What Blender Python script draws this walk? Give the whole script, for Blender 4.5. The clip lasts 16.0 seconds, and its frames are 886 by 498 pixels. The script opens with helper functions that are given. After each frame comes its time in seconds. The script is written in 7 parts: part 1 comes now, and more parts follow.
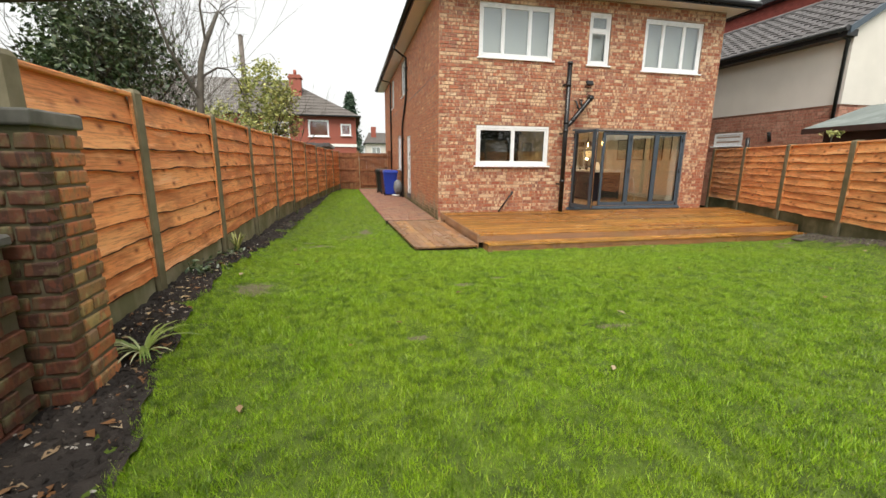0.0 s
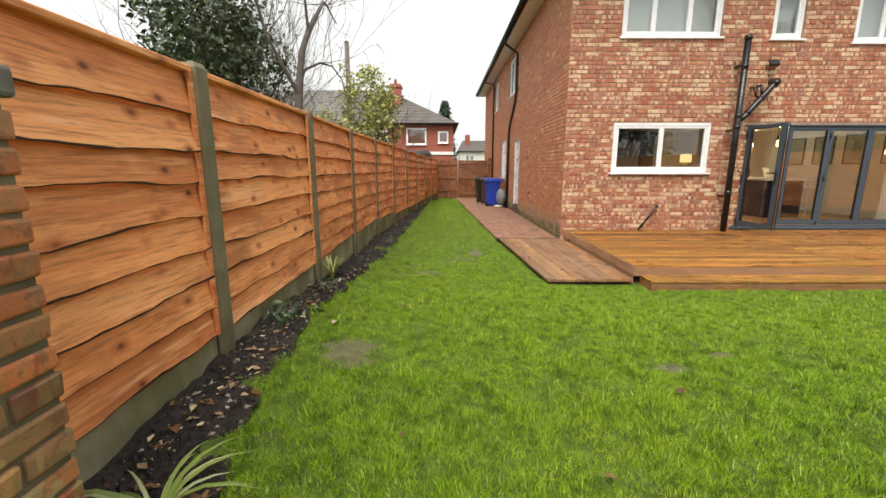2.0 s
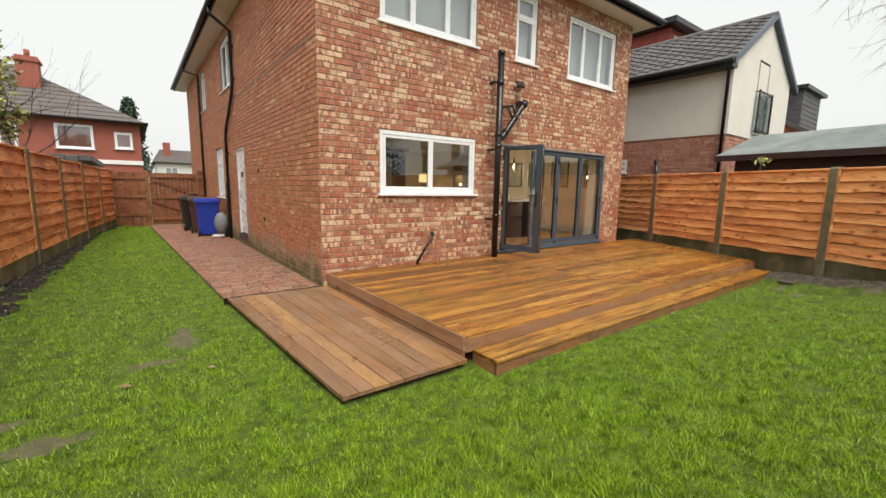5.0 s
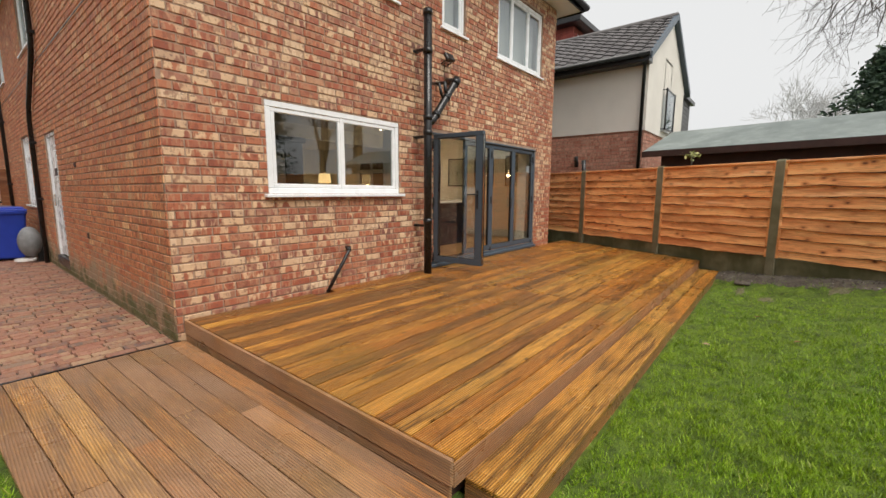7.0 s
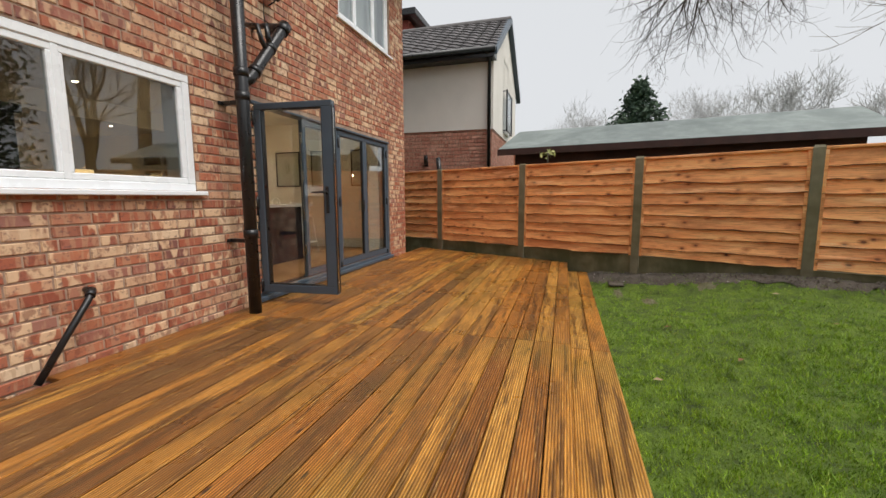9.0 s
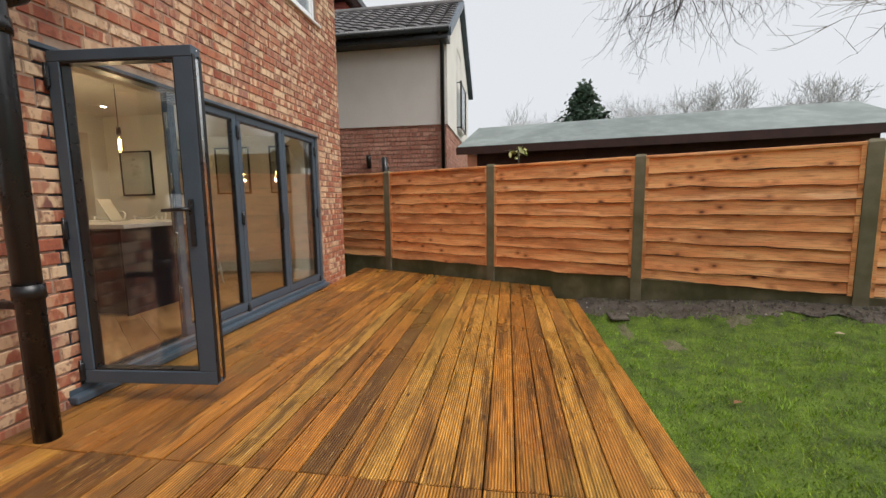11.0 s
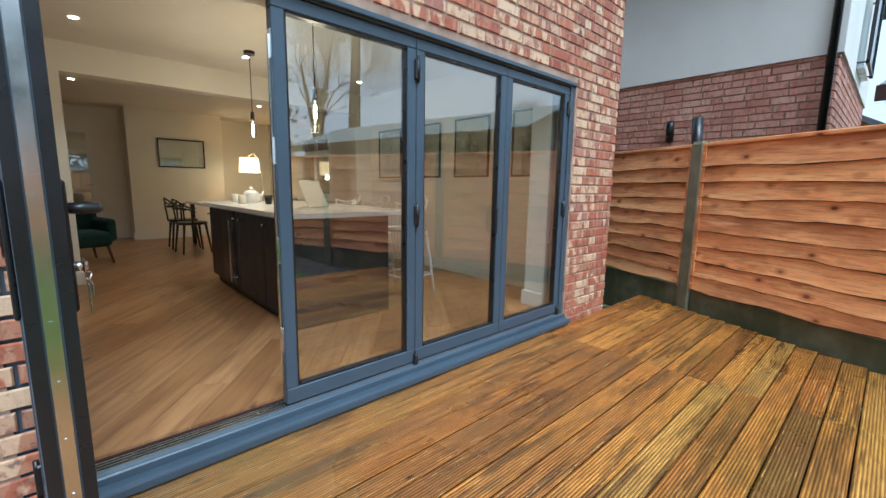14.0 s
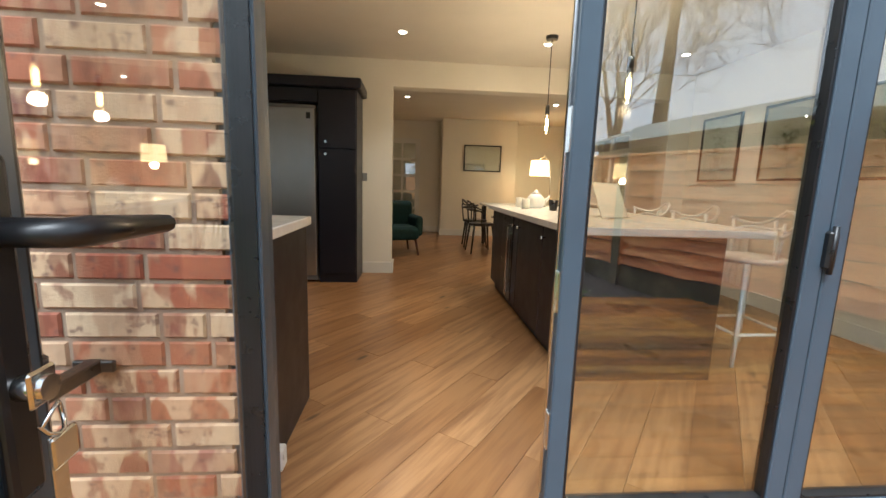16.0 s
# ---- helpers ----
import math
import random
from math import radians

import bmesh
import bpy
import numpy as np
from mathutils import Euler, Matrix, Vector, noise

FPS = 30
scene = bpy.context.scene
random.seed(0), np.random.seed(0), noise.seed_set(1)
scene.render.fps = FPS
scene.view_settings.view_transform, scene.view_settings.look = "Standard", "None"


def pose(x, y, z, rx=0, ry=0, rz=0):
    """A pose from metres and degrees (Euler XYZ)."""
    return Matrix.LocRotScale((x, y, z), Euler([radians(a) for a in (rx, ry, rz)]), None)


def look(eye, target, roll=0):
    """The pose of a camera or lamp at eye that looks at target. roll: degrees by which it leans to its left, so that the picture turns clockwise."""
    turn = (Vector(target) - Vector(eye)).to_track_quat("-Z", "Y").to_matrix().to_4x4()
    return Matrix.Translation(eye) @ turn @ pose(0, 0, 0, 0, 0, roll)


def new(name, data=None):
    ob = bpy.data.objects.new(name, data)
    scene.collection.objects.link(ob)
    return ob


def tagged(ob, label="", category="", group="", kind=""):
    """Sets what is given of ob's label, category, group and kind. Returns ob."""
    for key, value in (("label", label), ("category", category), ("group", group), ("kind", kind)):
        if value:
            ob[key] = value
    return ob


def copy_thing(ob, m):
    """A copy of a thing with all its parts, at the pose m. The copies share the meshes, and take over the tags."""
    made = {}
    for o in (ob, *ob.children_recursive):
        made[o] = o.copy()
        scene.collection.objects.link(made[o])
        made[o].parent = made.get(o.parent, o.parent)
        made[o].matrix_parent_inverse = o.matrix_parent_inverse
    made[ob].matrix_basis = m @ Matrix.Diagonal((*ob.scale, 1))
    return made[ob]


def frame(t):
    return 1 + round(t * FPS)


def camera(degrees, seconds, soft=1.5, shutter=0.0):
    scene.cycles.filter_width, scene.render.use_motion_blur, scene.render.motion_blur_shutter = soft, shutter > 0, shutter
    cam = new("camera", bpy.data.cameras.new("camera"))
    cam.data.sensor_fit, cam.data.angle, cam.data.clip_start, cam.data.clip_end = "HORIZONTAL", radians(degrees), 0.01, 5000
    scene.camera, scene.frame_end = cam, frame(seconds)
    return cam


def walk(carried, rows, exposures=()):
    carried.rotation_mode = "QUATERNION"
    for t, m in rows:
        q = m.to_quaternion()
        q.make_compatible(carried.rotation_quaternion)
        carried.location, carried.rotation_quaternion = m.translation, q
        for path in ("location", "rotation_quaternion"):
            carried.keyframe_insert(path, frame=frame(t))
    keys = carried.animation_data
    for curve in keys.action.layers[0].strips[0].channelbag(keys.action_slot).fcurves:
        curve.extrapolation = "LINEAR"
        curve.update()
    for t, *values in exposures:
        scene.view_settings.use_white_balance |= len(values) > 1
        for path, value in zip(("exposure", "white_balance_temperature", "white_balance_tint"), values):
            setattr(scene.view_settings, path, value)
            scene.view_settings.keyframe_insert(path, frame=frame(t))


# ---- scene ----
cam = camera(94.4, 16.0)
PATH = [
    (0, (1.304, 0.953, 1.486), (1.728, 2.861, 1.061), 0.5),
    (0.5, (1.232, 1.305, 1.506), (1.42, 3.251, 1.086), 0.3),
    (1, (1.143, 1.709, 1.522), (1.167, 3.666, 1.108), 0.2),
    (1.5, (1.073, 2.126, 1.496), (1.032, 4.085, 1.093), 0.1),
    (2, (0.956, 2.521, 1.457), (0.963, 4.483, 1.067), 0.0),
    (2.5, (0.873, 2.937, 1.452), (1.031, 4.896, 1.081), 0.0),
    (3, (0.886, 3.39, 1.438), (1.264, 5.322, 1.085), -0.0),
    (3.5, (0.91, 3.8, 1.466), (1.533, 5.671, 1.13), -0.1),
    (4, (0.967, 4.212, 1.473), (1.82, 5.992, 1.147), 0.1),
    (4.5, (1.138, 4.63, 1.47), (2.174, 6.312, 1.155), 0.3),
    (4.7, (1.192, 4.812, 1.469), (2.295, 6.451, 1.162), 0.6),
    (6.8, (2.014, 6.428, 1.383), (3.508, 7.73, 1.109), 0.7),
    (7, (2.099, 6.563, 1.39), (3.632, 7.818, 1.114), 0.3),
    (7.5, (2.384, 6.903, 1.334), (4.015, 8.028, 1.062), 0.3),
    (8, (2.682, 7.203, 1.284), (4.415, 8.165, 1.022), 0.2),
    (8.5, (3.008, 7.454, 1.263), (4.837, 8.224, 1.012), 0.0),
    (9, (3.327, 7.636, 1.299), (5.231, 8.197, 1.052), -0.2),
    (9.2, (3.448, 7.692, 1.302), (5.375, 8.171, 1.056), -0.2),
    (11.3, (5.052, 8.158, 1.39), (7.014, 8.466, 1.157), -0.8),
    (11.5, (5.204, 8.172, 1.387), (7.157, 8.528, 1.148), -0.7),
    (12, (5.608, 8.187, 1.378), (7.526, 8.699, 1.131), -0.5),
    (12.5, (6.009, 8.332, 1.395), (7.865, 9.026, 1.129), -0.1),
    (13, (6.376, 8.469, 1.422), (8.127, 9.39, 1.133), 0.2),
    (13.5, (6.693, 8.598, 1.435), (8.271, 9.79, 1.134), 0.5),
    (14, (6.915, 8.752, 1.412), (8.253, 10.212, 1.113), 0.9),
    (14.5, (7.092, 8.86, 1.392), (8.122, 10.55, 1.108), 1.4),
    (15, (7.222, 8.99, 1.4), (7.92, 10.84, 1.108), 1.7),
    (15.5, (7.212, 9.273, 1.413), (7.602, 11.208, 1.103), 1.8),
    (16, (7.2, 9.528, 1.402), (7.356, 11.498, 1.094), 1.8),
]
EXPOSURES = [(0, 0.72, 6900, 8), (2, 0.74, 6950, 9), (4.5, 0.6, 6900, 8), (7.5, 0.36, 6800, 10), (9, 0.28, 6600, 10), (11.5, 0.4, 6500, 10), (13, 0.62, 6100, 9), (14, 0.78, 5000, 0), (14.5, 0.92, 5150, 1), (15.2, 1.1, 5300, 2), (16, 1.24, 5600, 5)]
walk(cam, [(t, look(eye, target, roll)) for t, eye, target, roll in PATH], EXPOSURES)

# ---- world and sun ----
world = bpy.data.worlds.new("overcast_sky")
world.use_nodes = True
scene.world = world
wn, wl = world.node_tree.nodes, world.node_tree.links
sky = wn.new("ShaderNodeTexSky")
sky.sky_type = "NISHITA"
sky.sun_disc = False
sky.sun_elevation = radians(38)
sky.sun_rotation = radians(200)
sky.dust_density = 6.0
grey = wn.new("ShaderNodeHueSaturation")
grey.inputs["Saturation"].default_value = 0.12
cloud = wn.new("ShaderNodeMix")
cloud.data_type = "RGBA"
cloud.inputs["Factor"].default_value = 0.8
cloud.inputs["B"].default_value = (7.6, 7.9, 8.3, 1)
wl.new(sky.outputs["Color"], grey.inputs["Color"])
wl.new(grey.outputs["Color"], cloud.inputs["A"])
wl.new(cloud.outputs["Result"], wn["Background"].inputs["Color"])
wn["Background"].inputs["Strength"].default_value = 0.092
sun = new("sun", bpy.data.lights.new("sun", "SUN"))
sun.data.energy, sun.data.angle, sun.data.color = 2.1, radians(36), (1.0, 0.97, 0.93)
sun.matrix_world = look((0, -8, 24), (4, 6, 0))


# ---- helpers of this scene ----
def bx(bm, x0, y0, z0, x1, y1, z1, bev=0.0, seg=1):
    m = Matrix.LocRotScale(((x0 + x1) / 2, (y0 + y1) / 2, (z0 + z1) / 2), None, (abs(x1 - x0), abs(y1 - y0), abs(z1 - z0)))
    r = bmesh.ops.create_cube(bm, size=1, matrix=m)
    if bev:
        edges = list({e for v in r["verts"] for e in v.link_edges})
        bmesh.ops.bevel(bm, geom=edges, offset=bev, segments=seg, affect="EDGES", profile=0.5)
    return bm


def box(x0, y0, z0, x1, y1, z1, bev=0.0, seg=1):
    return bx(bmesh.new(), x0, y0, z0, x1, y1, z1, bev, seg)


def tube(bm, pts, radii, n=8, cap=True):
    pts = [Vector(p) for p in pts]
    if not hasattr(radii, "__len__"):
        radii = [radii] * len(pts)
    rings = []
    side = None
    for i, p in enumerate(pts):
        a = pts[max(i - 1, 0)]
        b = pts[min(i + 1, len(pts) - 1)]
        d = (b - a).normalized()
        if side is None:
            side = d.orthogonal().normalized()
        side = (side - d * side.dot(d)).normalized()
        up = d.cross(side)
        rings.append([bm.verts.new(p + radii[i] * (math.cos(k * math.tau / n) * side + math.sin(k * math.tau / n) * up)) for k in range(n)])
    for r, s in zip(rings, rings[1:]):
        for k in range(n):
            f = bm.faces.new((r[k], r[(k + 1) % n], s[(k + 1) % n], s[k]))
            f.smooth = True
    if cap:
        bm.faces.new(rings[0][::-1])
        bm.faces.new(rings[-1])
    return bm


def mesh_of(bm, name, material):
    me = bpy.data.meshes.new(name)
    bm.normal_update()
    bm.to_mesh(me)
    bm.free()
    me.materials.append(material)
    return me


def part(name, bm, material, parent=None, label=""):
    ob = new(name, mesh_of(bm, name, material))
    ob.parent = parent
    if label:
        ob["label"] = label
    return ob


def single(name, bm, material, label, category, group="", kind=""):
    return tagged(part(name, bm, material), label, category, group, kind)


def thing(name, label, category, m=None, group="", kind=""):
    ob = new(name)
    ob.empty_display_size = 0.1
    if m is not None:
        ob.matrix_world = m
    return tagged(ob, label, category, group, kind)


def raw(name, verts, faces, material, parent=None):
    me = bpy.data.meshes.new(name)
    me.from_pydata(verts, [], faces)
    me.materials.append(material)
    ob = new(name, me)
    ob.parent = parent
    return ob


# ---- materials ----
class Nodes:
    def __init__(self, name):
        self.m = bpy.data.materials.new(name)
        self.m.use_nodes = True
        self.t = self.m.node_tree
        self.b = self.t.nodes["Principled BSDF"]
        self.co = self.t.nodes.new("ShaderNodeTexCoord").outputs["Object"]

    def link(self, a, b):
        self.t.links.new(a, b)

    def node(self, kind, **sets):
        n = self.t.nodes.new(kind)
        for k, v in sets.items():
            n.inputs[k.replace("_", " ")].default_value = v
        return n

    def scaled(self, vec, scale):
        n = self.t.nodes.new("ShaderNodeMapping")
        n.inputs["Scale"].default_value = scale
        self.link(vec, n.inputs["Vector"])
        return n.outputs["Vector"]

    def noise(self, scale, detail=4, vec=None, stretch=None, rough=0.55):
        v = self.co if vec is None else vec
        if stretch:
            v = self.scaled(v, stretch)
        n = self.node("ShaderNodeTexNoise", Scale=scale, Detail=detail, Roughness=rough)
        self.link(v, n.inputs["Vector"])
        return n.outputs["Fac"]

    def ramp(self, fac, stops):
        n = self.t.nodes.new("ShaderNodeValToRGB")
        e = n.color_ramp.elements
        while len(e) < len(stops):
            e.new(0.5)
        for el, (p, c) in zip(e, stops):
            el.position, el.color = p, (*c, 1) if len(c) == 3 else c
        self.link(fac, n.inputs["Fac"])
        return n.outputs["Color"]

    def mix(self, fac, a, b, mode="MIX"):
        n = self.t.nodes.new("ShaderNodeMix")
        n.data_type, n.blend_type = "RGBA", mode
        for v, s in ((fac, "Factor"), (a, "A"), (b, "B")):
            if isinstance(v, (int, float)):
                n.inputs[s].default_value = v
            elif isinstance(v, tuple):
                n.inputs[s].default_value = (*v, 1)
            else:
                self.link(v, n.inputs[s])
        return n.outputs["Result"]

    def math(self, op, a, b=0.0):
        n = self.t.nodes.new("ShaderNodeMath")
        n.operation = op
        for i, v in enumerate((a, b)):
            if isinstance(v, (int, float)):
                n.inputs[i].default_value = v
            else:
                self.link(v, n.inputs[i])
        return n.outputs[0]

    def bump(self, h, strength=0.3, dist=0.01):
        n = self.node("ShaderNodeBump", Strength=strength, Distance=dist)
        self.link(h, n.inputs["Height"])
        self.link(n.outputs["Normal"], self.b.inputs["Normal"])

    def done(self, color, rough=0.6, metal=0.0, spec=0.5):
        for v, s in ((color, "Base Color"), (rough, "Roughness"), (metal, "Metallic"), (spec, "Specular IOR Level")):
            if isinstance(v, (int, float)):
                self.b.inputs[s].default_value = v
            elif isinstance(v, tuple):
                self.b.inputs[s].default_value = (*v, 1)
            else:
                self.link(v, self.b.inputs[s])
        return self.m


def plain(name, color, rough=0.5, metal=0.0, vary=0.12, scale=6.0, bump=0.1):
    """A painted or moulded surface with faint blotches and grain."""
    n = Nodes(name)
    dark = tuple(c * (1 - vary) for c in color)
    light = tuple(min(1, c * (1 + vary)) for c in color)
    c = n.ramp(n.noise(scale, 5), [(0.3, dark), (0.7, light)])
    if bump:
        n.bump(n.noise(scale * 18, 3), bump, 0.002)
    r = n.math("ADD", n.math("MULTIPLY", n.noise(scale * 2.3, 3), 0.2), rough - 0.1)
    return n.done(c, r, metal)


def isle(n):
    return n.t.nodes.new("ShaderNodeNewGeometry").outputs["Random Per Island"]


def each(n):
    return n.t.nodes.new("ShaderNodeObjectInfo").outputs["Random"]


def brick_mat(name, joined, reds, pale, kiss=0.5, moss=False, damp=False):
    """Rustic brick with pale kiss marks across each face; damp: moss and lime along the foot."""
    n = Nodes(name)
    r = isle(n) if joined else each(n)
    uv = n.t.nodes.new("ShaderNodeUVMap").outputs["UV"]
    sh = n.t.nodes.new("ShaderNodeCombineXYZ")
    n.link(n.math("MULTIPLY", r, 37.0), sh.inputs["X"])
    n.link(n.math("MULTIPLY", r, 11.0), sh.inputs["Z"])
    add = n.t.nodes.new("ShaderNodeVectorMath")
    n.link(uv, add.inputs[0])
    n.link(sh.outputs["Vector"], add.inputs[1])
    v = add.outputs["Vector"]
    base = n.ramp(r, reds)
    marks = n.ramp(n.noise(1.0, 2, v, (13, 5, 1), 0.4), [(kiss, (0, 0, 0)), (kiss + 0.05, (1, 1, 1))])
    some = n.ramp(n.math("FRACT", n.math("MULTIPLY", r, 7.31)), [(0.15, (0, 0, 0)), (0.6, (0.9, 0.9, 0.9))])
    col = n.mix(n.ramp(n.noise(1.0, 2, v, (21, 4, 1), 0.5), [(0.5, (0, 0, 0)), (0.56, (0.55, 0.55, 0.55))]), base, tuple(0.5 * c + d for c, d in zip(pale, (0.13, 0.03, 0.01))))
    col = n.mix(n.math("MULTIPLY", marks, some), col, pale)
    col = n.mix(n.ramp(n.noise(1.0, 3, v, (16, 9, 1), 0.6), [(0.56, (0, 0, 0)), (0.64, (0.6, 0.6, 0.6))]), col, (0.20, 0.055, 0.03))
    col = n.mix(n.math("MULTIPLY", n.noise(60, 4), 0.22), col, (0.14, 0.05, 0.03))
    col = n.mix(n.ramp(n.noise(2.0, 5), [(0.35, (0.0, 0.0, 0.0)), (0.75, (0.3, 0.3, 0.3))]), col, (0.30, 0.10, 0.06))
    speck = n.ramp(n.noise(1.0, 3, v, (30, 34, 1)), [(0.58, (0, 0, 0)), (0.70, (0.7, 0.7, 0.7))])
    col = n.mix(speck, col, (0.15, 0.07, 0.06))
    if moss:
        col = n.mix(n.ramp(n.noise(9, 5), [(0.5, (0, 0, 0)), (0.68, (0.8, 0.8, 0.8))]), col, (0.20, 0.19, 0.09))
    if damp:
        pos = n.t.nodes.new("ShaderNodeNewGeometry").outputs["Position"]
        sep = n.t.nodes.new("ShaderNodeSeparateXYZ")
        n.link(pos, sep.inputs[0])
        rise = n.math("SUBTRACT", n.math("MULTIPLY", n.noise(3.2, 5, pos), 1.3), sep.outputs["Z"])
        col = n.mix(n.ramp(rise, [(0.12, (0, 0, 0)), (0.4, (0.75, 0.75, 0.75))]), col, (0.30, 0.25, 0.17))
        green = n.math("SUBTRACT", n.math("MULTIPLY", n.noise(5.5, 5, pos), 0.9), sep.outputs["Z"])
        col = n.mix(n.ramp(green, [(0.16, (0, 0, 0)), (0.34, (0.85, 0.85, 0.85))]), col, (0.075, 0.085, 0.022))
    n.bump(n.noise(140, 4), 0.5, 0.004)
    return n.done(col, n.math("ADD", n.math("MULTIPLY", n.noise(25, 3), 0.3), 0.55))


REDS = [(0.0, (0.30, 0.075, 0.038)), (0.14, (0.43, 0.13, 0.065)), (0.30, (0.50, 0.18, 0.09)), (0.44, (0.37, 0.095, 0.05)), (0.56, (0.46, 0.155, 0.078)), (0.62, (0.17, 0.075, 0.065)), (0.68, (0.42, 0.125, 0.066)), (0.76, (0.33, 0.15, 0.115)), (0.84, (0.52, 0.22, 0.12)), (0.86, (0.68, 0.47, 0.29)), (1.0, (0.80, 0.60, 0.40))]
BRICK = brick_mat("rustic_brick_joined", True, REDS, (0.78, 0.55, 0.34))
BRICK_ONE = brick_mat("rustic_brick", False, REDS, (0.78, 0.55, 0.34))
SIDE_REDS = [(0.0, (0.514, 0.148, 0.068)), (0.25, (0.714, 0.266, 0.12)), (0.5, (0.6, 0.195, 0.087)), (0.75, (0.772, 0.312, 0.141)), (0.92, (0.658, 0.233, 0.105)), (1.0, (0.915, 0.562, 0.284))]
SIDE_BRICK = brick_mat("side_wall_brick_joined", True, SIDE_REDS, (0.64, 0.38, 0.20), 0.56, False, True)
SIDE_ONE = brick_mat("side_wall_brick", False, SIDE_REDS, (0.64, 0.38, 0.20), 0.56, False, True)
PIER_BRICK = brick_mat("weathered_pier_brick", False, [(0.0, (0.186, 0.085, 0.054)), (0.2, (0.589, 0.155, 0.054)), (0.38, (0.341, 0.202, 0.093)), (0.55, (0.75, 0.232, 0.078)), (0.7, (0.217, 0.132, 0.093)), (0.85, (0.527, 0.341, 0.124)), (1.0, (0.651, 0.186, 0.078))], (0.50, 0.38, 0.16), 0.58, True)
# darker copy of the pier brick, with shade put into its colour
SHADED_BRICK = brick_mat("shaded_old_brick", False, [(0.0, (0.022, 0.012, 0.009)), (0.3, (0.11, 0.032, 0.014)), (0.45, (0.035, 0.02, 0.014)), (0.7, (0.06, 0.04, 0.02)), (0.85, (0.15, 0.042, 0.018)), (1.0, (0.08, 0.055, 0.026))], (0.10, 0.08, 0.04), 0.62, True)
NB_BRICK = brick_mat("neighbour_brick", True, [(0.0, (0.46, 0.19, 0.13)), (0.5, (0.60, 0.28, 0.20)), (1.0, (0.66, 0.38, 0.28))], (0.5, 0.33, 0.24), 0.62)
FAR_BRICK = brick_mat("far_red_brick", True, [(0.0, (0.22, 0.055, 0.04)), (0.5, (0.30, 0.075, 0.05)), (1.0, (0.36, 0.10, 0.07))], (0.36, 0.17, 0.13), 0.7)


def mortar_mat():
    n = Nodes("lime_mortar")
    c = n.ramp(n.noise(8, 6), [(0.3, (0.24, 0.15, 0.105)), (0.7, (0.44, 0.32, 0.24))])
    n.bump(n.noise(200, 3), 0.5, 0.003)
    return n.done(c, 0.9)


def deck_mat(name, along_x, worn=0.0):
    """Wet stained softwood decking: boards differ, grain runs along, grooves across."""
    n = Nodes(name)
    r = each(n)
    geo = n.t.nodes.new("ShaderNodeNewGeometry").outputs["Position"]
    st = (0.8, 11, 11) if along_x else (11, 0.8, 11)
    shift = n.t.nodes.new("ShaderNodeCombineXYZ")
    n.link(n.math("MULTIPLY", r, 50.0), shift.inputs["X" if along_x else "Y"])
    n.link(n.math("MULTIPLY", r, 29.0), shift.inputs["Z"])
    add = n.t.nodes.new("ShaderNodeVectorMath")
    n.link(geo, add.inputs[0])
    n.link(shift.outputs["Vector"], add.inputs[1])
    v = add.outputs["Vector"]
    board = n.ramp(r, [(0.0, (0.389, 0.135, 0.024)), (0.14, (0.54, 0.205, 0.032)), (0.26, (0.292, 0.105, 0.02)), (0.36, (0.594, 0.26, 0.043)), (0.46, (0.162, 0.074, 0.022)), (0.56, (0.475, 0.165, 0.025)), (0.66, (0.227, 0.092, 0.022)), (0.76, (0.562, 0.225, 0.036)), (0.88, (0.626, 0.32, 0.064)), (1.0, (0.292, 0.105, 0.02))])
    grain = n.noise(3.0, 6, v, st)
    streak = n.noise(1.3, 4, v, st, 0.7)
    col = n.mix(n.ramp(grain, [(0.46, (0, 0, 0)), (0.64, (0.8, 0.8, 0.8))]), board, (1.45, 1.5, 1.55), "MULTIPLY")
    col = n.mix(n.ramp(streak, [(0.53, (0, 0, 0)), (0.60, (0.8, 0.8, 0.8))]), col, (0.10, 0.042, 0.012))
    fine = n.noise(10.0, 5, v, st, 0.7)
    col = n.mix(n.ramp(fine, [(0.5, (0, 0, 0)), (0.64, (0.55, 0.55, 0.55))]), col, (0.15, 0.06, 0.015))
    col = n.mix(n.ramp(fine, [(0.34, (0.8, 0.8, 0.8)), (0.42, (0, 0, 0))]), col, (0.74, 0.45, 0.14))
    knots = n.t.nodes.new("ShaderNodeTexVoronoi")
    knots.inputs["Scale"].default_value = 3.4
    n.link(n.scaled(v, (0.8, 2.2, 0) if along_x else (2.2, 0.8, 0)), knots.inputs["Vector"])
    col = n.mix(n.ramp(knots.outputs["Distance"], [(0.04, (1, 1, 1)), (0.09, (0, 0, 0))]), col, (0.06, 0.024, 0.010))
    stain = n.noise(2.6, 6, v, (0.7, 2.2, 1) if along_x else (2.2, 0.7, 1), 0.65)
    col = n.mix(n.ramp(stain, [(0.50, (0, 0, 0)), (0.66, (0.7, 0.7, 0.7))]), col, (0.16, 0.075, 0.024))
    green = n.noise(0.9, 4, geo)
    col = n.mix(n.ramp(green, [(0.52, (0, 0, 0)), (0.72, (0.45, 0.45, 0.45))]), col, (0.24, 0.17, 0.025))
    wave = n.t.nodes.new("ShaderNodeTexWave")
    wave.wave_type, wave.bands_direction = "BANDS", "Y" if along_x else "X"
    wave.inputs["Scale"].default_value = 24.0
    wave.inputs["Distortion"].default_value = 0.25
    sep = n.t.nodes.new("ShaderNodeSeparateXYZ")
    n.link(geo, sep.inputs[0])
    com = n.t.nodes.new("ShaderNodeCombineXYZ")
    n.link(n.math("ADD", sep.outputs["Y" if along_x else "X"], sep.outputs["Z"]), com.inputs["Y" if along_x else "X"])
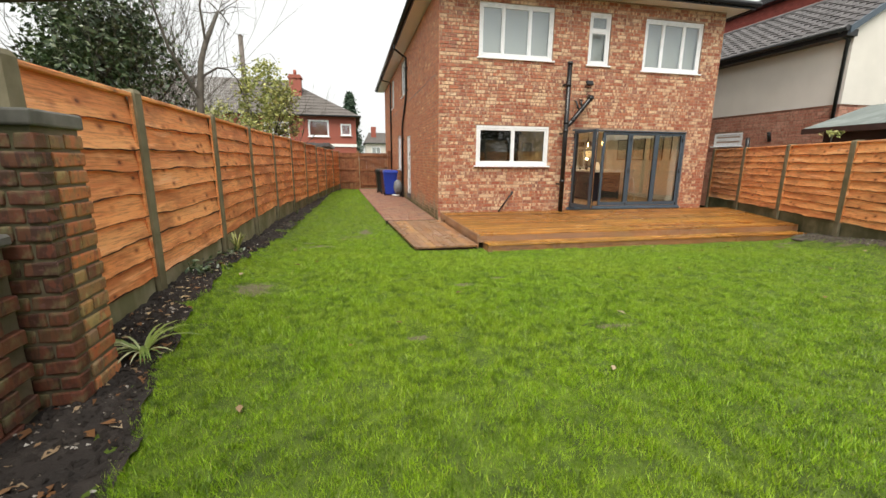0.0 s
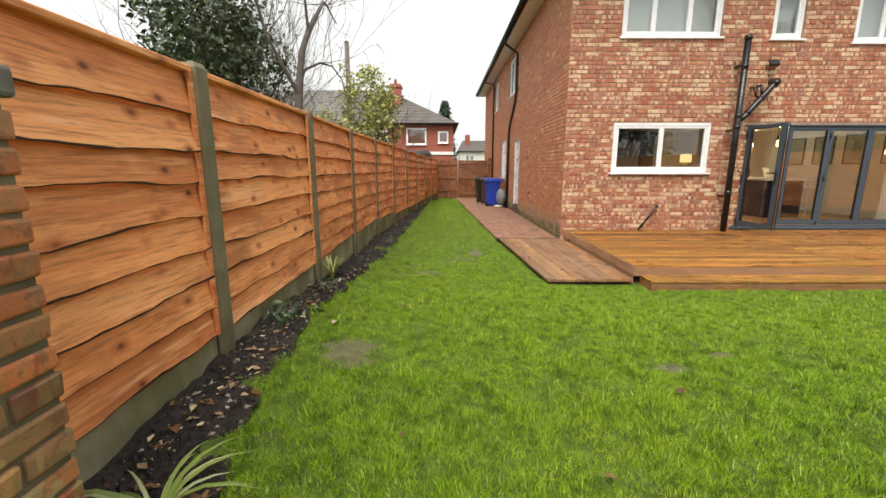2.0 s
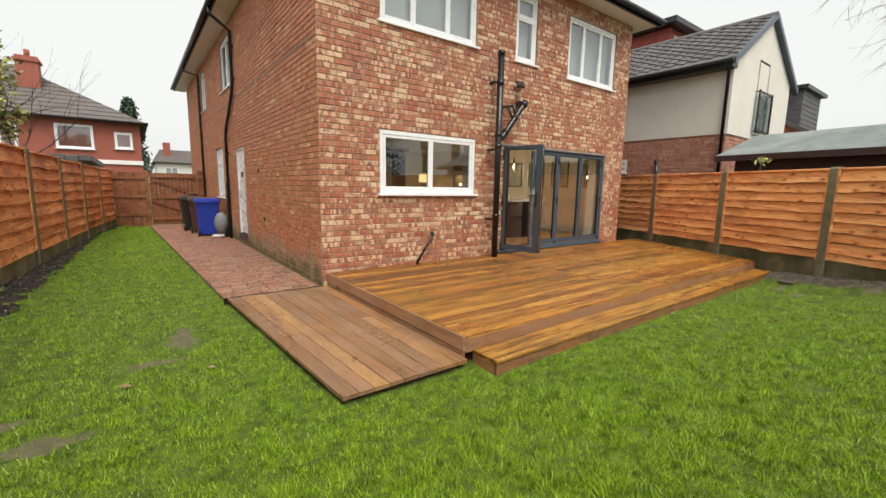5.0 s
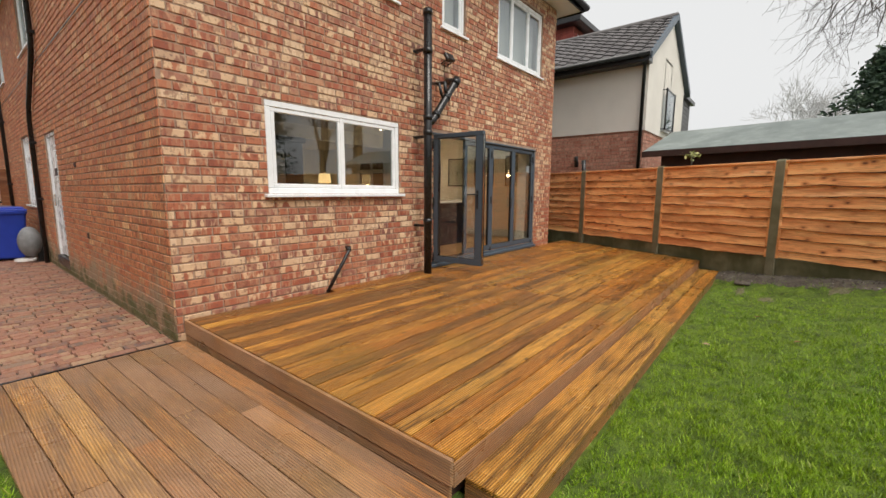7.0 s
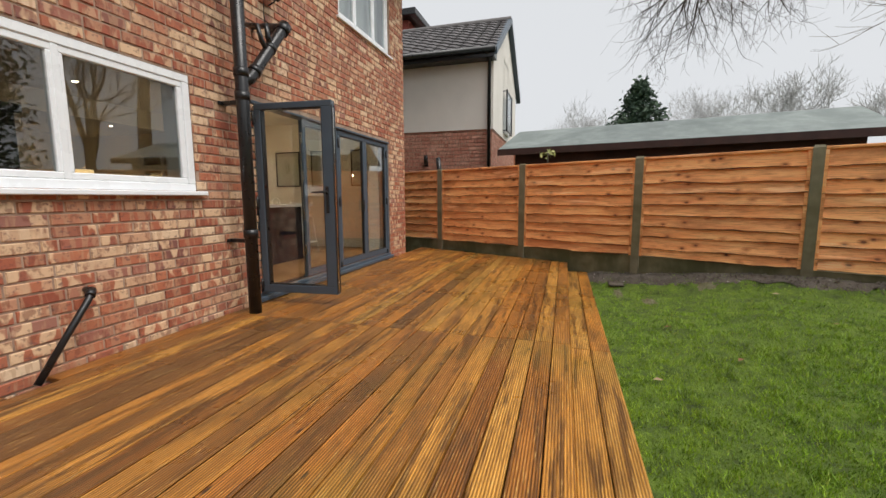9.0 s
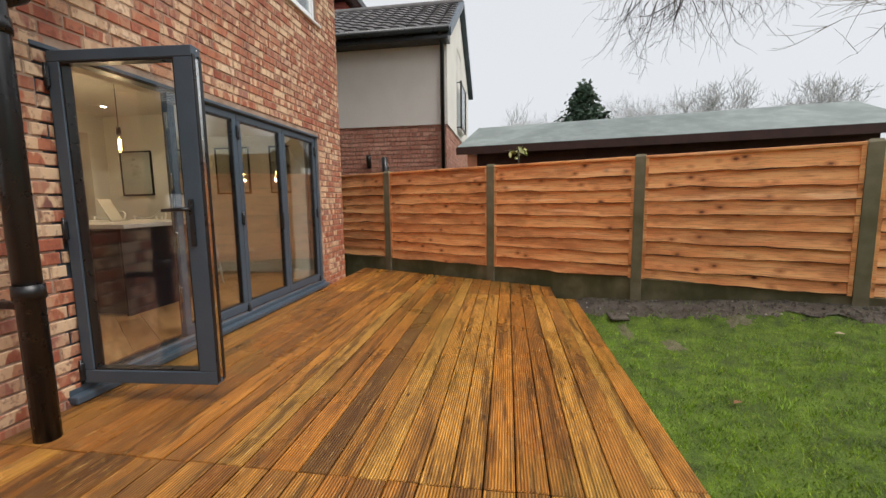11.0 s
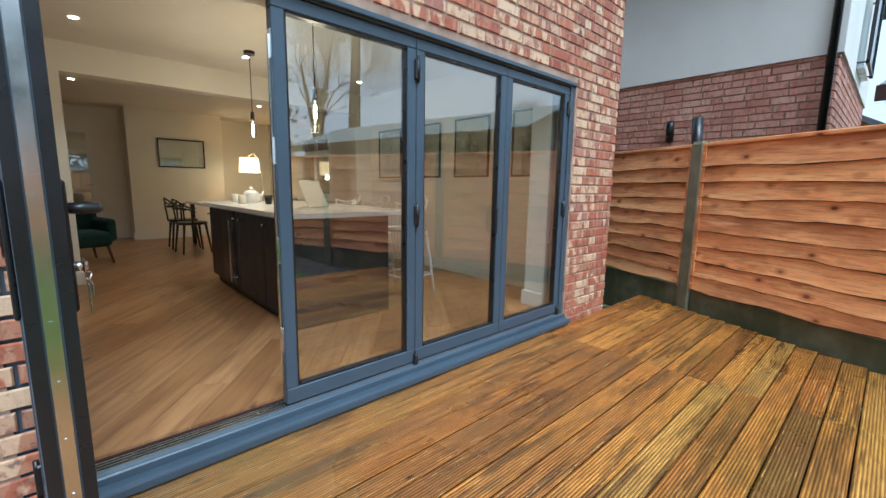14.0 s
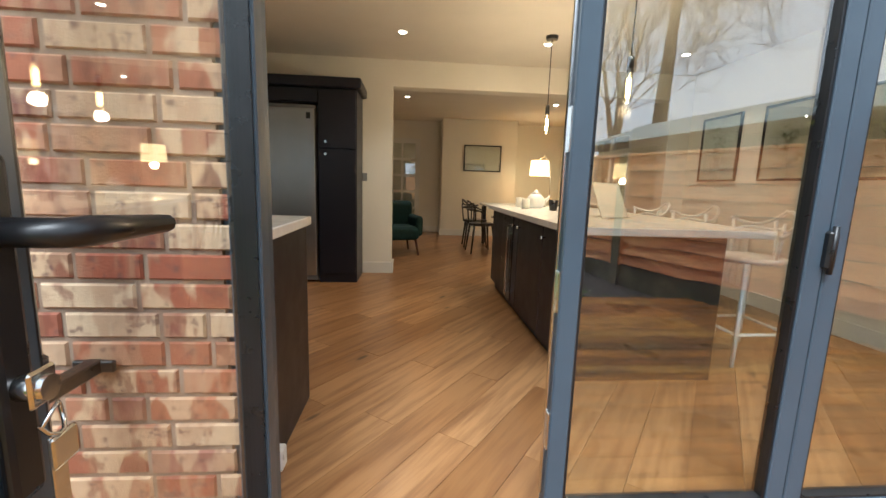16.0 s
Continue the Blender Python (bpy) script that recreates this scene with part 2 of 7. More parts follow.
    n.link(com.outputs[0], wave.inputs["Vector"])
    h = n.math("ADD", n.math("MULTIPLY", wave.outputs["Fac"], 1.0), n.math("MULTIPLY", n.noise(40, 3, v, st), 0.35))
    col = n.mix(n.ramp(wave.outputs["Fac"], [(0.0, (0.6, 0.6, 0.6)), (0.5, (0, 0, 0))]), col, (0.05, 0.02, 0.007))
    if worn:
        grey = n.ramp(r, [(0.0, (0.24, 0.145, 0.095)), (0.35, (0.48, 0.29, 0.185)), (0.7, (0.32, 0.20, 0.13)), (1.0, (0.52, 0.31, 0.185))])
        col = n.mix(n.ramp(n.noise(1.4, 5, v), [(0.35, (worn * 0.5, worn * 0.5, worn * 0.5)), (0.6, (worn, worn, worn))]), col, grey)
    n.bump(h, 0.8, 0.005)
    wet = n.ramp(n.noise(1.6, 4, geo), [(0.35, (0.22, 0.22, 0.22)), (0.7, (0.48, 0.48, 0.48))])
    return n.done(col, wet, 0.0, 0.4)


def fence_mat(name, dark, green=1.0):
    n = Nodes(name)
    r = each(n)
    shift = n.t.nodes.new("ShaderNodeCombineXYZ")
    n.link(n.math("MULTIPLY", r, 60.0), shift.inputs["X"])
    n.link(n.math("MULTIPLY", r, 23.0), shift.inputs["Z"])
    add = n.t.nodes.new("ShaderNodeVectorMath")
    n.link(n.co, add.inputs[0])
    n.link(shift.outputs["Vector"], add.inputs[1])
    v = add.outputs["Vector"]
    d = dark
    base = n.ramp(r, [(0.0, (0.50 * d, 0.18 * d, 0.06 * d)), (0.3, (0.66 * d, 0.27 * d, 0.09 * d)), (0.55, (0.44 * d, 0.15 * d, 0.05 * d)), (0.8, (0.60 * d, 0.24 * d, 0.085 * d)), (1.0, (0.74 * d, 0.36 * d, 0.14 * d))])
    col = n.mix(n.ramp(n.noise(2.2, 6, v, (0.7, 6, 6)), [(0.4, (0, 0, 0)), (0.68, (0.7, 0.7, 0.7))]), base, (0.74 * d, 0.41 * d, 0.17 * d))
    col = n.mix(n.ramp(n.noise(1.1, 5, v, (1, 1.6, 2.5)), [(0.50, (0, 0, 0)), (0.66, (0.75, 0.75, 0.75))]), col, (0.27 * d, 0.09 * d, 0.028 * d))
    k = n.t.nodes.new("ShaderNodeTexVoronoi")
    k.inputs["Scale"].default_value = 7.5
    n.link(n.scaled(v, (0.6, 0, 1.0)), k.inputs["Vector"])
    col = n.mix(n.ramp(k.outputs["Distance"], [(0.14, (0.75, 0.75, 0.75)), (0.30, (0, 0, 0))]), col, (0.36 * d, 0.11 * d, 0.03 * d))
    col = n.mix(n.ramp(k.outputs["Distance"], [(0.07, (1, 1, 1)), (0.14, (0, 0, 0))]), col, (0.09 * d, 0.028 * d, 0.012))
    pale = n.ramp(n.noise(1.6, 3, v, (0.5, 1, 5)), [(0.60, (0, 0, 0)), (0.66, (0.6, 0.6, 0.6))])
    col = n.mix(pale, col, (0.82 * d, 0.48 * d, 0.25 * d))
    lines = n.noise(9, 6, v, (0.5, 6, 9), 0.75)
    col = n.mix(n.ramp(lines, [(0.47, (0, 0, 0)), (0.66, (0.7, 0.7, 0.7))]), col, (0.24 * d, 0.08 * d, 0.025 * d))
    col = n.mix(1.0, col, (1.0, green, green), "MULTIPLY")
    n.bump(lines, 0.6, 0.006)
    return n.done(col, 0.62)


def concrete_mat(name, a, b, stain):
    n = Nodes(name)
    c = n.ramp(n.noise(5, 6), [(0.3, a), (0.7, b)])
    c = n.mix(n.ramp(n.noise(2.2, 5, None, (1, 1, 0.4)), [(0.42, (0, 0, 0)), (0.62, (0.85, 0.85, 0.85))]), c, stain)
    n.bump(n.noise(120, 4), 0.4, 0.003)
    return n.done(c, 0.8)


def ground_mat(name, a, b, c3, rough=0.9, scale=4.0):
    n = Nodes(name)
    c = n.ramp(n.noise(scale, 7, rough=0.7), [(0.28, a), (0.5, b), (0.75, c3)])
    c = n.mix(n.math("MULTIPLY", n.noise(scale * 14, 3), 0.5), c, a)
    n.bump(n.noise(scale * 10, 5), 0.8, 0.02)
    return n.done(c, rough)


def blade_mat():
    n = Nodes("grass_blades")
    r = isle(n)
    c = n.ramp(r, [(0.0, (0.085, 0.17, 0.006)), (0.4, (0.20, 0.37, 0.011)), (0.8, (0.32, 0.51, 0.018)), (0.95, (0.34, 0.45, 0.05)), (1.0, (0.42, 0.39, 0.12))])
    geo = n.t.nodes.new("ShaderNodeNewGeometry").outputs["Position"]
    c = n.mix(n.ramp(n.noise(0.8, 4, geo), [(0.4, (0, 0, 0)), (0.7, (0.5, 0.5, 0.5))]), c, (0.31, 0.41, 0.026))
    c = n.mix(n.ramp(n.noise(11, 6, geo, None, 0.7), [(0.49, (0, 0, 0)), (0.59, (0.75, 0.75, 0.75))]), c, (0.06, 0.12, 0.008))
    return n.done(c, 0.45)


def leaf_mat(name, a, b, c3, rough=0.45):
    n = Nodes(name)
    return n.done(n.ramp(isle(n), [(0.0, a), (0.6, b), (1.0, c3)]), rough)


def bark_mat(name, a, b):
    n = Nodes(name)
    c = n.ramp(n.noise(12, 5, None, (1, 1, 0.3)), [(0.3, a), (0.7, b)])
    n.bump(n.noise(40, 4, None, (1, 1, 0.3)), 0.6, 0.01)
    return n.done(c, 0.85)


def glass_mat(name, tint=(0.93, 0.96, 0.95), base=0.20, graze=0.6):
    m = bpy.data.materials.new(name)
    m.use_nodes = True
    t = m.node_tree
    t.nodes.clear()
    o = t.nodes.new("ShaderNodeOutputMaterial")
    mx = t.nodes.new("ShaderNodeMixShader")
    tr = t.nodes.new("ShaderNodeBsdfTransparent")
    gl = t.nodes.new("ShaderNodeBsdfGlossy")
    fr = t.nodes.new("ShaderNodeLayerWeight")
    pw = t.nodes.new("ShaderNodeMath")
    pw.operation, pw.inputs[1].default_value = "POWER", 4.0
    sc = t.nodes.new("ShaderNodeMath")
    sc.operation, sc.inputs[1].default_value, sc.inputs[2].default_value = "MULTIPLY_ADD", graze, base
    fr.inputs["Blend"].default_value = 0.5
    t.links.new(fr.outputs["Facing"], pw.inputs[0])
    t.links.new(pw.outputs[0], sc.inputs[0])
    tr.inputs["Color"].default_value = (*tint, 1)
    gl.inputs["Roughness"].default_value = 0.0
    t.links.new(sc.outputs[0], mx.inputs["Fac"])
    t.links.new(tr.outputs[0], mx.inputs[1])
    t.links.new(gl.outputs[0], mx.inputs[2])
    t.links.new(mx.outputs[0], o.inputs["Surface"])
    return m


def lamp_mat(name, color, strength):
    m = bpy.data.materials.new(name)
    m.use_nodes = True
    b = m.node_tree.nodes["Principled BSDF"]
    b.inputs["Emission Color"].default_value = (*color, 1)
    b.inputs["Emission Strength"].default_value = strength
    b.inputs["Base Color"].default_value = (*color, 1)
    return m


def floor_mat():
    n = Nodes("oak_effect_floor")
    r = each(n)
    shift = n.t.nodes.new("ShaderNodeCombineXYZ")
    n.link(n.math("MULTIPLY", r, 80.0), shift.inputs["X"])
    add = n.t.nodes.new("ShaderNodeVectorMath")
    n.link(n.co, add.inputs[0])
    n.link(shift.outputs["Vector"], add.inputs[1])
    v = add.outputs["Vector"]
    base = n.ramp(r, [(0.0, (0.27, 0.13, 0.048)), (0.5, (0.36, 0.185, 0.075)), (1.0, (0.45, 0.245, 0.105))])
    col = n.mix(n.ramp(n.noise(3, 6, v, (0.6, 7, 1)), [(0.42, (0, 0, 0)), (0.66, (0.75, 0.75, 0.75))]), base, (0.17, 0.072, 0.027))
    k = n.t.nodes.new("ShaderNodeTexVoronoi")
    k.inputs["Scale"].default_value = 3.5
    n.link(n.scaled(v, (0.5, 1.6, 0)), k.inputs["Vector"])
    col = n.mix(n.ramp(k.outputs["Distance"], [(0.05, (0.9, 0.9, 0.9)), (0.11, (0, 0, 0))]), col, (0.06, 0.03, 0.016))
    n.bump(n.noise(6, 5, v, (0.6, 7, 1)), 0.12, 0.002)
    return n.done(col, 0.3)


MORTAR = mortar_mat()
DECK = deck_mat("stained_decking", True)
DECK_LOW = deck_mat("worn_decking", False, 0.7)
DECK_EDGE = deck_mat("weathered_deck_edge", True, 0.6)
FENCE = fence_mat("waney_fence_boards", 1.5, 0.90)
FENCE_R = fence_mat("waney_fence_boards_gold", 1.62)
GATE = fence_mat("gate_timber", 0.4, 0.85)
POST = concrete_mat("concrete_post", (0.15, 0.13, 0.075), (0.26, 0.23, 0.15), (0.10, 0.09, 0.035))
BARKEDGE = plain("dark_bark_edge", (0.045, 0.017, 0.008), 0.85, 0, 0.5, 14, 0.5)
GRAVEL = concrete_mat("gravel_board", (0.11, 0.10, 0.045), (0.24, 0.21, 0.12), (0.06, 0.062, 0.02))
OLDMORTAR = concrete_mat("old_sandy_mortar", (0.10, 0.08, 0.05), (0.22, 0.18, 0.12), (0.07, 0.07, 0.03))
GRAVEL_PALE = concrete_mat("pale_gravel_board", (0.24, 0.22, 0.13), (0.42, 0.39, 0.27), (0.15, 0.15, 0.06))
CAP = concrete_mat("stone_cap", (0.13, 0.125, 0.11), (0.26, 0.25, 0.23), (0.06, 0.06, 0.05))
SOIL = ground_mat("dark_soil", (0.014, 0.011, 0.009), (0.032, 0.024, 0.020), (0.075, 0.06, 0.05))
TURF = ground_mat("turf_base", (0.02, 0.03, 0.006), (0.095, 0.155, 0.010), (0.19, 0.29, 0.018), 0.9, 6.5)
BARE = ground_mat("bare_mud", (0.08, 0.075, 0.035), (0.15, 0.14, 0.07), (0.22, 0.19, 0.12), 0.7, 9)
MUD = ground_mat("brown_grey_mud", (0.05, 0.04, 0.03), (0.11, 0.09, 0.07), (0.19, 0.16, 0.13), 0.85, 7)
FARGROUND = ground_mat("far_ground", (0.05, 0.07, 0.025), (0.09, 0.11, 0.04), (0.13, 0.13, 0.06), 0.95, 0.5)
BLADE = blade_mat()
PAVER = brick_mat("block_paving", False, [(0.0, (0.30, 0.13, 0.085)), (0.25, (0.40, 0.21, 0.14)), (0.45, (0.26, 0.15, 0.11)), (0.62, (0.42, 0.28, 0.17)), (0.78, (0.12, 0.10, 0.09)), (1.0, (0.36, 0.17, 0.11))], (0.40, 0.27, 0.16), 0.60)
PAVER_J = brick_mat("block_paving_joined", True, [(0.0, (0.30, 0.13, 0.085)), (0.25, (0.40, 0.21, 0.14)), (0.45, (0.26, 0.15, 0.11)), (0.62, (0.42, 0.28, 0.17)), (0.78, (0.12, 0.10, 0.09)), (1.0, (0.36, 0.17, 0.11))], (0.40, 0.27, 0.16), 0.60)
UPVC = plain("white_upvc", (0.80, 0.82, 0.84), 0.28, 0, 0.03, 3, 0)
ANTHRACITE = plain("anthracite_aluminium", (0.06, 0.085, 0.112), 0.36, 0.0, 0.08, 5, 0.05)
BLACK = plain("black_plastic", (0.012, 0.012, 0.013), 0.3, 0, 0.2, 9, 0.05)
STEEL = plain("polished_steel", (0.72, 0.72, 0.70), 0.2, 1.0, 0.1, 9, 0.05)
BRUSHED = plain("brushed_steel", (0.42, 0.42, 0.41), 0.33, 1.0, 0.08, 3, 0.05)
GLASS = glass_mat("window_glass")
CLEAR = glass_mat("clear_leaf_glass", (0.96, 0.98, 0.97), 0.09, 0.6)
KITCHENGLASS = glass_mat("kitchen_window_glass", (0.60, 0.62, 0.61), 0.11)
DARKGLASS = glass_mat("blue_grey_glass", (0.80, 0.85, 0.88), 0.14)
PLASTER = plain("cream_wall", (0.80, 0.77, 0.69), 0.85, 0, 0.03, 2, 0.05)
CEIL = plain("white_ceiling", (0.74, 0.70, 0.62), 0.85, 0, 0.03, 2, 0.05)
SKIRT = plain("white_gloss_paint", (0.78, 0.77, 0.73), 0.35, 0, 0.03, 3, 0.02)
NAVY = plain("navy_cabinet", (0.007, 0.008, 0.017), 0.38, 0, 0.1, 4, 0.04)
QUARTZ = plain("white_quartz", (0.82, 0.81, 0.78), 0.22, 0, 0.04, 12, 0.02)
RENDER = plain("cream_render", (0.70, 0.665, 0.61), 0.9, 0, 0.05, 1.4, 0.35)
WHITE = plain("white_moulded_plastic", (0.82, 0.82, 0.80), 0.3, 0, 0.03, 5, 0)
ROOF = plain("dark_roof_tile", (0.10, 0.092, 0.092), 0.65, 0, 0.3, 3, 0.3)
FARTILE = plain("brown_grey_roof_tile", (0.13, 0.115, 0.105), 0.7, 0, 0.2, 3, 0.3)
SLATE = plain("slate_roof", (0.10, 0.10, 0.105), 0.55, 0, 0.25, 3, 0.3)
FELT = concrete_mat("green_mineral_felt", (0.21, 0.245, 0.235), (0.29, 0.325, 0.31), (0.18, 0.21, 0.20))
ORANGE = plain("orange_painted_brick", (0.55, 0.21, 0.12), 0.8, 0, 0.12, 4, 0.3)
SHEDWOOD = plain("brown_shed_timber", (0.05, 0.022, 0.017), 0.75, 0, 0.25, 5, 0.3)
REDTILE = plain("red_hung_tile", (0.34, 0.075, 0.055), 0.75, 0, 0.25, 5, 0.3)
BLUEBIN = plain("blue_bin_plastic", (0.015, 0.05, 0.40), 0.4, 0, 0.1, 5, 0.1)
BROWNBIN = plain("brown_bin_plastic", (0.10, 0.04, 0.03), 0.45, 0, 0.1, 5, 0.1)
GREENBIN = plain("black_bin_plastic", (0.02, 0.024, 0.02), 0.45, 0, 0.1, 5, 0.1)
GREYSACK = plain("grey_cover", (0.22, 0.23, 0.24), 0.6, 0, 0.2, 8, 0.3)
TEAL = plain("teal_velvet", (0.004, 0.035, 0.036), 0.8, 0, 0.2, 12, 0.2)
PAPER = plain("print_paper", (0.72, 0.69, 0.60), 0.8, 0, 0.04, 6, 0)
LEAFPRINT = plain("print_green", (0.22, 0.25, 0.13), 0.8, 0, 0.2, 14, 0)
BARK = bark_mat("dark_bark", (0.035, 0.028, 0.022), (0.10, 0.085, 0.065))
DEADTWIG = bark_mat("pale_brown_twigs", (0.10, 0.075, 0.05), (0.24, 0.18, 0.11))
# haze of distance put into the bark colour as pale grey
HAZEBARK = bark_mat("haze_paled_twigs", (0.46, 0.455, 0.46), (0.58, 0.575, 0.58))
POLE = bark_mat("weathered_pole", (0.10, 0.085, 0.07), (0.20, 0.17, 0.15))
HOLLY = leaf_mat("evergreen_leaves", (0.025, 0.05, 0.018), (0.06, 0.10, 0.035), (0.20, 0.24, 0.13), 0.3)
CONIFER = leaf_mat("conifer_needles", (0.02, 0.045, 0.028), (0.045, 0.085, 0.05), (0.09, 0.14, 0.08), 0.6)
SHRUB = leaf_mat("yellow_green_leaves", (0.16, 0.2, 0.05), (0.34, 0.36, 0.10), (0.6, 0.58, 0.22))
STRAP = leaf_mat("strap_leaves", (0.10, 0.17, 0.03), (0.22, 0.30, 0.07), (0.55, 0.55, 0.35))
DEAD = leaf_mat("dead_leaves", (0.10, 0.045, 0.018), (0.20, 0.09, 0.03), (0.42, 0.34, 0.22), 0.7)
STRAW = leaf_mat("pale_straw", (0.22, 0.13, 0.06), (0.46, 0.34, 0.18), (0.66, 0.54, 0.34), 0.7)
STONE = leaf_mat("soil_stones", (0.10, 0.085, 0.07), (0.26, 0.22, 0.18), (0.55, 0.52, 0.48), 0.8)
FLOOR = floor_mat()
BULB = lamp_mat("filament_bulb", (1.0, 0.62, 0.22), 22.0)
SPOT = lamp_mat("downlight_lens", (1.0, 0.86, 0.62), 30.0)
SHADE = lamp_mat("lit_lampshade", (1.0, 0.66, 0.30), 2.2)


# ---- the plan in numbers ----
WY, WX0, WX1, HY1 = 10.6, 3.32, 10.78, 25.4          # house: rear wall, side walls, front wall
EAVE = 5.2
FLOOR_Z, CEIL_Z = 0.36, 2.74
DECK_Z, STEP_Z, LOW_Z = 0.246, 0.12, 0.075
DECK_Y0, STEP_Y0 = 7.56, 7.26
LEFT_POSTS = [(-0.46, 3.64), (-0.44, 4.93), (-0.42, 6.8), (-0.42, 8.72), (-0.37, 10.65), (-0.26, 12.57), (-0.11, 14.5), (0.07, 16.4), (0.26, 18.33), (0.47, 20.25), (0.70, 22.1)]
RIGHT_A, RIGHT_D = (9.942, 6.59), (0.786, 1.74)
RIGHT_POSTS = [(RIGHT_A[0] + RIGHT_D[0] * s, RIGHT_A[1] + RIGHT_D[1] * s) for s in range(-6, 4)]


def smooth(a, b, v):
    t = min(1.0, max(0.0, (v - a) / (b - a)))
    return t * t * (3 - 2 * t)


def left_fence_x(y):
    for (xa, ya), (xb, yb) in zip(LEFT_POSTS, LEFT_POSTS[1:]):
        if y <= yb:
            return xa + (xb - xa) * (y - ya) / (yb - ya)
    return LEFT_POSTS[-1][0]


def right_fence_x(y):
    return RIGHT_A[0] + RIGHT_D[0] * (y - RIGHT_A[1]) / RIGHT_D[1]


def bed_edge_x(y):
    keys = [(-6, 0.45), (2.5, 0.32), (4.0, 0.0), (5.6, -0.14), (8.6, -0.04), (11.4, 0.08), (19.6, 0.42), (22.2, 0.9)]
    for (ya, xa), (yb, xb) in zip(keys, keys[1:]):
        if y <= yb:
            return xa + (xb - xa) * (y - ya) / (yb - ya) + 0.025 * math.sin(y * 5.1) + 0.02 * math.sin(y * 11.7)
    return 0.9


def path_edge_x(y):
    return 2.09 - 0.46 * (y - 10.6) / 11.4


def ground_z(x, y):
    z = 0.22 * (1 - smooth(4.8, 9.2 - 2.0 * smooth(0.5, 3.5, x), y))
    z += 0.10 * smooth(3.2, 5.5, y) * smooth(0.75, 0.2, x - left_fence_x(y)) * (1 - 0.7 * smooth(10, 15, y))
    z += 0.12 * smooth(0.9, 0.25, right_fence_x(y) - x) * (1 - smooth(7.0, 7.6, y))
    return z


# ---- ground ----
def sheet(name, xs, ys, keep, height, material, label, category):
    """A height-field sheet over a grid, over the cells that keep() wants."""
    idx, verts, faces = {}, [], []

    def vid(i, j):
        if (i, j) not in idx:
            x, y = xs(i, j)
            idx[(i, j)] = len(verts)
            verts.append((x, y, height(x, y)))
        return idx[(i, j)]
    ni, nj = ys
    for i in range(ni):
        for j in range(nj):
            if keep(*xs(i + 0.5, j + 0.5)):
                faces.append((vid(i, j), vid(i + 1, j), vid(i + 1, j + 1), vid(i, j + 1)))
    ob = raw(name, verts, faces, material)
    for p in ob.data.polygons:
        p.use_smooth = True
    return tagged(ob, label, category, "", "structure")


big = bmesh.new()
bmesh.ops.create_circle(big, cap_ends=True, radius=900, segments=64, matrix=Matrix.Translation((5, 10, -0.12)))
single("ground", big, FARGROUND, "rough green and brown ground beyond the garden", "ground", "", "structure")


def lawn_height(x, y):
    return ground_z(x, y) + 0.012 * noise.noise((x * 1.3, y * 1.3, 0)) + 0.008 * noise.noise((x * 5, y * 5, 3))


def on_lawn(x, y):
    if x < bed_edge_x(y) or y > 22.0 or x > right_fence_x(y) - 0.02:
        return False
    if y > STEP_Y0 - 0.02 and x > 3.45:
        return False
    if y > 7.48 and x > 2.3 - 0.2 * (y - 7.5) / 3.1 - 0.02 and y < 10.62:
        return False
    if y >= 10.6 and x > path_edge_x(y) - 0.01:
        return False
    return True


lawn = sheet("lawn", lambda i, j: (-0.6 + i * 0.1, -6 + j * 0.1), (122, 282), lambda x, y: x > bed_edge_x(y) - 0.12 and x < right_fence_x(y) and not (y > 7.4 and x > 3.5) and not (y > 10.55 and x > path_edge_x(y) + 0.05), lawn_height, TURF, "short bright green lawn with muddy patches", "lawn")


def bed_height(x, y):
    return ground_z(x, y) + 0.015 + 0.05 * noise.noise((x * 4, y * 4, 7)) + 0.03 * noise.noise((x * 14, y * 14, 5)) + 0.012 * noise.noise((x * 40, y * 40, 5))


bed = sheet("soil_bed", lambda i, j: (left_fence_x(-6 + j * 0.05) + (bed_edge_x(-6 + j * 0.05) + 0.05 - left_fence_x(-6 + j * 0.05)) * i / 12, -6 + j * 0.05), (12, 562), lambda x, y: True, bed_height, SOIL, "dark crumbly soil bed along the fence", "flower bed")
bedr = sheet("soil_strip", lambda i, j: (right_fence_x(-4 + j * 0.06) - (0.5 + 0.35 * smooth(4.5, 6.8, -4 + j * 0.06)) * i / 12 * (0.85 + 0.2 * math.sin(j * 0.31) + 0.1 * math.sin(j * 1.1)), -4 + j * 0.06), (12, 191), lambda x, y: True, lambda x, y: ground_z(x, y) + 0.022 - 0.05 * smooth(0.3, 0.75, right_fence_x(y) - x) + 0.014 * noise.noise((x * 6, y * 6, 9)) + 0.012 * noise.noise((x * 17, y * 17, 2)), MUD, "muddy soil strip along the fence foot", "flower bed")


def patch(cx, cy, rx, ry, seed):
    bm = bmesh.new()
    c = bm.verts.new((cx, cy, lawn_height(cx, cy) + 0.012))
    ring = []
    for k in range(44):
        a = k * math.tau / 44
        s = 0.72 + 0.55 * noise.noise((math.cos(a) * 1.7 + seed, math.sin(a) * 1.7, seed)) + 0.35 * noise.noise((math.cos(a) * 6 + seed, math.sin(a) * 6, seed))
        x, y = cx + rx * s * math.cos(a), cy + ry * s * math.sin(a)
        ring.append(bm.verts.new((x, y, lawn_height(x, y) - 0.002)))
    for k in range(44):
        bm.faces.new((c, ring[k], ring[(k + 1) % 44]))
    single("mud_patch", bm, BARE, "bare muddy patch worn in the lawn", "mud patch", "mud patches", "structure")


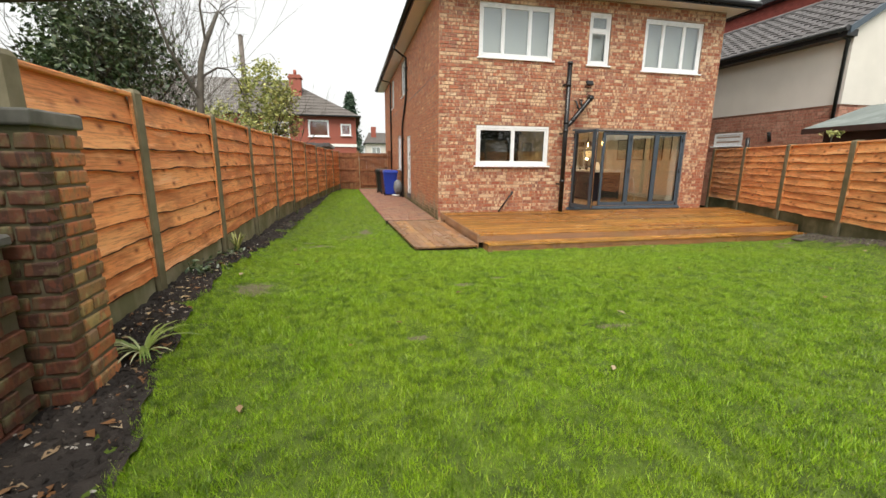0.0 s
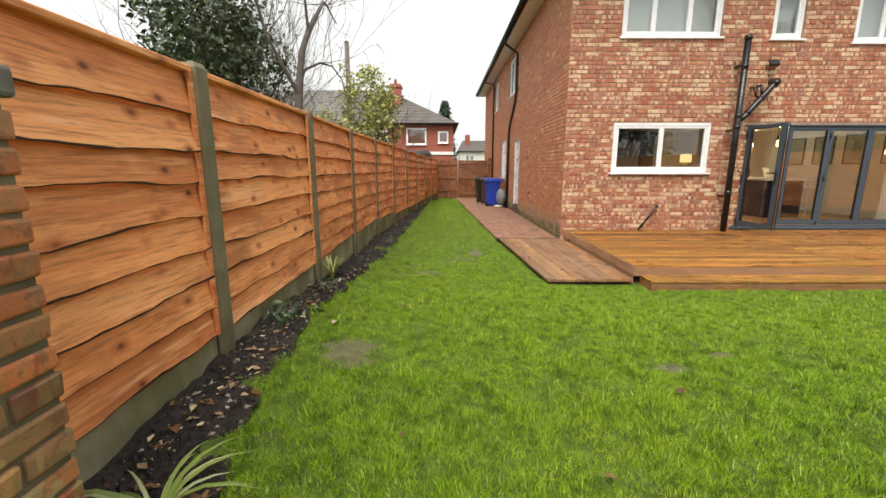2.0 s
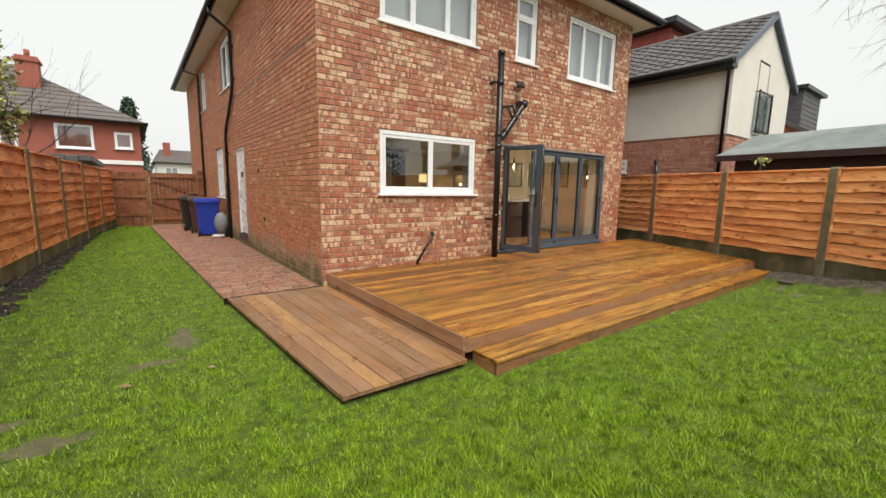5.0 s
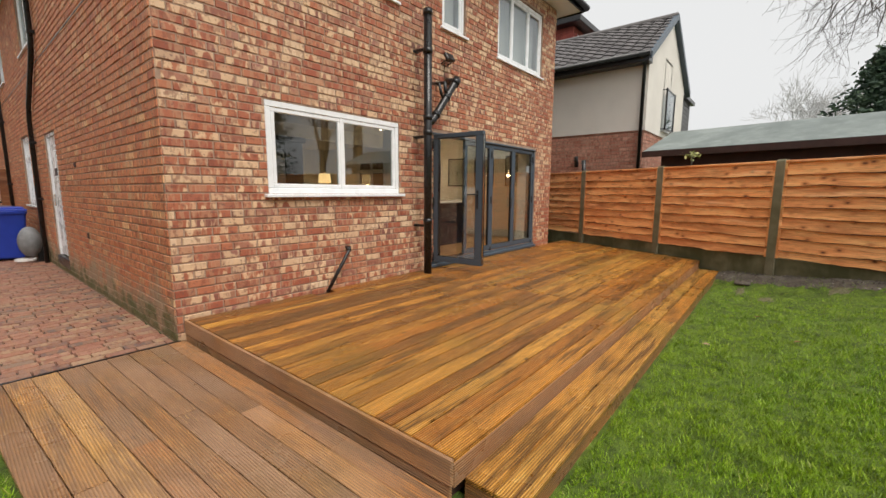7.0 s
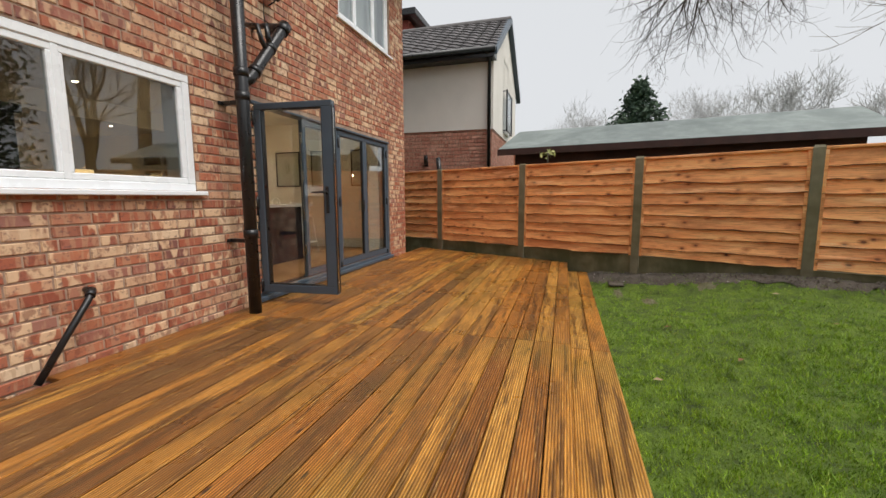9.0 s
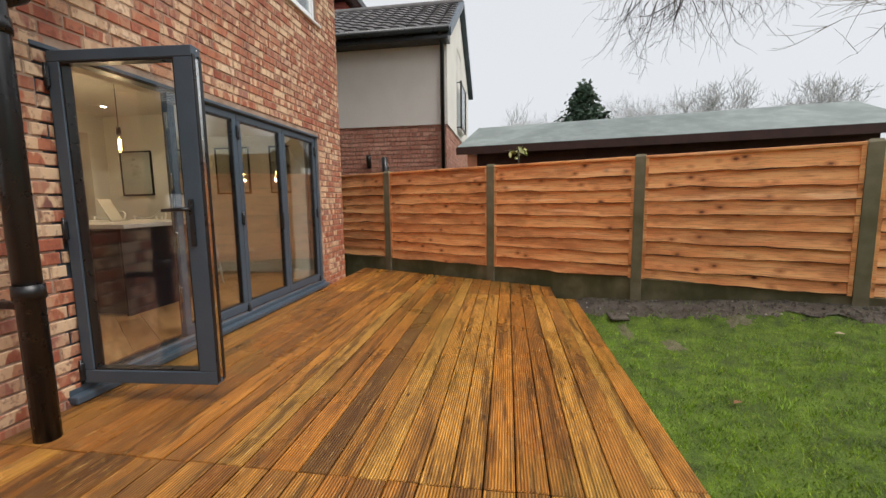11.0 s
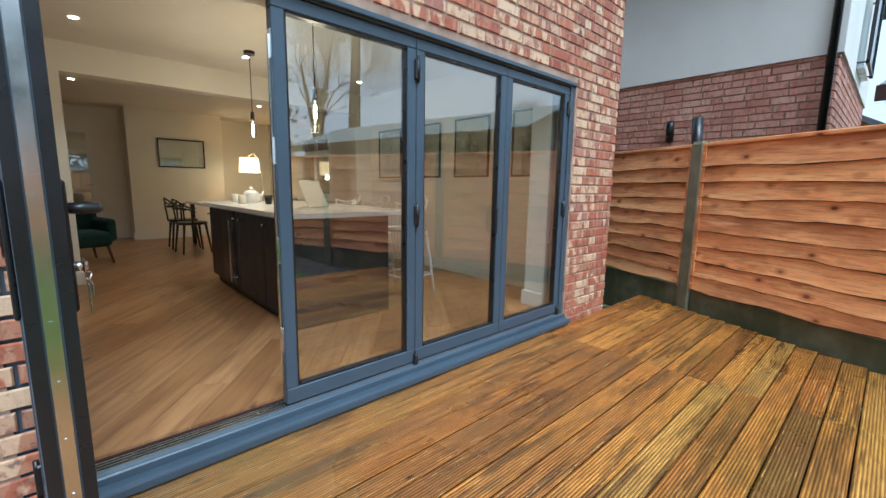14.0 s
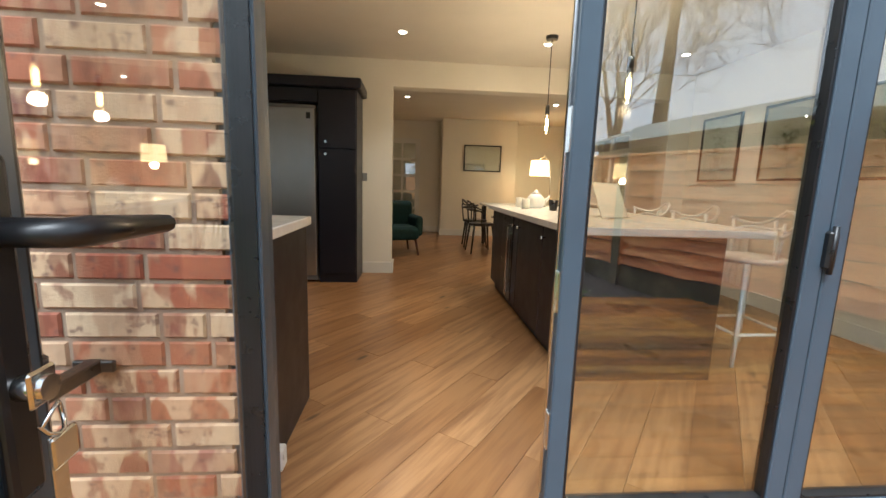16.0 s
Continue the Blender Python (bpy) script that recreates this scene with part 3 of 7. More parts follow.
PATCHES = [(1.55, 9.5, 0.18, 0.42, 1), (0.75, 8.0, 0.34, 0.16, 2), (0.55, 8.4, 0.2, 0.1, 3), (0.36, 5.15, 0.32, 0.30, 4), (2.4, 4.9, 0.15, 0.09, 5), (2.85, 5.1, 0.12, 0.06, 6), (3.3, 3.6, 0.24, 0.07, 9), (1.3, 9.0, 0.3, 0.1, 10), (1.75, 3.7, 0.12, 0.06, 11), (8.75, 6.6, 0.26, 0.12, 12), (9.1, 5.9, 0.2, 0.14, 13), (9.15, 6.9, 0.3, 0.1, 14)]
for q in PATCHES:
    patch(*q)


# ---- walls with openings ----
def wall_cells(u0, u1, z0, z1, holes):
    us = sorted({u0, u1, *[min(max(h[k], u0), u1) for h in holes for k in (0, 1)]})
    zs = sorted({z0, z1, *[min(max(h[k], z0), z1) for h in holes for k in (2, 3)]})
    for a, b in zip(us, us[1:]):
        for c, d in zip(zs, zs[1:]):
            if not any(h[0] < (a + b) / 2 < h[1] and h[2] < (c + d) / 2 < h[3] for h in holes):
                yield a, b, c, d


def wall_x(name, u0, u1, ya, yb, z0, z1, holes, material, label):
    bm = bmesh.new()
    for a, b, c, d in wall_cells(u0, u1, z0, z1, holes):
        bx(bm, a, ya, c, b, yb, d)
    return single(name, bm, material, label, "wall", "", "structure")


def wall_y(name, u0, u1, xa, xb, z0, z1, holes, material, label):
    bm = bmesh.new()
    for a, b, c, d in wall_cells(u0, u1, z0, z1, holes):
        bx(bm, xa, a, c, xb, b, d)
    return single(name, bm, material, label, "wall", "", "structure")


def courses(u0, u1, z0, z1, holes, pitch, length, rng, head=0.5):
    """Bricks of a stretcher bond, cut at the openings: (ua, ub, za, zb)."""
    out = []
    z, k = z0, 0
    while z < z1 - 0.03:
        u = u0 - (length * 0.5 if k % 2 else 0) - (length * 0.25 if k % 4 > 1 else 0)
        while u < u1:
            w = length if rng.random() > 0.34 else length * rng.choice((head, head, 0.4, 0.72))
            a, b = max(u, u0), min(u + w - 0.011, u1)
            za, zb = z, min(z + pitch - 0.012, z1)
            spans = [(a, b)]
            for h in holes:
                if h[2] < zb - 0.02 and h[3] > za + 0.02:
                    spans = [s for p, q in spans for s in ((p, min(q, h[0])), (max(p, h[1]), q)) if s[1] - s[0] > 0.025]
            out += [(p, q, za, zb) for p, q in spans if q - p > 0.025]
            u += w
        z += pitch
        k += 1
    return out


def brick_geo(w, h, d, verts, faces, uvs, place):
    base = len(verts)
    e = 0.005
    for p in ((0, 0, 0), (w, 0, 0), (w, 0, h), (0, 0, h), (e, d, e), (w - e, d, e), (w - e, d, h - e), (e, d, h - e)):
        verts.append(place(*p))
        uvs.append((p[0], p[2]))
    for f in ((4, 5, 6, 7), (0, 1, 5, 4), (1, 2, 6, 5), (2, 3, 7, 6), (3, 0, 4, 7)):
        faces.append(tuple(base + i for i in f))


def with_uv(me, uvs):
    layer = me.uv_layers.new(name="UVMap")
    flat = np.zeros(len(me.loops), dtype=np.int32)
    me.loops.foreach_get("vertex_index", flat)
    layer.data.foreach_set("uv", np.array(uvs, dtype=np.float32)[flat].ravel())


def brickwork(parent, cells, frame3, near, one, joined, rng, proud=0.008, name="brick", limit=300):
    """Bricks on a wall: those that near() picks, up to a limit, are parts; the rest is one joined part."""
    o, du, dn = frame3
    verts, faces, uvs, shared, count = [], [], [], {}, 0
    for ua, ub, za, zb in cells:
        d = proud + rng.uniform(-0.002, 0.003)
        if count < limit and near(ua, za):
            key = (round(ub - ua, 3), round(zb - za, 3))
            if key not in shared:
                v, f, u = [], [], []
                brick_geo(key[0], key[1], proud, v, f, u, lambda a, b, c: tuple(du * a + dn * b + Vector((0, 0, c))))
                me = bpy.data.meshes.new(name)
                me.from_pydata(v, [], f)
                with_uv(me, u)
                me.materials.append(one)
                shared[key] = me
            ob = new(name, shared[key])
            ob.location = o + du * ua + dn * (d - proud) + Vector((0, 0, za))
            ob.parent = parent
            count += 1
        else:
            q = o + du * ua + Vector((0, 0, za))
            brick_geo(ub - ua, zb - za, d, verts, faces, uvs, lambda a, b, c: tuple(q + du * a + dn * b + Vector((0, 0, c))))
    if verts:
        ob = raw(name + "work", verts, faces, joined, parent)
        with_uv(ob.data, uvs)
        ob["kind"] = "stuff"


KW = (4.23, 6.08, 1.36, 2.29)
BIF = (6.72, 10.04, 0.2, 2.25)
UP1, UP2, UP3 = (4.24, 6.06, 3.79, 4.95), (6.98, 7.55, 3.76, 4.93), (8.49, 10.18, 3.70, 4.90)
REAR_HOLES = [KW, BIF, UP1, UP2, UP3]
SDOOR, SWIN, SUP, SUP2 = (15.25, 16.2, 0.12, 2.3), (17.95, 19.1, 1.08, 2.45), (16.3, 17.6, 3.8, 4.98), (20.4, 21.4, 3.8, 4.98)
SIDE_HOLES = [SDOOR, SWIN, SUP, SUP2]
wall_rear = wall_x("wall_rear", WX0, WX1, WY, WY + 0.14, -0.1, EAVE, REAR_HOLES, MORTAR, "rear house wall of rustic red brick")
wall_side = wall_y("wall_side", WY + 0.14, HY1, WX0, WX0 + 0.14, -0.1, EAVE, SIDE_HOLES, MORTAR, "long side wall of rustic red brick")
wall_y("wall_far_side", WY + 0.14, HY1, WX1 - 0.14, WX1, -0.1, EAVE, [], MORTAR, "plain brick side wall by the neighbour")
wall_x("wall_front", WX0, WX1, HY1, HY1 + 0.14, -0.1, EAVE, [], MORTAR, "plain brick front wall")
wall_x("wall_rear_lining", WX0 + 0.14, WX1 - 0.14, WY + 0.14, WY + 0.3, -0.1, EAVE, REAR_HOLES, PLASTER, "cream plastered inside of the rear wall")
wall_y("wall_side_lining", WY + 0.3, HY1, WX0 + 0.14, WX0 + 0.28, -0.1, EAVE, SIDE_HOLES, PLASTER, "cream plastered inside of the side wall")
wall_y("wall_kitchen_right", WY + 0.3, 18.9, 10.46, WX1 - 0.14, 0.0, CEIL_Z, [(15.6, 16.9, 1.15, 2.35)], PLASTER, "cream plastered kitchen wall with framed prints")


# ---- roof ----
def roof():
    x0, x1, y0, y1 = WX0 - 0.42, WX1 + 0.42, WY - 0.42, HY1 + 0.5
    run = (x1 - x0) / 2
    top = EAVE + 0.1 + run * math.tan(radians(33))
    house = thing("hipped_roof", "dark slate hipped roof with black gutters and white soffit", "roof", None, "", "structure")
    bm = bmesh.new()
    e = [bm.verts.new(p) for p in ((x0, y0, EAVE + 0.1), (x1, y0, EAVE + 0.1), (x1, y1, EAVE + 0.1), (x0, y1, EAVE + 0.1))]
    r = [bm.verts.new((x0 + run, y0 + run, top)), bm.verts.new((x0 + run, y1 - run, top))]
    for f in ((e[0], e[1], r[0]), (e[1], e[2], r[1], r[0]), (e[2], e[3], r[1]), (e[3], e[0], r[0], r[1])):
        bm.faces.new(f)
    part("slates", bm, SLATE, house)
    bm = bmesh.new()
    for a, b, c, d in ((x0, y0, x1, WY), (x0, WY, WX0, y1), (WX1, WY, x1, y1)):
        bx(bm, a, b, EAVE, c, d, EAVE + 0.02)
    part("soffit", bm, SKIRT, house, "white soffit board")
    bm = bmesh.new()
    for a, b, c, d in ((x0, y0, x1, y0 + 0.025), (x0, y0 + 0.025, x0 + 0.025, y1), (x1 - 0.025, y0 + 0.025, x1, y1)):
        bx(bm, a, b, EAVE - 0.03, c, d, EAVE + 0.12)
    part("fascia", bm, BLACK, house, "black fascia board")
    for pts in (((x0 - 0.06, y0 - 0.05, EAVE + 0.07), (x1 + 0.06, y0 - 0.05, EAVE + 0.07)), ((x0 - 0.05, y0 - 0.06, EAVE + 0.075), (x0 - 0.05, y1, EAVE + 0.075)), ((x1 + 0.05, y0 - 0.06, EAVE + 0.075), (x1 + 0.05, y1, EAVE + 0.075))):
        part("gutter", tube(bmesh.new(), pts, 0.062, 10), BLACK, house, "black plastic gutter")
    bm = bmesh.new()
    rows = 14
    for k in range(1, rows):
        f = k / rows
        bx(bm, x0 + run * f, y0 + run * f - 0.01, EAVE + 0.1 + (top - EAVE - 0.1) * f, x1 - run * f, y0 + run * f, EAVE + 0.112 + (top - EAVE - 0.1) * f)
        bx(bm, x0 + run * f - 0.01, y0 + run * f, EAVE + 0.1 + (top - EAVE - 0.1) * f, x0 + run * f, y1 - run * f, EAVE + 0.112 + (top - EAVE - 0.1) * f)
    part("slate_course", bm, SLATE, house)


roof()


# ---- windows and doors of the house ----
def window(name, m, w, h, lights, label, sill=True, transom=0.0, glass=None, blind=False):
    """White casement; local x along the wall, y into it, z up from the opening's foot."""
    win = thing(name, label, "window", m, "white house windows", "structure")
    f, dpt = 0.062, 0.07
    bm = bmesh.new()
    for a in ((0, 0, w, f), (0, h - f, w, h), (0, f, f, h - f), (w - f, f, w, h - f)):
        bx(bm, a[0], 0.0, a[1], a[2], dpt, a[3], 0.006)
    part("window_frame", bm, UPVC, win)
    edges = [0.0]
    for x in lights:
        edges.append(edges[-1] + x * (w - 2 * f) / sum(lights))
    for k, (a, b) in enumerate(zip(edges, edges[1:])):
        xa, xb = f + a, f + b
        if k:
            part("mullion", box(xa - 0.022, 0.002, f, xa + 0.022, dpt - 0.004, h - f, 0.005), UPVC, win)
        s = 0.045
        zs = [(f, h - f)] if not transom else [(f, h * transom - 0.012), (h * transom + 0.012, h - f)]
        if transom:
            part("transom", box(xa, 0.003, h * transom - 0.03, xb, dpt - 0.004, h * transom + 0.03, 0.005), UPVC, win)
        for za, zb in zs:
            bm = bmesh.new()
            for q in ((xa, za, xb, za + s), (xa, zb - s, xb, zb), (xa, za + s, xa + s, zb - s), (xb - s, za + s, xb, zb - s)):
                bx(bm, q[0], 0.008, q[1], q[2], 0.06, q[3], 0.006)
            sash = part("sash", bm, UPVC, win)
            pane = part("pane", box(xa + s - 0.006, 0.03, za + s - 0.006, xb - s + 0.006, 0.036, zb - s + 0.006), glass or GLASS, sash)
            pane.visible_shadow = False
    if sill:
        part("window_sill", box(-0.05, -0.075, -0.035, w + 0.05, 0.03, 0.0, 0.006), UPVC, win)
    if blind:
        part("blind", box(f, 0.16, f, w - f, 0.165, h - f), PAPER, win, "pale drawn blind")
    return win


def on_rear(hole, inset=0.03):
    return pose(hole[0], WY + inset, hole[2])


def on_side(hole, inset=0.03):
    return pose(WX0 + inset, hole[1], hole[2], 0, 0, -90)


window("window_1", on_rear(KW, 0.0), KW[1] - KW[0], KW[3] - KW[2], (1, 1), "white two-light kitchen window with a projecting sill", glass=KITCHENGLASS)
window("window_2", on_rear(UP1), UP1[1] - UP1[0], UP1[3] - UP1[2], (1, 1.25, 1), "white three-light upstairs casement window", True, 0, DARKGLASS, True)
window("window_3", on_rear(UP2), UP2[1] - UP2[0], UP2[3] - UP2[2], (1,), "narrow white upstairs window with a top light", True, 0.66, DARKGLASS, True)
window("window_4", on_rear(UP3), UP3[1] - UP3[0], UP3[3] - UP3[2], (1, 1.25, 1), "white three-light upstairs window over the doors", True, 0, DARKGLASS, True)
window("window_5", on_side(SWIN), SWIN[1] - SWIN[0], SWIN[3] - SWIN[2], (1, 1, 1), "white ground-floor side window with top lights", True, 0.68, DARKGLASS, True)
window("window_6", on_side(SUP), SUP[1] - SUP[0], SUP[3] - SUP[2], (1, 1), "white upstairs side window", True, 0, DARKGLASS, True)
window("window_7", on_side(SUP2), SUP2[1] - SUP2[0], SUP2[3] - SUP2[2], (1, 1), "far white upstairs side window", True, 0, DARKGLASS, True)


def side_door():
    d = thing("door_1", "white closed side door over a black threshold", "door", on_side(SDOOR, 0.02), "", "structure")
    w, h = SDOOR[1] - SDOOR[0], SDOOR[3] - SDOOR[2]
    bm = bmesh.new()
    for q in ((0, 0.16, 0.06, h), (w - 0.06, 0.16, w, h), (0.06, h - 0.06, w - 0.06, h)):
        bx(bm, q[0], 0, q[1], q[2], 0.07, q[3], 0.005)
    part("door_frame", bm, UPVC, d)
    bm = box(0.06, 0.025, 0.18, w - 0.06, 0.065, h - 0.06, 0.004)
    for za, zb in ((0.35, 0.95), (1.1, 1.9)):
        for xa in (0.15, 0.5):
            bx(bm, xa, 0.018, za, xa + 0.28, 0.026, zb, 0.004)
    part("leaf", bm, UPVC, d)
    part("threshold", box(-0.02, -0.03, 0.0, w + 0.02, 0.08, 0.16, 0.008), BLACK, d, "black threshold step")
    part("door_handle", tube(box(0.11, 0.0, 1.0, 0.135, 0.02, 1.2, 0.004), [(0.12, -0.03, 1.1), (0.24, -0.03, 1.1)], 0.009), STEEL, d, "steel lever handle")
    part("letter_plate", box(0.35, 0.01, 1.5, 0.55, 0.02, 1.62, 0.004), BLACK, d)


side_door()


# ---- bifold doors ----
def leaf_parts(parent, w, h, z0, g=0.058, glass=None, f=0.058, t=0.028):
    """g: width of the upright at the free edge; t: half the leaf's thickness."""
    b, c, e = 0.078, 0.058, 0.009
    bm = bmesh.new()
    for q in ((0, 0, w, b), (0, h - c, w, h), (0, b, f, h - c), (w - g, b, w, h - c)):
        bx(bm, q[0], -t, z0 + q[1], q[2], t, z0 + q[3], 0.004)
    frame_ob = part("leaf_frame", bm, ANTHRACITE, parent)
    bm = bmesh.new()
    for q in ((f, b, w - g, b + e), (f, h - c - e, w - g, h - c), (f, b, f + e, h - c), (w - g - e, b, w - g, h - c)):
        bx(bm, q[0], 0.008 - t, z0 + q[1], q[2], t - 0.008, z0 + q[3])
    part("glazing_bead", bm, BLACK, parent, "black glazing bead")
    pane = part("pane", box(f + 0.004, -0.005, z0 + b + 0.004, w - g - 0.004, 0.005, z0 + h - c - 0.004), glass or GLASS, parent)
    pane.visible_shadow = False
    return frame_ob


def hinge(parent, x, z, y=-0.04):
    bm = box(x - 0.016, y - 0.012, z - 0.055, x + 0.016, y + 0.014, z + 0.055, 0.006)
    tube(bm, [(x, y - 0.008, z - 0.07), (x, y - 0.008, z + 0.07)], 0.008, 8)
    part("hinge", bm, BLACK, parent, "black door hinge")


def bifold():
    x0, x1, z0, z1 = BIF[0], BIF[1], DECK_Z + 0.02, BIF[3]
    d = thing("door_2", "anthracite aluminium bifold doors with the first leaf open", "door", pose(x0, WY + 0.05, 0), "", "structure")
    w = x1 - x0
    bm = bmesh.new()
    for q in ((0, z0, 0.095, z1), (w - 0.05, z0, w, z1), (0.095, z1 - 0.03, w - 0.05, z1)):
        bx(bm, q[0], -0.04, q[1], q[2], 0.05, q[3], 0.004)
    part("outer_frame", bm, ANTHRACITE, d)
    part("head_drip", box(-0.01, -0.062, z1 - 0.022, w + 0.01, -0.036, z1 + 0.006, 0.004), ANTHRACITE, d)
    part("sill", bx(box(-0.03, -0.115, z0 - 0.015, w + 0.03, 0.06, z0 + 0.035, 0.012, 2), -0.03, -0.06, z0 + 0.03, w + 0.03, 0.05, z0 + 0.07, 0.006), ANTHRACITE, d)
    bm = bmesh.new()
    for y in (-0.03, -0.012, 0.008, 0.026):
        bx(bm, 0.05, y, z0 + 0.07, w - 0.05, y + 0.006, z0 + 0.082)
    part("track", bm, STEEL, d, "bright steel threshold track")
    lw = 0.79
    lx = w - 0.05 - 4 * lw
    for k in range(1, 4):
        leaf = new("leaf")
        leaf.parent = d
        leaf.matrix_basis = pose(lx + lw * k + 0.002, 0, 0)
        leaf_parts(leaf, lw - 0.004, z1 - 0.034 - z0 - 0.085, z0 + 0.085)
    for x in (2, 4):
        for z in (0.35, 1.25, 2.05):
            hinge(d, lx + lw * x - (0.02 if x == 4 else 0), z, -0.035)
    for z in (0.62, 1.05, 1.5, 1.95):
        part("keep", box(lx + lw - 0.003, -0.02, z, lx + lw + 0.003, 0.012, z + 0.12, 0.001), STEEL, d, "steel lock keep")
    part("edge_strip", box(lx + lw - 0.009, -0.006, z0 + 0.2, lx + lw, 0.006, z1 - 0.2), STEEL, d, "steel edge strip with screws")
    part("pull", box(lx + lw * 3 - 0.10, -0.05, 1.1, lx + lw * 3 - 0.075, -0.026, 1.28, 0.006), BLACK, d, "black finger pull")
    # the open leaf swings out over the deck
    o = thing("door_3", "open glazed anthracite door leaf with keys in its lock", "door", Matrix.Translation((x0 + 0.088, WY - 0.02, 0)) @ pose(0, 0, 0, 0, 0, -85.3), "", "structure")
    lw = 0.822
    leaf_parts(o, lw, z1 - 0.034 - z0 - 0.085, z0 + 0.085, 0.105, CLEAR, 0.07, 0.036)
    part("edge_strip", box(lw - 0.001, -0.011, z0 + 0.12, lw + 0.003, 0.011, z1 - 0.1), STEEL, o, "long steel locking strip on the door edge")
    part("edge_seal", bx(box(lw - 0.001, 0.014, z0 + 0.1, lw + 0.005, 0.035, z1 - 0.08), lw - 0.001, -0.035, z0 + 0.1, lw + 0.005, -0.014, z1 - 0.08), BLACK, o, "black rubber seal")
    bm = bmesh.new()
    for k in range(16):
        z = z0 + 0.2 + k * 0.115
        tube(bm, [(lw + 0.002, 0, z), (lw + 0.0055, 0, z)], 0.0045, 8)
    part("screw", bm, STEEL, o)
    for y, s in ((-0.036, -1), (0.036, 1)):
        hx = lw - 0.068
        bm = box(hx - 0.016, y, 1.155, hx + 0.016, y + s * 0.01, 1.415, 0.006, 2)
        tube(bm, [(hx, y, 1.36), (hx, y + s * 0.05, 1.36), (hx - 0.02, y + s * 0.056, 1.36), (hx - 0.13, y + s * 0.056, 1.355)], [0.011, 0.011, 0.012, 0.009], 10)
        part("door_handle", bm, BLACK, o, "black lever handle")
    kx, kz = lw - 0.068, 1.245
    bm = tube(bmesh.new(), [(kx, 0.04, kz), (kx, 0.066, kz)], 0.010, 10)
    bx(bm, kx - 0.013, 0.058, kz - 0.013, kx + 0.013, 0.062, kz + 0.015, 0.002)
    tube(bm, [(kx + 0.012 * math.cos(a * 0.63), 0.066 + 0.004 * math.sin(a), kz - 0.025 + 0.012 * math.sin(a * 0.63)) for a in range(11)], 0.0015, 6, False)
    bx(bm, kx - 0.008, 0.063, kz - 0.1, kx + 0.007, 0.066, kz - 0.038, 0.001)
    bx(bm, kx - 0.014, 0.068, kz - 0.062, kx + 0.012, 0.071, kz - 0.036, 0.002)
    part("key", bm, STEEL, o, "bunch of steel keys hanging from the lock")
    for z in (0.42, 1.25, 2.08):
        hinge(o, 0.0, z, -0.038)


bifold()


# ---- pipes and fittings on the walls ----
def soil_pipe():
    t = thing("soil_pipe", "black plastic soil pipe with a slanting branch", "pipe")
    x, y = 6.40, WY - 0.24
    bm = tube(bmesh.new(), [(x, y, DECK_Z), (x, y, 3.74)], 0.055, 16)
    part("main_pipe", bm, BLACK, t)
    for z in (0.95, 2.15, 2.35, 3.2, 3.68):
        part("collar", tube(bmesh.new(), [(x, y, z), (x, y, z + 0.07)], 0.063, 16), BLACK, t)
    for z in (0.9, 2.12, 3.25):
        bm = box(x - 0.02, y + 0.02, z, x + 0.02, WY - 0.013, z + 0.035, 0.004)
        bx(bm, x - 0.05, WY - 0.028, z + 0.002, x + 0.05, WY - 0.012, z + 0.033, 0.004)
        part("bracket", bm, BLACK, t)
    bm = tube(bmesh.new(), [(x, y, 2.30), (x + 0.10, y, 2.36), (x + 0.17, y, 2.44), (x + 0.55, y, 2.90), (x + 0.62, y, 2.98)], 0.052, 14)
    tube(bm, [(x + 0.15, y, 2.42), (x + 0.19, y, 2.465)], 0.06, 14)
    tube(bm, [(x + 0.57, y, 2.92), (x + 0.64, y, 3.0)], 0.064, 14)
    tube(bm, [(x + 0.38, y, 2.69), (x + 0.41, y, 2.73)], 0.058, 14)
    tube(bm, [(x + 0.60, y, 2.96), (x + 0.70, WY, 3.03)], 0.05, 12)
    part("branch", bm, BLACK, t)
    bm = tube(bmesh.new(), [(x + 0.36, y, 2.66), (x + 0.27, y - 0.01, 2.74), (x + 0.24, y, 2.86), (x + 0.33, WY, 2.93)], 0.022, 10)
    tube(bm, [(x + 0.42, y, 2.72), (x + 0.36, y - 0.01, 2.80), (x + 0.36, y, 2.90), (x + 0.45, WY, 2.95)], 0.026, 10)
    part("waste_pipe", bm, BLACK, t)


soil_pipe()


def floodlight():
    t = thing("floodlight", "small black floodlight on a wall bracket", "light", pose(7.03, WY - 0.01, 3.28))
    part("bracket", tube(bmesh.new(), [(-0.07, 0, -0.03), (-0.07, -0.08, 0), (0.07, -0.08, 0), (0.07, 0, -0.03)], 0.008, 6), BLACK, t)
    bm = box(-0.09, -0.05, -0.06, 0.09, 0.0, 0.06, 0.01)
    bmesh.ops.rotate(bm, verts=bm.verts, cent=(0, 0, 0), matrix=Matrix.Rotation(radians(-30), 3, "X"))
    bmesh.ops.translate(bm, verts=bm.verts, vec=(0, -0.07, 0.04))
    part("housing", bm, BLACK, t)
    part("cable", tube(bmesh.new(), [(0.0, 0, 0.0), (-0.01, 0.0, -0.15), (0.02, 0.0, -0.36)], 0.004, 6), BLACK, t)


floodlight()

bm = tube(bmesh.new(), [(5.17, WY - 0.01, 0.72), (5.16, WY - 0.07, 0.72), (5.13, WY - 0.10, 0.68), (4.80, WY - 0.13, DECK_Z + 0.005)], 0.02, 10)
tube(bm, [(5.17, WY - 0.06, 0.72), (5.135, WY - 0.10, 0.69)], 0.028, 10)
single("waste_pipe", bm, BLACK, "slanting black waste pipe into a deck cut-out", "pipe")


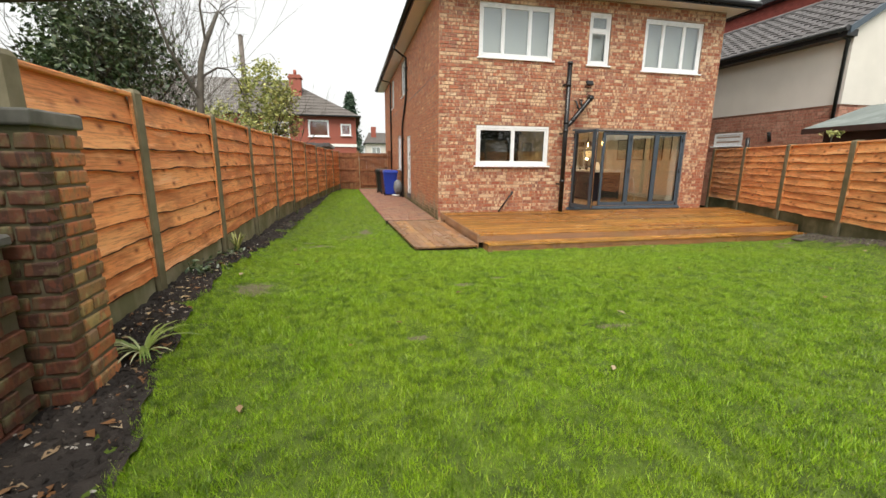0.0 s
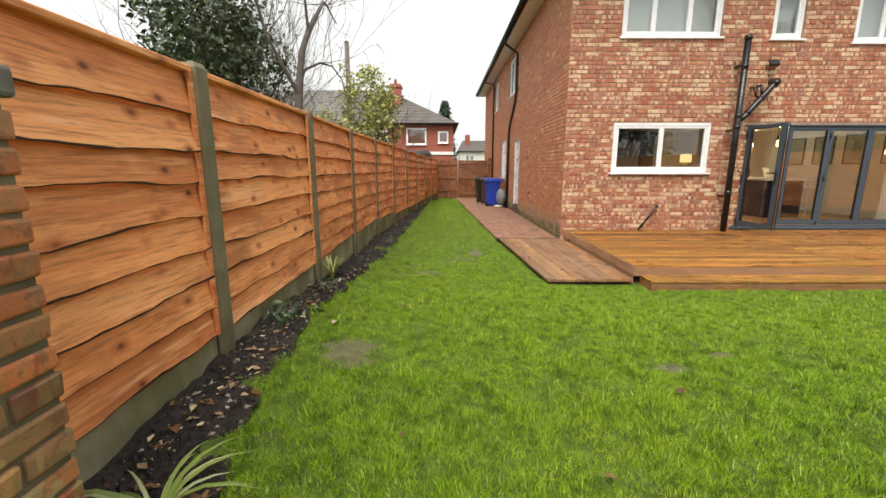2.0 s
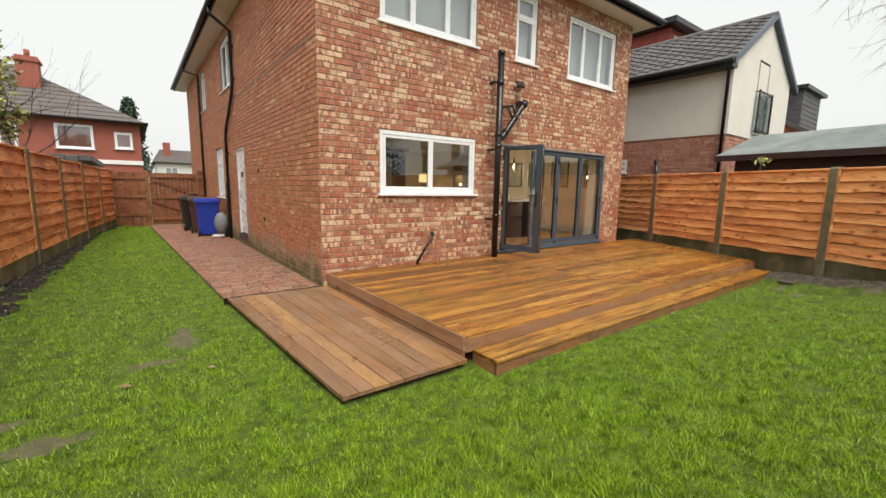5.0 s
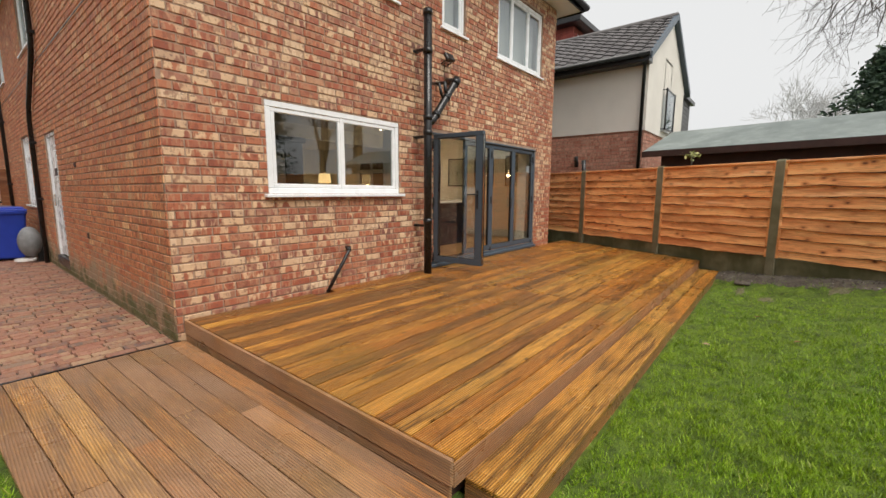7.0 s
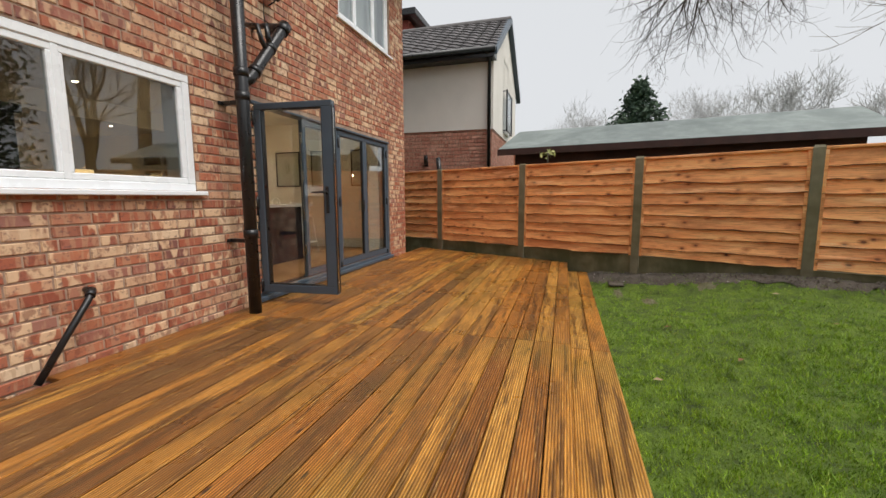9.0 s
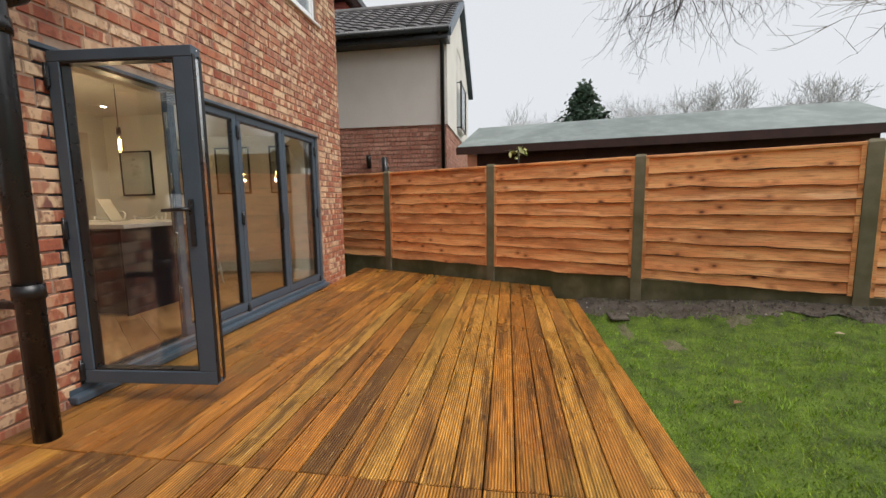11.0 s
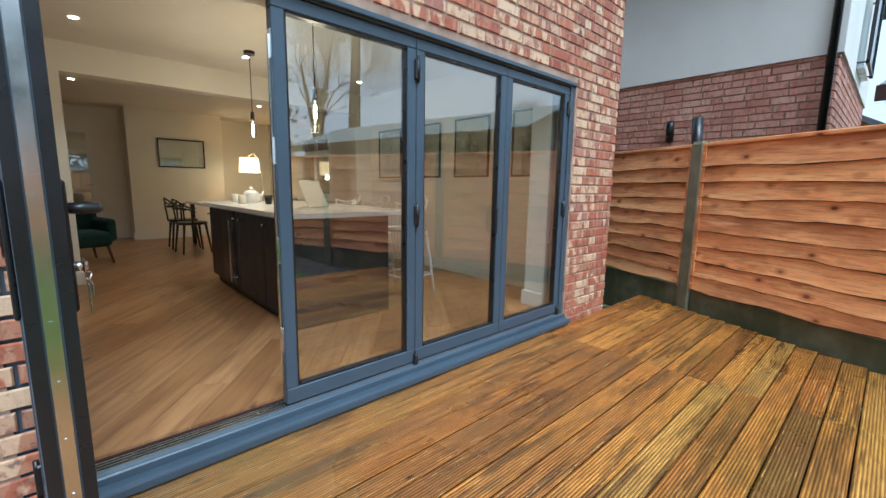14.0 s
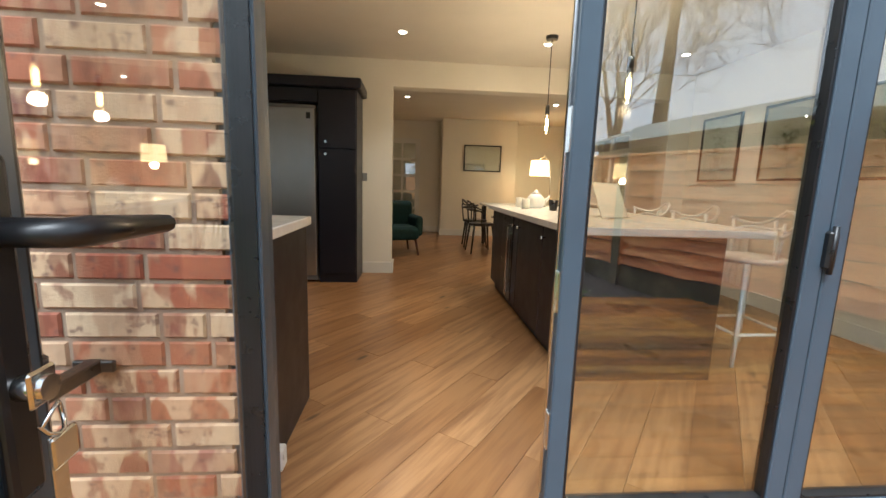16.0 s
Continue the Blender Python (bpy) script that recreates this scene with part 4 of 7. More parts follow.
def rain_pipe(name, pts, zs):
    t = thing(name, "black plastic rainwater pipe on the side wall", "pipe", None, "rainwater pipes")
    part("pipe_run", tube(bmesh.new(), pts, 0.036, 12), BLACK, t)
    for y, z in zs:
        part("bracket", box(WX0 - 0.1, y - 0.055, z, WX0 - 0.006, y + 0.055, z + 0.05, 0.005), BLACK, t)
    return t


px = WX0 - 0.06
rain_pipe("rainwater_pipe", [(WX0 - 0.46, 15.75, EAVE + 0.05), (WX0 - 0.44, 15.75, EAVE - 0.12), (px, 15.85, EAVE - 0.35), (px, 15.85, 3.72), (px, 16.0, 3.5), (px, 16.9, 2.85), (px, 17.05, 2.6), (px, 17.05, 0.0)], [(15.85, 4.5), (15.85, 3.8), (17.05, 2.2), (17.05, 1.2)])
rain_pipe("rainwater_pipe", [(WX0 - 0.46, 21.6, EAVE + 0.05), (WX0 - 0.44, 21.6, EAVE - 0.1), (px, 21.5, EAVE - 0.2), (px, 21.5, 0.0)], [(21.5, 4.6), (21.5, 3.0), (21.5, 1.5)])
bm = tube(bmesh.new(), [(WX0 - 0.05, 17.35, 0.1), (WX0 - 0.05, 17.35, 1.45), (WX0 - 0.02, 17.4, 1.55)], 0.02, 8)
single("gas_pipe", bm, BLACK, "thin black pipe by the side door", "pipe")
for y, z in ((13.95, 1.69), (13.6, 0.75)):
    single("air_brick", bx(box(WX0 - 0.016, y, z, WX0 + 0.01, y + 0.09, z + 0.07, 0.003), WX0 - 0.02, y + 0.01, z + 0.03, WX0 - 0.01, y + 0.08, z + 0.04), SHEDWOOD, "dark vent hole in the brick side wall", "vent", "wall vents")
bm = bmesh.new()
bx(bm, WX0 - 0.014, WY + 0.3, 3.42, WX0 + 0.01, HY1, 3.43)
single("cable", bm, BLACK, "thin dark cable line along the side wall", "cable")


# ---- decks ----
def deck_upper():
    d = thing("deck", "raised wet stained timber deck with grooved boards", "deck", None, "", "structure")
    pitch = (WY - 0.02 - DECK_Y0) / 23
    n = int((WY - 0.02 - DECK_Y0) / pitch) + 1
    rng = random.Random(4)
    for k in range(n):
        ya = WY - 0.02 - (k + 1) * pitch
        yb = ya + pitch - 0.007
        if ya < DECK_Y0:
            ya = DECK_Y0
            if yb - ya < 0.09:
                break
        xe = right_fence_x(ya) - 0.09
        cuts = [3.4, 6.33 + rng.uniform(-0.004, 0.004), 9.75, xe] if k % 1 == 0 else [3.4, xe]
        for a, b in zip(cuts, cuts[1:]):
            if b - a < 0.05:
                continue
            if k < 1 and a < 4.6:
                for s, e in ((a, 4.66), (4.9, b)):
                    part("deck_board", box(s, ya, DECK_Z - 0.028, e, yb, DECK_Z + rng.uniform(-0.001, 0.002), 0.004), DECK, d)
                continue
            part("deck_board", box(a + 0.002, ya, DECK_Z - 0.028, b - 0.002, yb, DECK_Z + rng.uniform(-0.001, 0.002), 0.004), DECK, d)
    fx = right_fence_x(DECK_Y0) - 0.09
    for za, zb in ((STEP_Z - 0.02, DECK_Z - 0.03),):
        part("fascia_board", box(3.4, DECK_Y0 - 0.002, za, fx, DECK_Y0 + 0.024, zb, 0.003), DECK_EDGE, d)
    part("fascia_board", box(3.376, DECK_Y0, LOW_Z + 0.04, 3.4, WY - 0.01, DECK_Z - 0.004, 0.003), DECK_LOW, d)
    part("fascia_board", box(3.380, DECK_Y0 + 0.01, 0.0, 3.402, WY - 0.01, LOW_Z + 0.034, 0.003), DECK_LOW, d)
    # solid dark block stands in for the shade seen between the boards
    part("underdeck_block", box(3.45, DECK_Y0 + 0.05, 0.0, right_fence_x(DECK_Y0) - 0.3, WY - 0.02, DECK_Z - 0.06), SHEDWOOD, d, "solid dark block standing in for the shaded joists under the boards")
    s = thing("deck_step", "long low timber step along the deck front", "step", None, "", "structure")
    xe = right_fence_x(STEP_Y0) - 0.1
    for ya, yb in ((STEP_Y0, STEP_Y0 + 0.142), (STEP_Y0 + 0.148, STEP_Y0 + 0.29)):
        for a, b in ((3.47, 6.6), (6.604, xe)):
            part("step_board", box(a, ya, STEP_Z - 0.028, b, yb, STEP_Z, 0.004), DECK, s)
    part("step_fascia", box(3.474, STEP_Y0 + 0.004, -0.03, xe, STEP_Y0 + 0.03, STEP_Z - 0.03, 0.003), DECK_EDGE, s)
    part("step_end", box(3.474, STEP_Y0 + 0.034, -0.03, 3.5, DECK_Y0 - 0.004, STEP_Z - 0.03, 0.003), DECK_LOW, s)


def deck_low():
    d = thing("low_deck", "low worn decking ramp beside the raised deck", "deck", None, "", "structure")
    rng = random.Random(9)
    nb = 9
    for k in range(nb):
        f0, f1 = k / nb, (k + 1) / nb
        q = []
        for y, xa, xb in ((7.5, 2.29, 3.375), (10.54, 2.1, 3.36)):
            w = xb - xa
            q.append((xa + w * f0, xa + w * f1 - 0.006, y))
        mid = 0.5 + rng.uniform(-0.25, 0.25) if k % 2 else 1.0
        for ta, tb in ((0, mid), (mid, 1.0)):
            if tb - ta < 0.02:
                continue
            bm = bmesh.new()
            vs = []
            for z in (LOW_Z - 0.03, LOW_Z + rng.uniform(-0.001, 0.002)):
                for t, e in ((ta, 0), (ta, 1), (tb - 0.0015, 1), (tb - 0.0015, 0)):
                    vs.append(bm.verts.new((q[0][e] + (q[1][e] - q[0][e]) * t, q[0][2] + (q[1][2] - q[0][2]) * t, z)))
            for f in ((3, 2, 1, 0), (4, 5, 6, 7), (0, 1, 5, 4), (1, 2, 6, 5), (2, 3, 7, 6), (3, 0, 4, 7)):
                bm.faces.new([vs[i] for i in f])
            part("deck_board", bm, DECK_LOW, d)
    # dark filler block, in place of shade beneath the low boards
    part("underdeck_block", box(2.33, 7.55, -0.05, 3.3, 10.5, LOW_Z - 0.032), SHEDWOOD, d)
    part("end_strip", box(2.06, 10.545, -0.02, 3.32, 10.565, LOW_Z + 0.004), BLACK, d)


deck_upper()
deck_low()


# ---- fences ----
def waney_board(w, h, seed, tilt=0.012):
    """One lap board, its lower edge left wavy; local x along, z up."""
    bm = bmesh.new()
    n = 16
    low, up, lowb, upb, rim = [], [], [], [], []
    for i in range(n + 1):
        x = w * i / n
        dz = 0.026 * noise.noise((x * 1.7, seed * 3.1, 0)) + 0.012 * noise.noise((x * 6, seed * 3.1, 4))
        low.append(bm.verts.new((x, -tilt - 0.008, dz)))
        lowb.append(bm.verts.new((x, -tilt + 0.004, dz)))
        wane = 0.005 + 0.020 * max(0.0, noise.noise((x * 2.3, seed * 1.7, 2))) + 0.006 * noise.noise((x * 9, seed * 1.7, 6))
        rim.append(bm.verts.new((x, -tilt - 0.0085 + wane * 0.05, dz + max(0.0015, wane))))
        up.append(bm.verts.new((x, -0.004, h)))
        upb.append(bm.verts.new((x, 0.006, h)))
    for i in range(n):
        bm.faces.new((low[i], low[i + 1], rim[i + 1], rim[i])).material_index = 1
        bm.faces.new((rim[i], rim[i + 1], up[i + 1], up[i]))
        bm.faces.new((lowb[i + 1], lowb[i], upb[i], upb[i + 1]))
        bm.faces.new((lowb[i], lowb[i + 1], low[i + 1], low[i])).material_index = 1
        bm.faces.new((up[i], up[i + 1], upb[i + 1], upb[i]))
    return bm


def fence_panel(m, w, z0, z1, boards, wood, seed, label, group):
    """m: the panel's foot at one post, local x along the fence, -y to the garden."""
    p = part("fence_panel", box(0, -0.056, z1 - 0.012, w, 0.035, z1 + 0.02, 0.005), wood, group, label)
    p.matrix_basis = m
    for x in (0.0, w - 0.04):
        part("batten", box(x, 0.006, z0, x + 0.04, 0.03, z1 - 0.014), wood, p)
        part("edge_batten", box(x, -0.058, z0, x + 0.035, -0.042, z1 - 0.014), wood, p)
    rng = random.Random(seed)
    step = (z1 - z0 - 0.03) / boards
    for k in range(boards):
        za = z0 + k * step - (0.0 if k == 0 else 0.02)
        ob = part("fence_board", waney_board(w - 0.02, step + 0.045, seed * 13 + k, 0.036 + rng.uniform(0, 0.012)), wood, p)
        ob.data.materials.append(BARKEDGE)
        ob.location = (0.01, -0.006, za + rng.uniform(-0.012, 0.012))
    return p


def concrete_post(m, h, group, taper=True):
    bm = bmesh.new()
    s = 0.055
    d, g = 0.076, 0.034
    prof = [(-s, -d), (s, -d), (s, -g), (s - 0.022, -g), (s - 0.022, g), (s, g), (s, d), (-s, d), (-s, g), (-s + 0.022, g), (-s + 0.022, -g), (-s, -g)]
    lo = [bm.verts.new((x, y, 0)) for x, y in prof]
    hi = [bm.verts.new((x, y, h - 0.03)) for x, y in prof]
    tp = [bm.verts.new((x * 0.8, y * 0.8, h)) for x, y in prof]
    for a, b in ((lo, hi), (hi, tp)):
        for i in range(len(prof)):
            j = (i + 1) % len(prof)
            bm.faces.new((a[i], a[j], b[j], b[i]))
    bm.faces.new(tp)
    ob = part("fence_post", bm, POST, group, "slotted concrete post stained green")
    ob.matrix_basis = m
    return ob


def fence_run(posts, top, base, gravel, panel_top, boards, wood, label, seed, group, flip):
    for k, (x, y) in enumerate(posts):
        a, b = posts[max(k - 1, 0)], posts[min(k + 1, len(posts) - 1)]
        turn = math.degrees(math.atan2(b[1] - a[1], b[0] - a[0]))
        concrete_post(pose(x, y, base(x, y) - 0.08, 0, 0, turn), top(y) - base(x, y) + 0.08, group)
    for k, (a, b) in enumerate(zip(posts, posts[1:])):
        if not flip:
            a, b = b, a
        length = math.hypot(b[0] - a[0], b[1] - a[1])
        turn = math.degrees(math.atan2(b[1] - a[1], b[0] - a[0]))
        ux, uy = (b[0] - a[0]) / length, (b[1] - a[1]) / length
        off = 0.052
        m = pose(a[0] + ux * off, a[1] + uy * off, 0, 0, 0, turn)
        ym = (a[1] + b[1]) / 2
        zb = base((a[0] + b[0]) / 2, ym) - 0.06
        zg = gravel(ym)
        g = part("gravel_board", box(0.0, -0.025, zb, length - 2 * off, 0.025, zg, 0.004), GRAVEL_PALE if wood is FENCE else GRAVEL, group, "mossy concrete gravel board")
        g.matrix_basis = m
        fence_panel(m, length - 2 * off, zg + 0.004, panel_top(ym), boards, wood, seed + k, label, group)


def left_top(y):
    return 2.02 - 0.15 * smooth(11, 22, y)


fence_run(LEFT_POSTS, left_top, lambda x, y: ground_z(x + 0.1, y), lambda y: 0.465 - 0.2 * smooth(9, 16, y), lambda y: left_top(y) - 0.05, 8, FENCE, "orange-stained waney-lap panel", 100, thing("garden_fence", "orange waney-lap fence with concrete posts along the bed", "fence"), True)
fence_run(RIGHT_POSTS, lambda y: 1.885, lambda x, y: 0.2 if y < 7.3 else 0.0, lambda y: 0.44, lambda y: 1.845, 9, FENCE_R, "golden-stained waney-lap panel", 300, thing("garden_fence", "golden waney-lap fence with concrete posts beside the deck", "fence"), False)


def side_gate():
    y = 22.0
    f = thing("fence_section", "brown boarded fence section beside the gate", "fence panel", pose(0.76, y, 0))
    for k in range(7):
        part("fence_board", box(0.02 + k * 0.118, 0, 0.02, 0.132 + k * 0.118, 0.02, 1.78, 0.003), GATE, f)
    for z in (0.35, 0.95, 1.55):
        part("rail", box(0, -0.035, z, 0.84, -0.001, z + 0.08, 0.004), GATE, f)
    part("gate_post", box(0.84, -0.06, 0, 0.95, 0.05, 1.86, 0.006), GATE, f)
    g = thing("gate", "closed brown ledged timber side gate", "gate", pose(1.73, y, 0))
    w = 1.36
    for k in range(12):
        part("gate_board", box(k * w / 12 + 0.002, 0.0, 0.06, (k + 1) * w / 12 - 0.002, 0.02, 1.78, 0.003), GATE, g)
    for z in (0.2, 0.92, 1.62):
        part("rail", box(0, -0.04, z, w, -0.001, z + 0.09, 0.004), GATE, g)
    for za, zb in ((0.29, 0.92), (1.01, 1.62)):
        bm = bmesh.new()
        v = [bm.verts.new(p) for p in ((0.02, -0.001, zb - 0.1), (0.02, -0.001, zb), (w - 0.02, -0.001, za + 0.1), (w - 0.02, -0.001, za), (0.02, -0.038, zb - 0.1), (0.02, -0.038, zb), (w - 0.02, -0.038, za + 0.1), (w - 0.02, -0.038, za))]
        for q in ((0, 1, 2, 3), (7, 6, 5, 4), (1, 5, 6, 2), (4, 0, 3, 7), (0, 4, 5, 1), (3, 2, 6, 7)):
            bm.faces.new([v[i] for i in q])
        part("brace", bm, GATE, g)
    part("gate_post", box(w + 0.02, -0.05, 0, w + 0.2, 0.05, 1.9, 0.005), GATE, g)
    part("latch", box(w - 0.14, -0.06, 1.05, w + 0.02, -0.04, 1.09, 0.003), BLACK, g)


side_gate()


# ---- brick pier at the bed ----
def pier():
    p = thing("brick_pier", "old weathered brick pier with a flat stone cap", "pier", pose(-0.46, 3.2, 0.16))
    w, dpt, h = 0.38, 0.36, 1.46
    part("mortar_core", box(0.012, 0.012, 0, w - 0.012, dpt - 0.012, h), OLDMORTAR, p)
    rng = random.Random(21)
    pitch = 0.085
    nrow = int(h / pitch)
    shared = {}

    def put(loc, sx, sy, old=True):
        """A worn brick: chipped corners and a hollowed face, one of four casts of its size; old: the copy with painted
        shade.
        """
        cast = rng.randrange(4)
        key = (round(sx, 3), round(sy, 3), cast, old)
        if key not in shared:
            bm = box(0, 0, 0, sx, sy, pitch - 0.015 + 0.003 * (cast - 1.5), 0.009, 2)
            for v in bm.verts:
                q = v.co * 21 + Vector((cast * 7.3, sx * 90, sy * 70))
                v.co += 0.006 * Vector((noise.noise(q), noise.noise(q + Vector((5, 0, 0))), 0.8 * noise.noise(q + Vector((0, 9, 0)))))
            me = mesh_of(bm, "brick", SHADED_BRICK if old else PIER_BRICK)
            uvl = me.uv_layers.new(name="UVMap")
            for lp in me.loops:
                c = me.vertices[lp.vertex_index].co
                uvl.data[lp.index].uv = (c.x + c.y, c.z)
            shared[key] = me
        ob = new("brick", shared[key])
        ob.location = loc
        ob.parent = p
    # right-face bricks take the lit copy, all others the one with painted shade
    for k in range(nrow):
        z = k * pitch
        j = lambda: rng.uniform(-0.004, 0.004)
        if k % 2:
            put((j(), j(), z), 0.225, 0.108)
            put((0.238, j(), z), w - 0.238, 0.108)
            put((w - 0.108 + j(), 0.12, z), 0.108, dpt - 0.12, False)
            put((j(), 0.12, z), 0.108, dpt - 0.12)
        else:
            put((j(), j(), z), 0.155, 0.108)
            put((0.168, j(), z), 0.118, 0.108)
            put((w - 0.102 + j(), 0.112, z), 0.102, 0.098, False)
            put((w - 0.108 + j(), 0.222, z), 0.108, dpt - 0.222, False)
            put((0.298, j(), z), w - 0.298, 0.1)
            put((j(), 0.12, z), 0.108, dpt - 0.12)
    part("cap_stone", box(-0.012, -0.012, h, w + 0.012, dpt + 0.012, h + 0.075, 0.012, 2), CAP, p, "flat grey stone cap")


pier()


# ---- the neighbour's house and shed ----
def garden_wall():
    w = thing("garden_wall", "old low weathered brick wall running from the pier", "wall", pose(-0.46, -3.4, 0.1))
    part("mortar_core", box(0.02, 0, 0, 0.18, 6.59, 0.98), OLDMORTAR, w)
    # wall bricks share the pier's copy that has shade in its colour
    me = mesh_of(box(-0.01, 0, 0, 0.222, 0.222, 0.072, 0.006), "brick", SHADED_BRICK)
    uvl = me.uv_layers.new(name="UVMap")
    for lp in me.loops:
        c = me.vertices[lp.vertex_index].co
        uvl.data[lp.index].uv = (c.y, c.z)
    rng = random.Random(5)
    for r in range(11):
        for k in range(28 - r % 2):
            ob = new("brick", me)
            ob.parent = w
            ob.location = (rng.uniform(-0.003, 0.003), 0.12 * (r % 2) + k * 0.235, r * 0.085)
    part("coping", box(-0.03, 0, 0.985, 0.24, 6.58, 1.04, 0.012), CAP, w, "mossy stone coping")


garden_wall()


def brick_skin(parent, u0, u1, z0, z1, holes, frame3, mat, seed):
    rng = random.Random(seed)
    brickwork(parent, courses(u0, u1, z0, z1, holes, 0.0875, 0.238, rng), frame3, lambda u, z: False, mat, mat, rng, 0.006)


def tiled_slope(parent, p0, p1, up, rows, cols, mat):
    """A tiled roof slope from the eave p0-p1 up by the vector up, in lapped rows of rolled tiles."""
    p0, p1, up = Vector(p0), Vector(p1), Vector(up)
    along = p1 - p0
    nrm = along.cross(up).normalized()
    if nrm.z < 0:
        nrm = -nrm
    verts, faces = [], []
    for r in range(rows):
        for c in range(cols):
            a, b = along * (c / cols), along * ((c + 1) / cols)
            lo, hi = up * (r / rows), up * ((r + 1.15) / rows if r < rows - 1 else 1.0)
            base = len(verts)
            for t, hgt in ((0, 0.0), (0.3, 0.035), (0.6, 0.04), (0.8, 0.0), (1, 0.0)):
                q = p0 + a + (b - a) * t
                verts.extend((tuple(q + lo + nrm * (hgt + 0.035)), tuple(q + hi + nrm * (hgt + 0.004)), tuple(q + lo + nrm * (hgt + 0.005))))
            for i in range(4):
                k = base + i * 3
                faces.append((k, k + 3, k + 4, k + 1))
                faces.append((k, k + 2, k + 5, k + 3))
    return raw("roof_tiles", verts, faces, mat, parent)


def neighbour():
    n = thing("neighbour_house", "neighbour's house with cream render over brick and tiled roof", "house")
    x0, x1, y0, y1, zl, ze, za = 13.3, 17.7, 9.35, 22.0, 2.93, 4.72, 6.1
    bm = box(x0 + 0.01, y0 + 0.01, 0, x1, y1, zl)
    wall = part("lower_wall", bm, MORTAR, n, "red brick lower storey")
    brick_skin(wall, y0, y1 - 6, 0.0, zl, [(11.9, 12.95, 2.0, 2.4)], (Vector((x0, 0, 0)), Vector((0, 1, 0)), Vector((-1, 0, 0))), NB_BRICK, 5)
    brick_skin(wall, x0, x1, 0.0, zl, [], (Vector((0, y0, 0)), Vector((1, 0, 0)), Vector((0, -1, 0))), NB_BRICK, 6)
    bm = bmesh.new()
    prof = [(x0 - 0.03, zl), (x1, zl), (x1, ze), ((x0 + x1) / 2, za), (x0 - 0.03, ze)]
    a = [bm.verts.new((x, y0 - 0.03, z)) for x, z in prof]
    b = [bm.verts.new((x, y1, z)) for x, z in prof]
    bm.faces.new(a)
    bm.faces.new(b[::-1])
    for i in range(5):
        j = (i + 1) % 5
        bm.faces.new((a[j], a[i], b[i], b[j]))
    part("upper_wall", bm, RENDER, n, "cream rendered upper storey")
    xm = (x0 + x1) / 2
    rise = za - ze
    half = xm - x0
    tiled_slope(n, (x0 - 0.35, y0 - 0.12, ze + 0.1 - 0.3 * rise / half), (x0 - 0.35, y1, ze + 0.1 - 0.3 * rise / half), (half + 0.35, 0, rise + 0.3 * rise / half), 11, 40, ROOF)
    tiled_slope(n, (x1 + 0.35, y0 - 0.12, ze + 0.1 - 0.3 * rise / half), (x1 + 0.35, y1, ze + 0.1 - 0.3 * rise / half), (-half - 0.35, 0, rise + 0.3 * rise / half), 11, 20, ROOF)
    part("ridge_tiles", tube(bmesh.new(), [(xm, y0 - 0.13, za + 0.12), (xm, y1, za + 0.12)], 0.09, 10), ROOF, n)
    for s, xe in ((-1, x0 - 0.35), (1, x1 + 0.35)):
        bm = bmesh.new()
        v = [bm.verts.new(p) for p in ((xe, y0 - 0.16, ze - 0.22), (xm, y0 - 0.16, za + 0.02), (xm, y0 - 0.16, za + 0.16), (xe, y0 - 0.16, ze - 0.06), (xe, y0 - 0.02, ze - 0.22), (xm, y0 - 0.02, za + 0.02), (xm, y0 - 0.02, za + 0.16), (xe, y0 - 0.02, ze - 0.06))]
        for f in ((0, 1, 2, 3), (7, 6, 5, 4), (3, 2, 6, 7), (0, 4, 5, 1), (0, 3, 7, 4)):
            bm.faces.new([v[i] for i in f])
        part("barge_board", bm, ANTHRACITE, n, "dark grey barge board")
    part("fascia", box(x0 - 0.36, y0 - 0.1, ze - 0.26, x0 - 0.03, y1, ze - 0.1, 0.006), BLACK, n)
    part("gutter", tube(bmesh.new(), [(x0 - 0.42, y0 - 0.14, ze - 0.1), (x0 - 0.42, y1, ze - 0.1)], 0.065, 10), BLACK, n, "black gutter")
    part("downpipe", tube(bmesh.new(), [(x0 - 0.42, y0 + 0.06, ze - 0.12), (x0 - 0.3, y0 + 0.06, ze - 0.22), (x0 - 0.08, y0 + 0.06, ze - 0.3), (x0 - 0.08, y0 + 0.06, 0)], 0.04, 10), BLACK, n, "black downpipe")
    m = pose(14.95, y0 - 0.03, 3.1)
    win = window("juliet_door", m, 0.85, 1.9, (1, 1), "white juliet balcony doors on the gable", True, 0, DARKGLASS, True)
    win.parent = n
    win["kind"] = ""
    for key in ("category", "group", "kind"):
        if key in win:
            del win[key]
    bm = bmesh.new()
    for z in (0.02, 1.05):
        bx(bm, -0.1, -0.12, z, 0.95, -0.09, z + 0.03)
    for x in (-0.1, 0.91):
        bx(bm, x, -0.125, 0.0, x + 0.04, -0.085, 1.1)
    sheet_pane = part("balcony_pane", box(-0.06, -0.11, 0.05, 0.91, -0.1, 1.05), DARKGLASS, n, "clear glass balcony panel")
    sheet_pane.matrix_basis = m
    for x in (-0.1, 0.93):
        bx(bm, x, -0.12, 0.02, x + 0.02, 0, 0.04)
        bx(bm, x, -0.12, 1.05, x + 0.02, 0, 1.07)
    rail = part("balcony_rail", bm, BLACK, n, "black juliet balcony railing")
    rail.matrix_basis = m
    w2 = window("side_window", pose(x0 - 0.0, 12.95, 2.0, 0, 0, -90), 1.05, 0.4, (1,), "small white side window", True, 0.5, DARKGLASS, True)
    w2.parent = n
    for key in ("category", "group", "kind"):
        if key in w2:
            del w2[key]
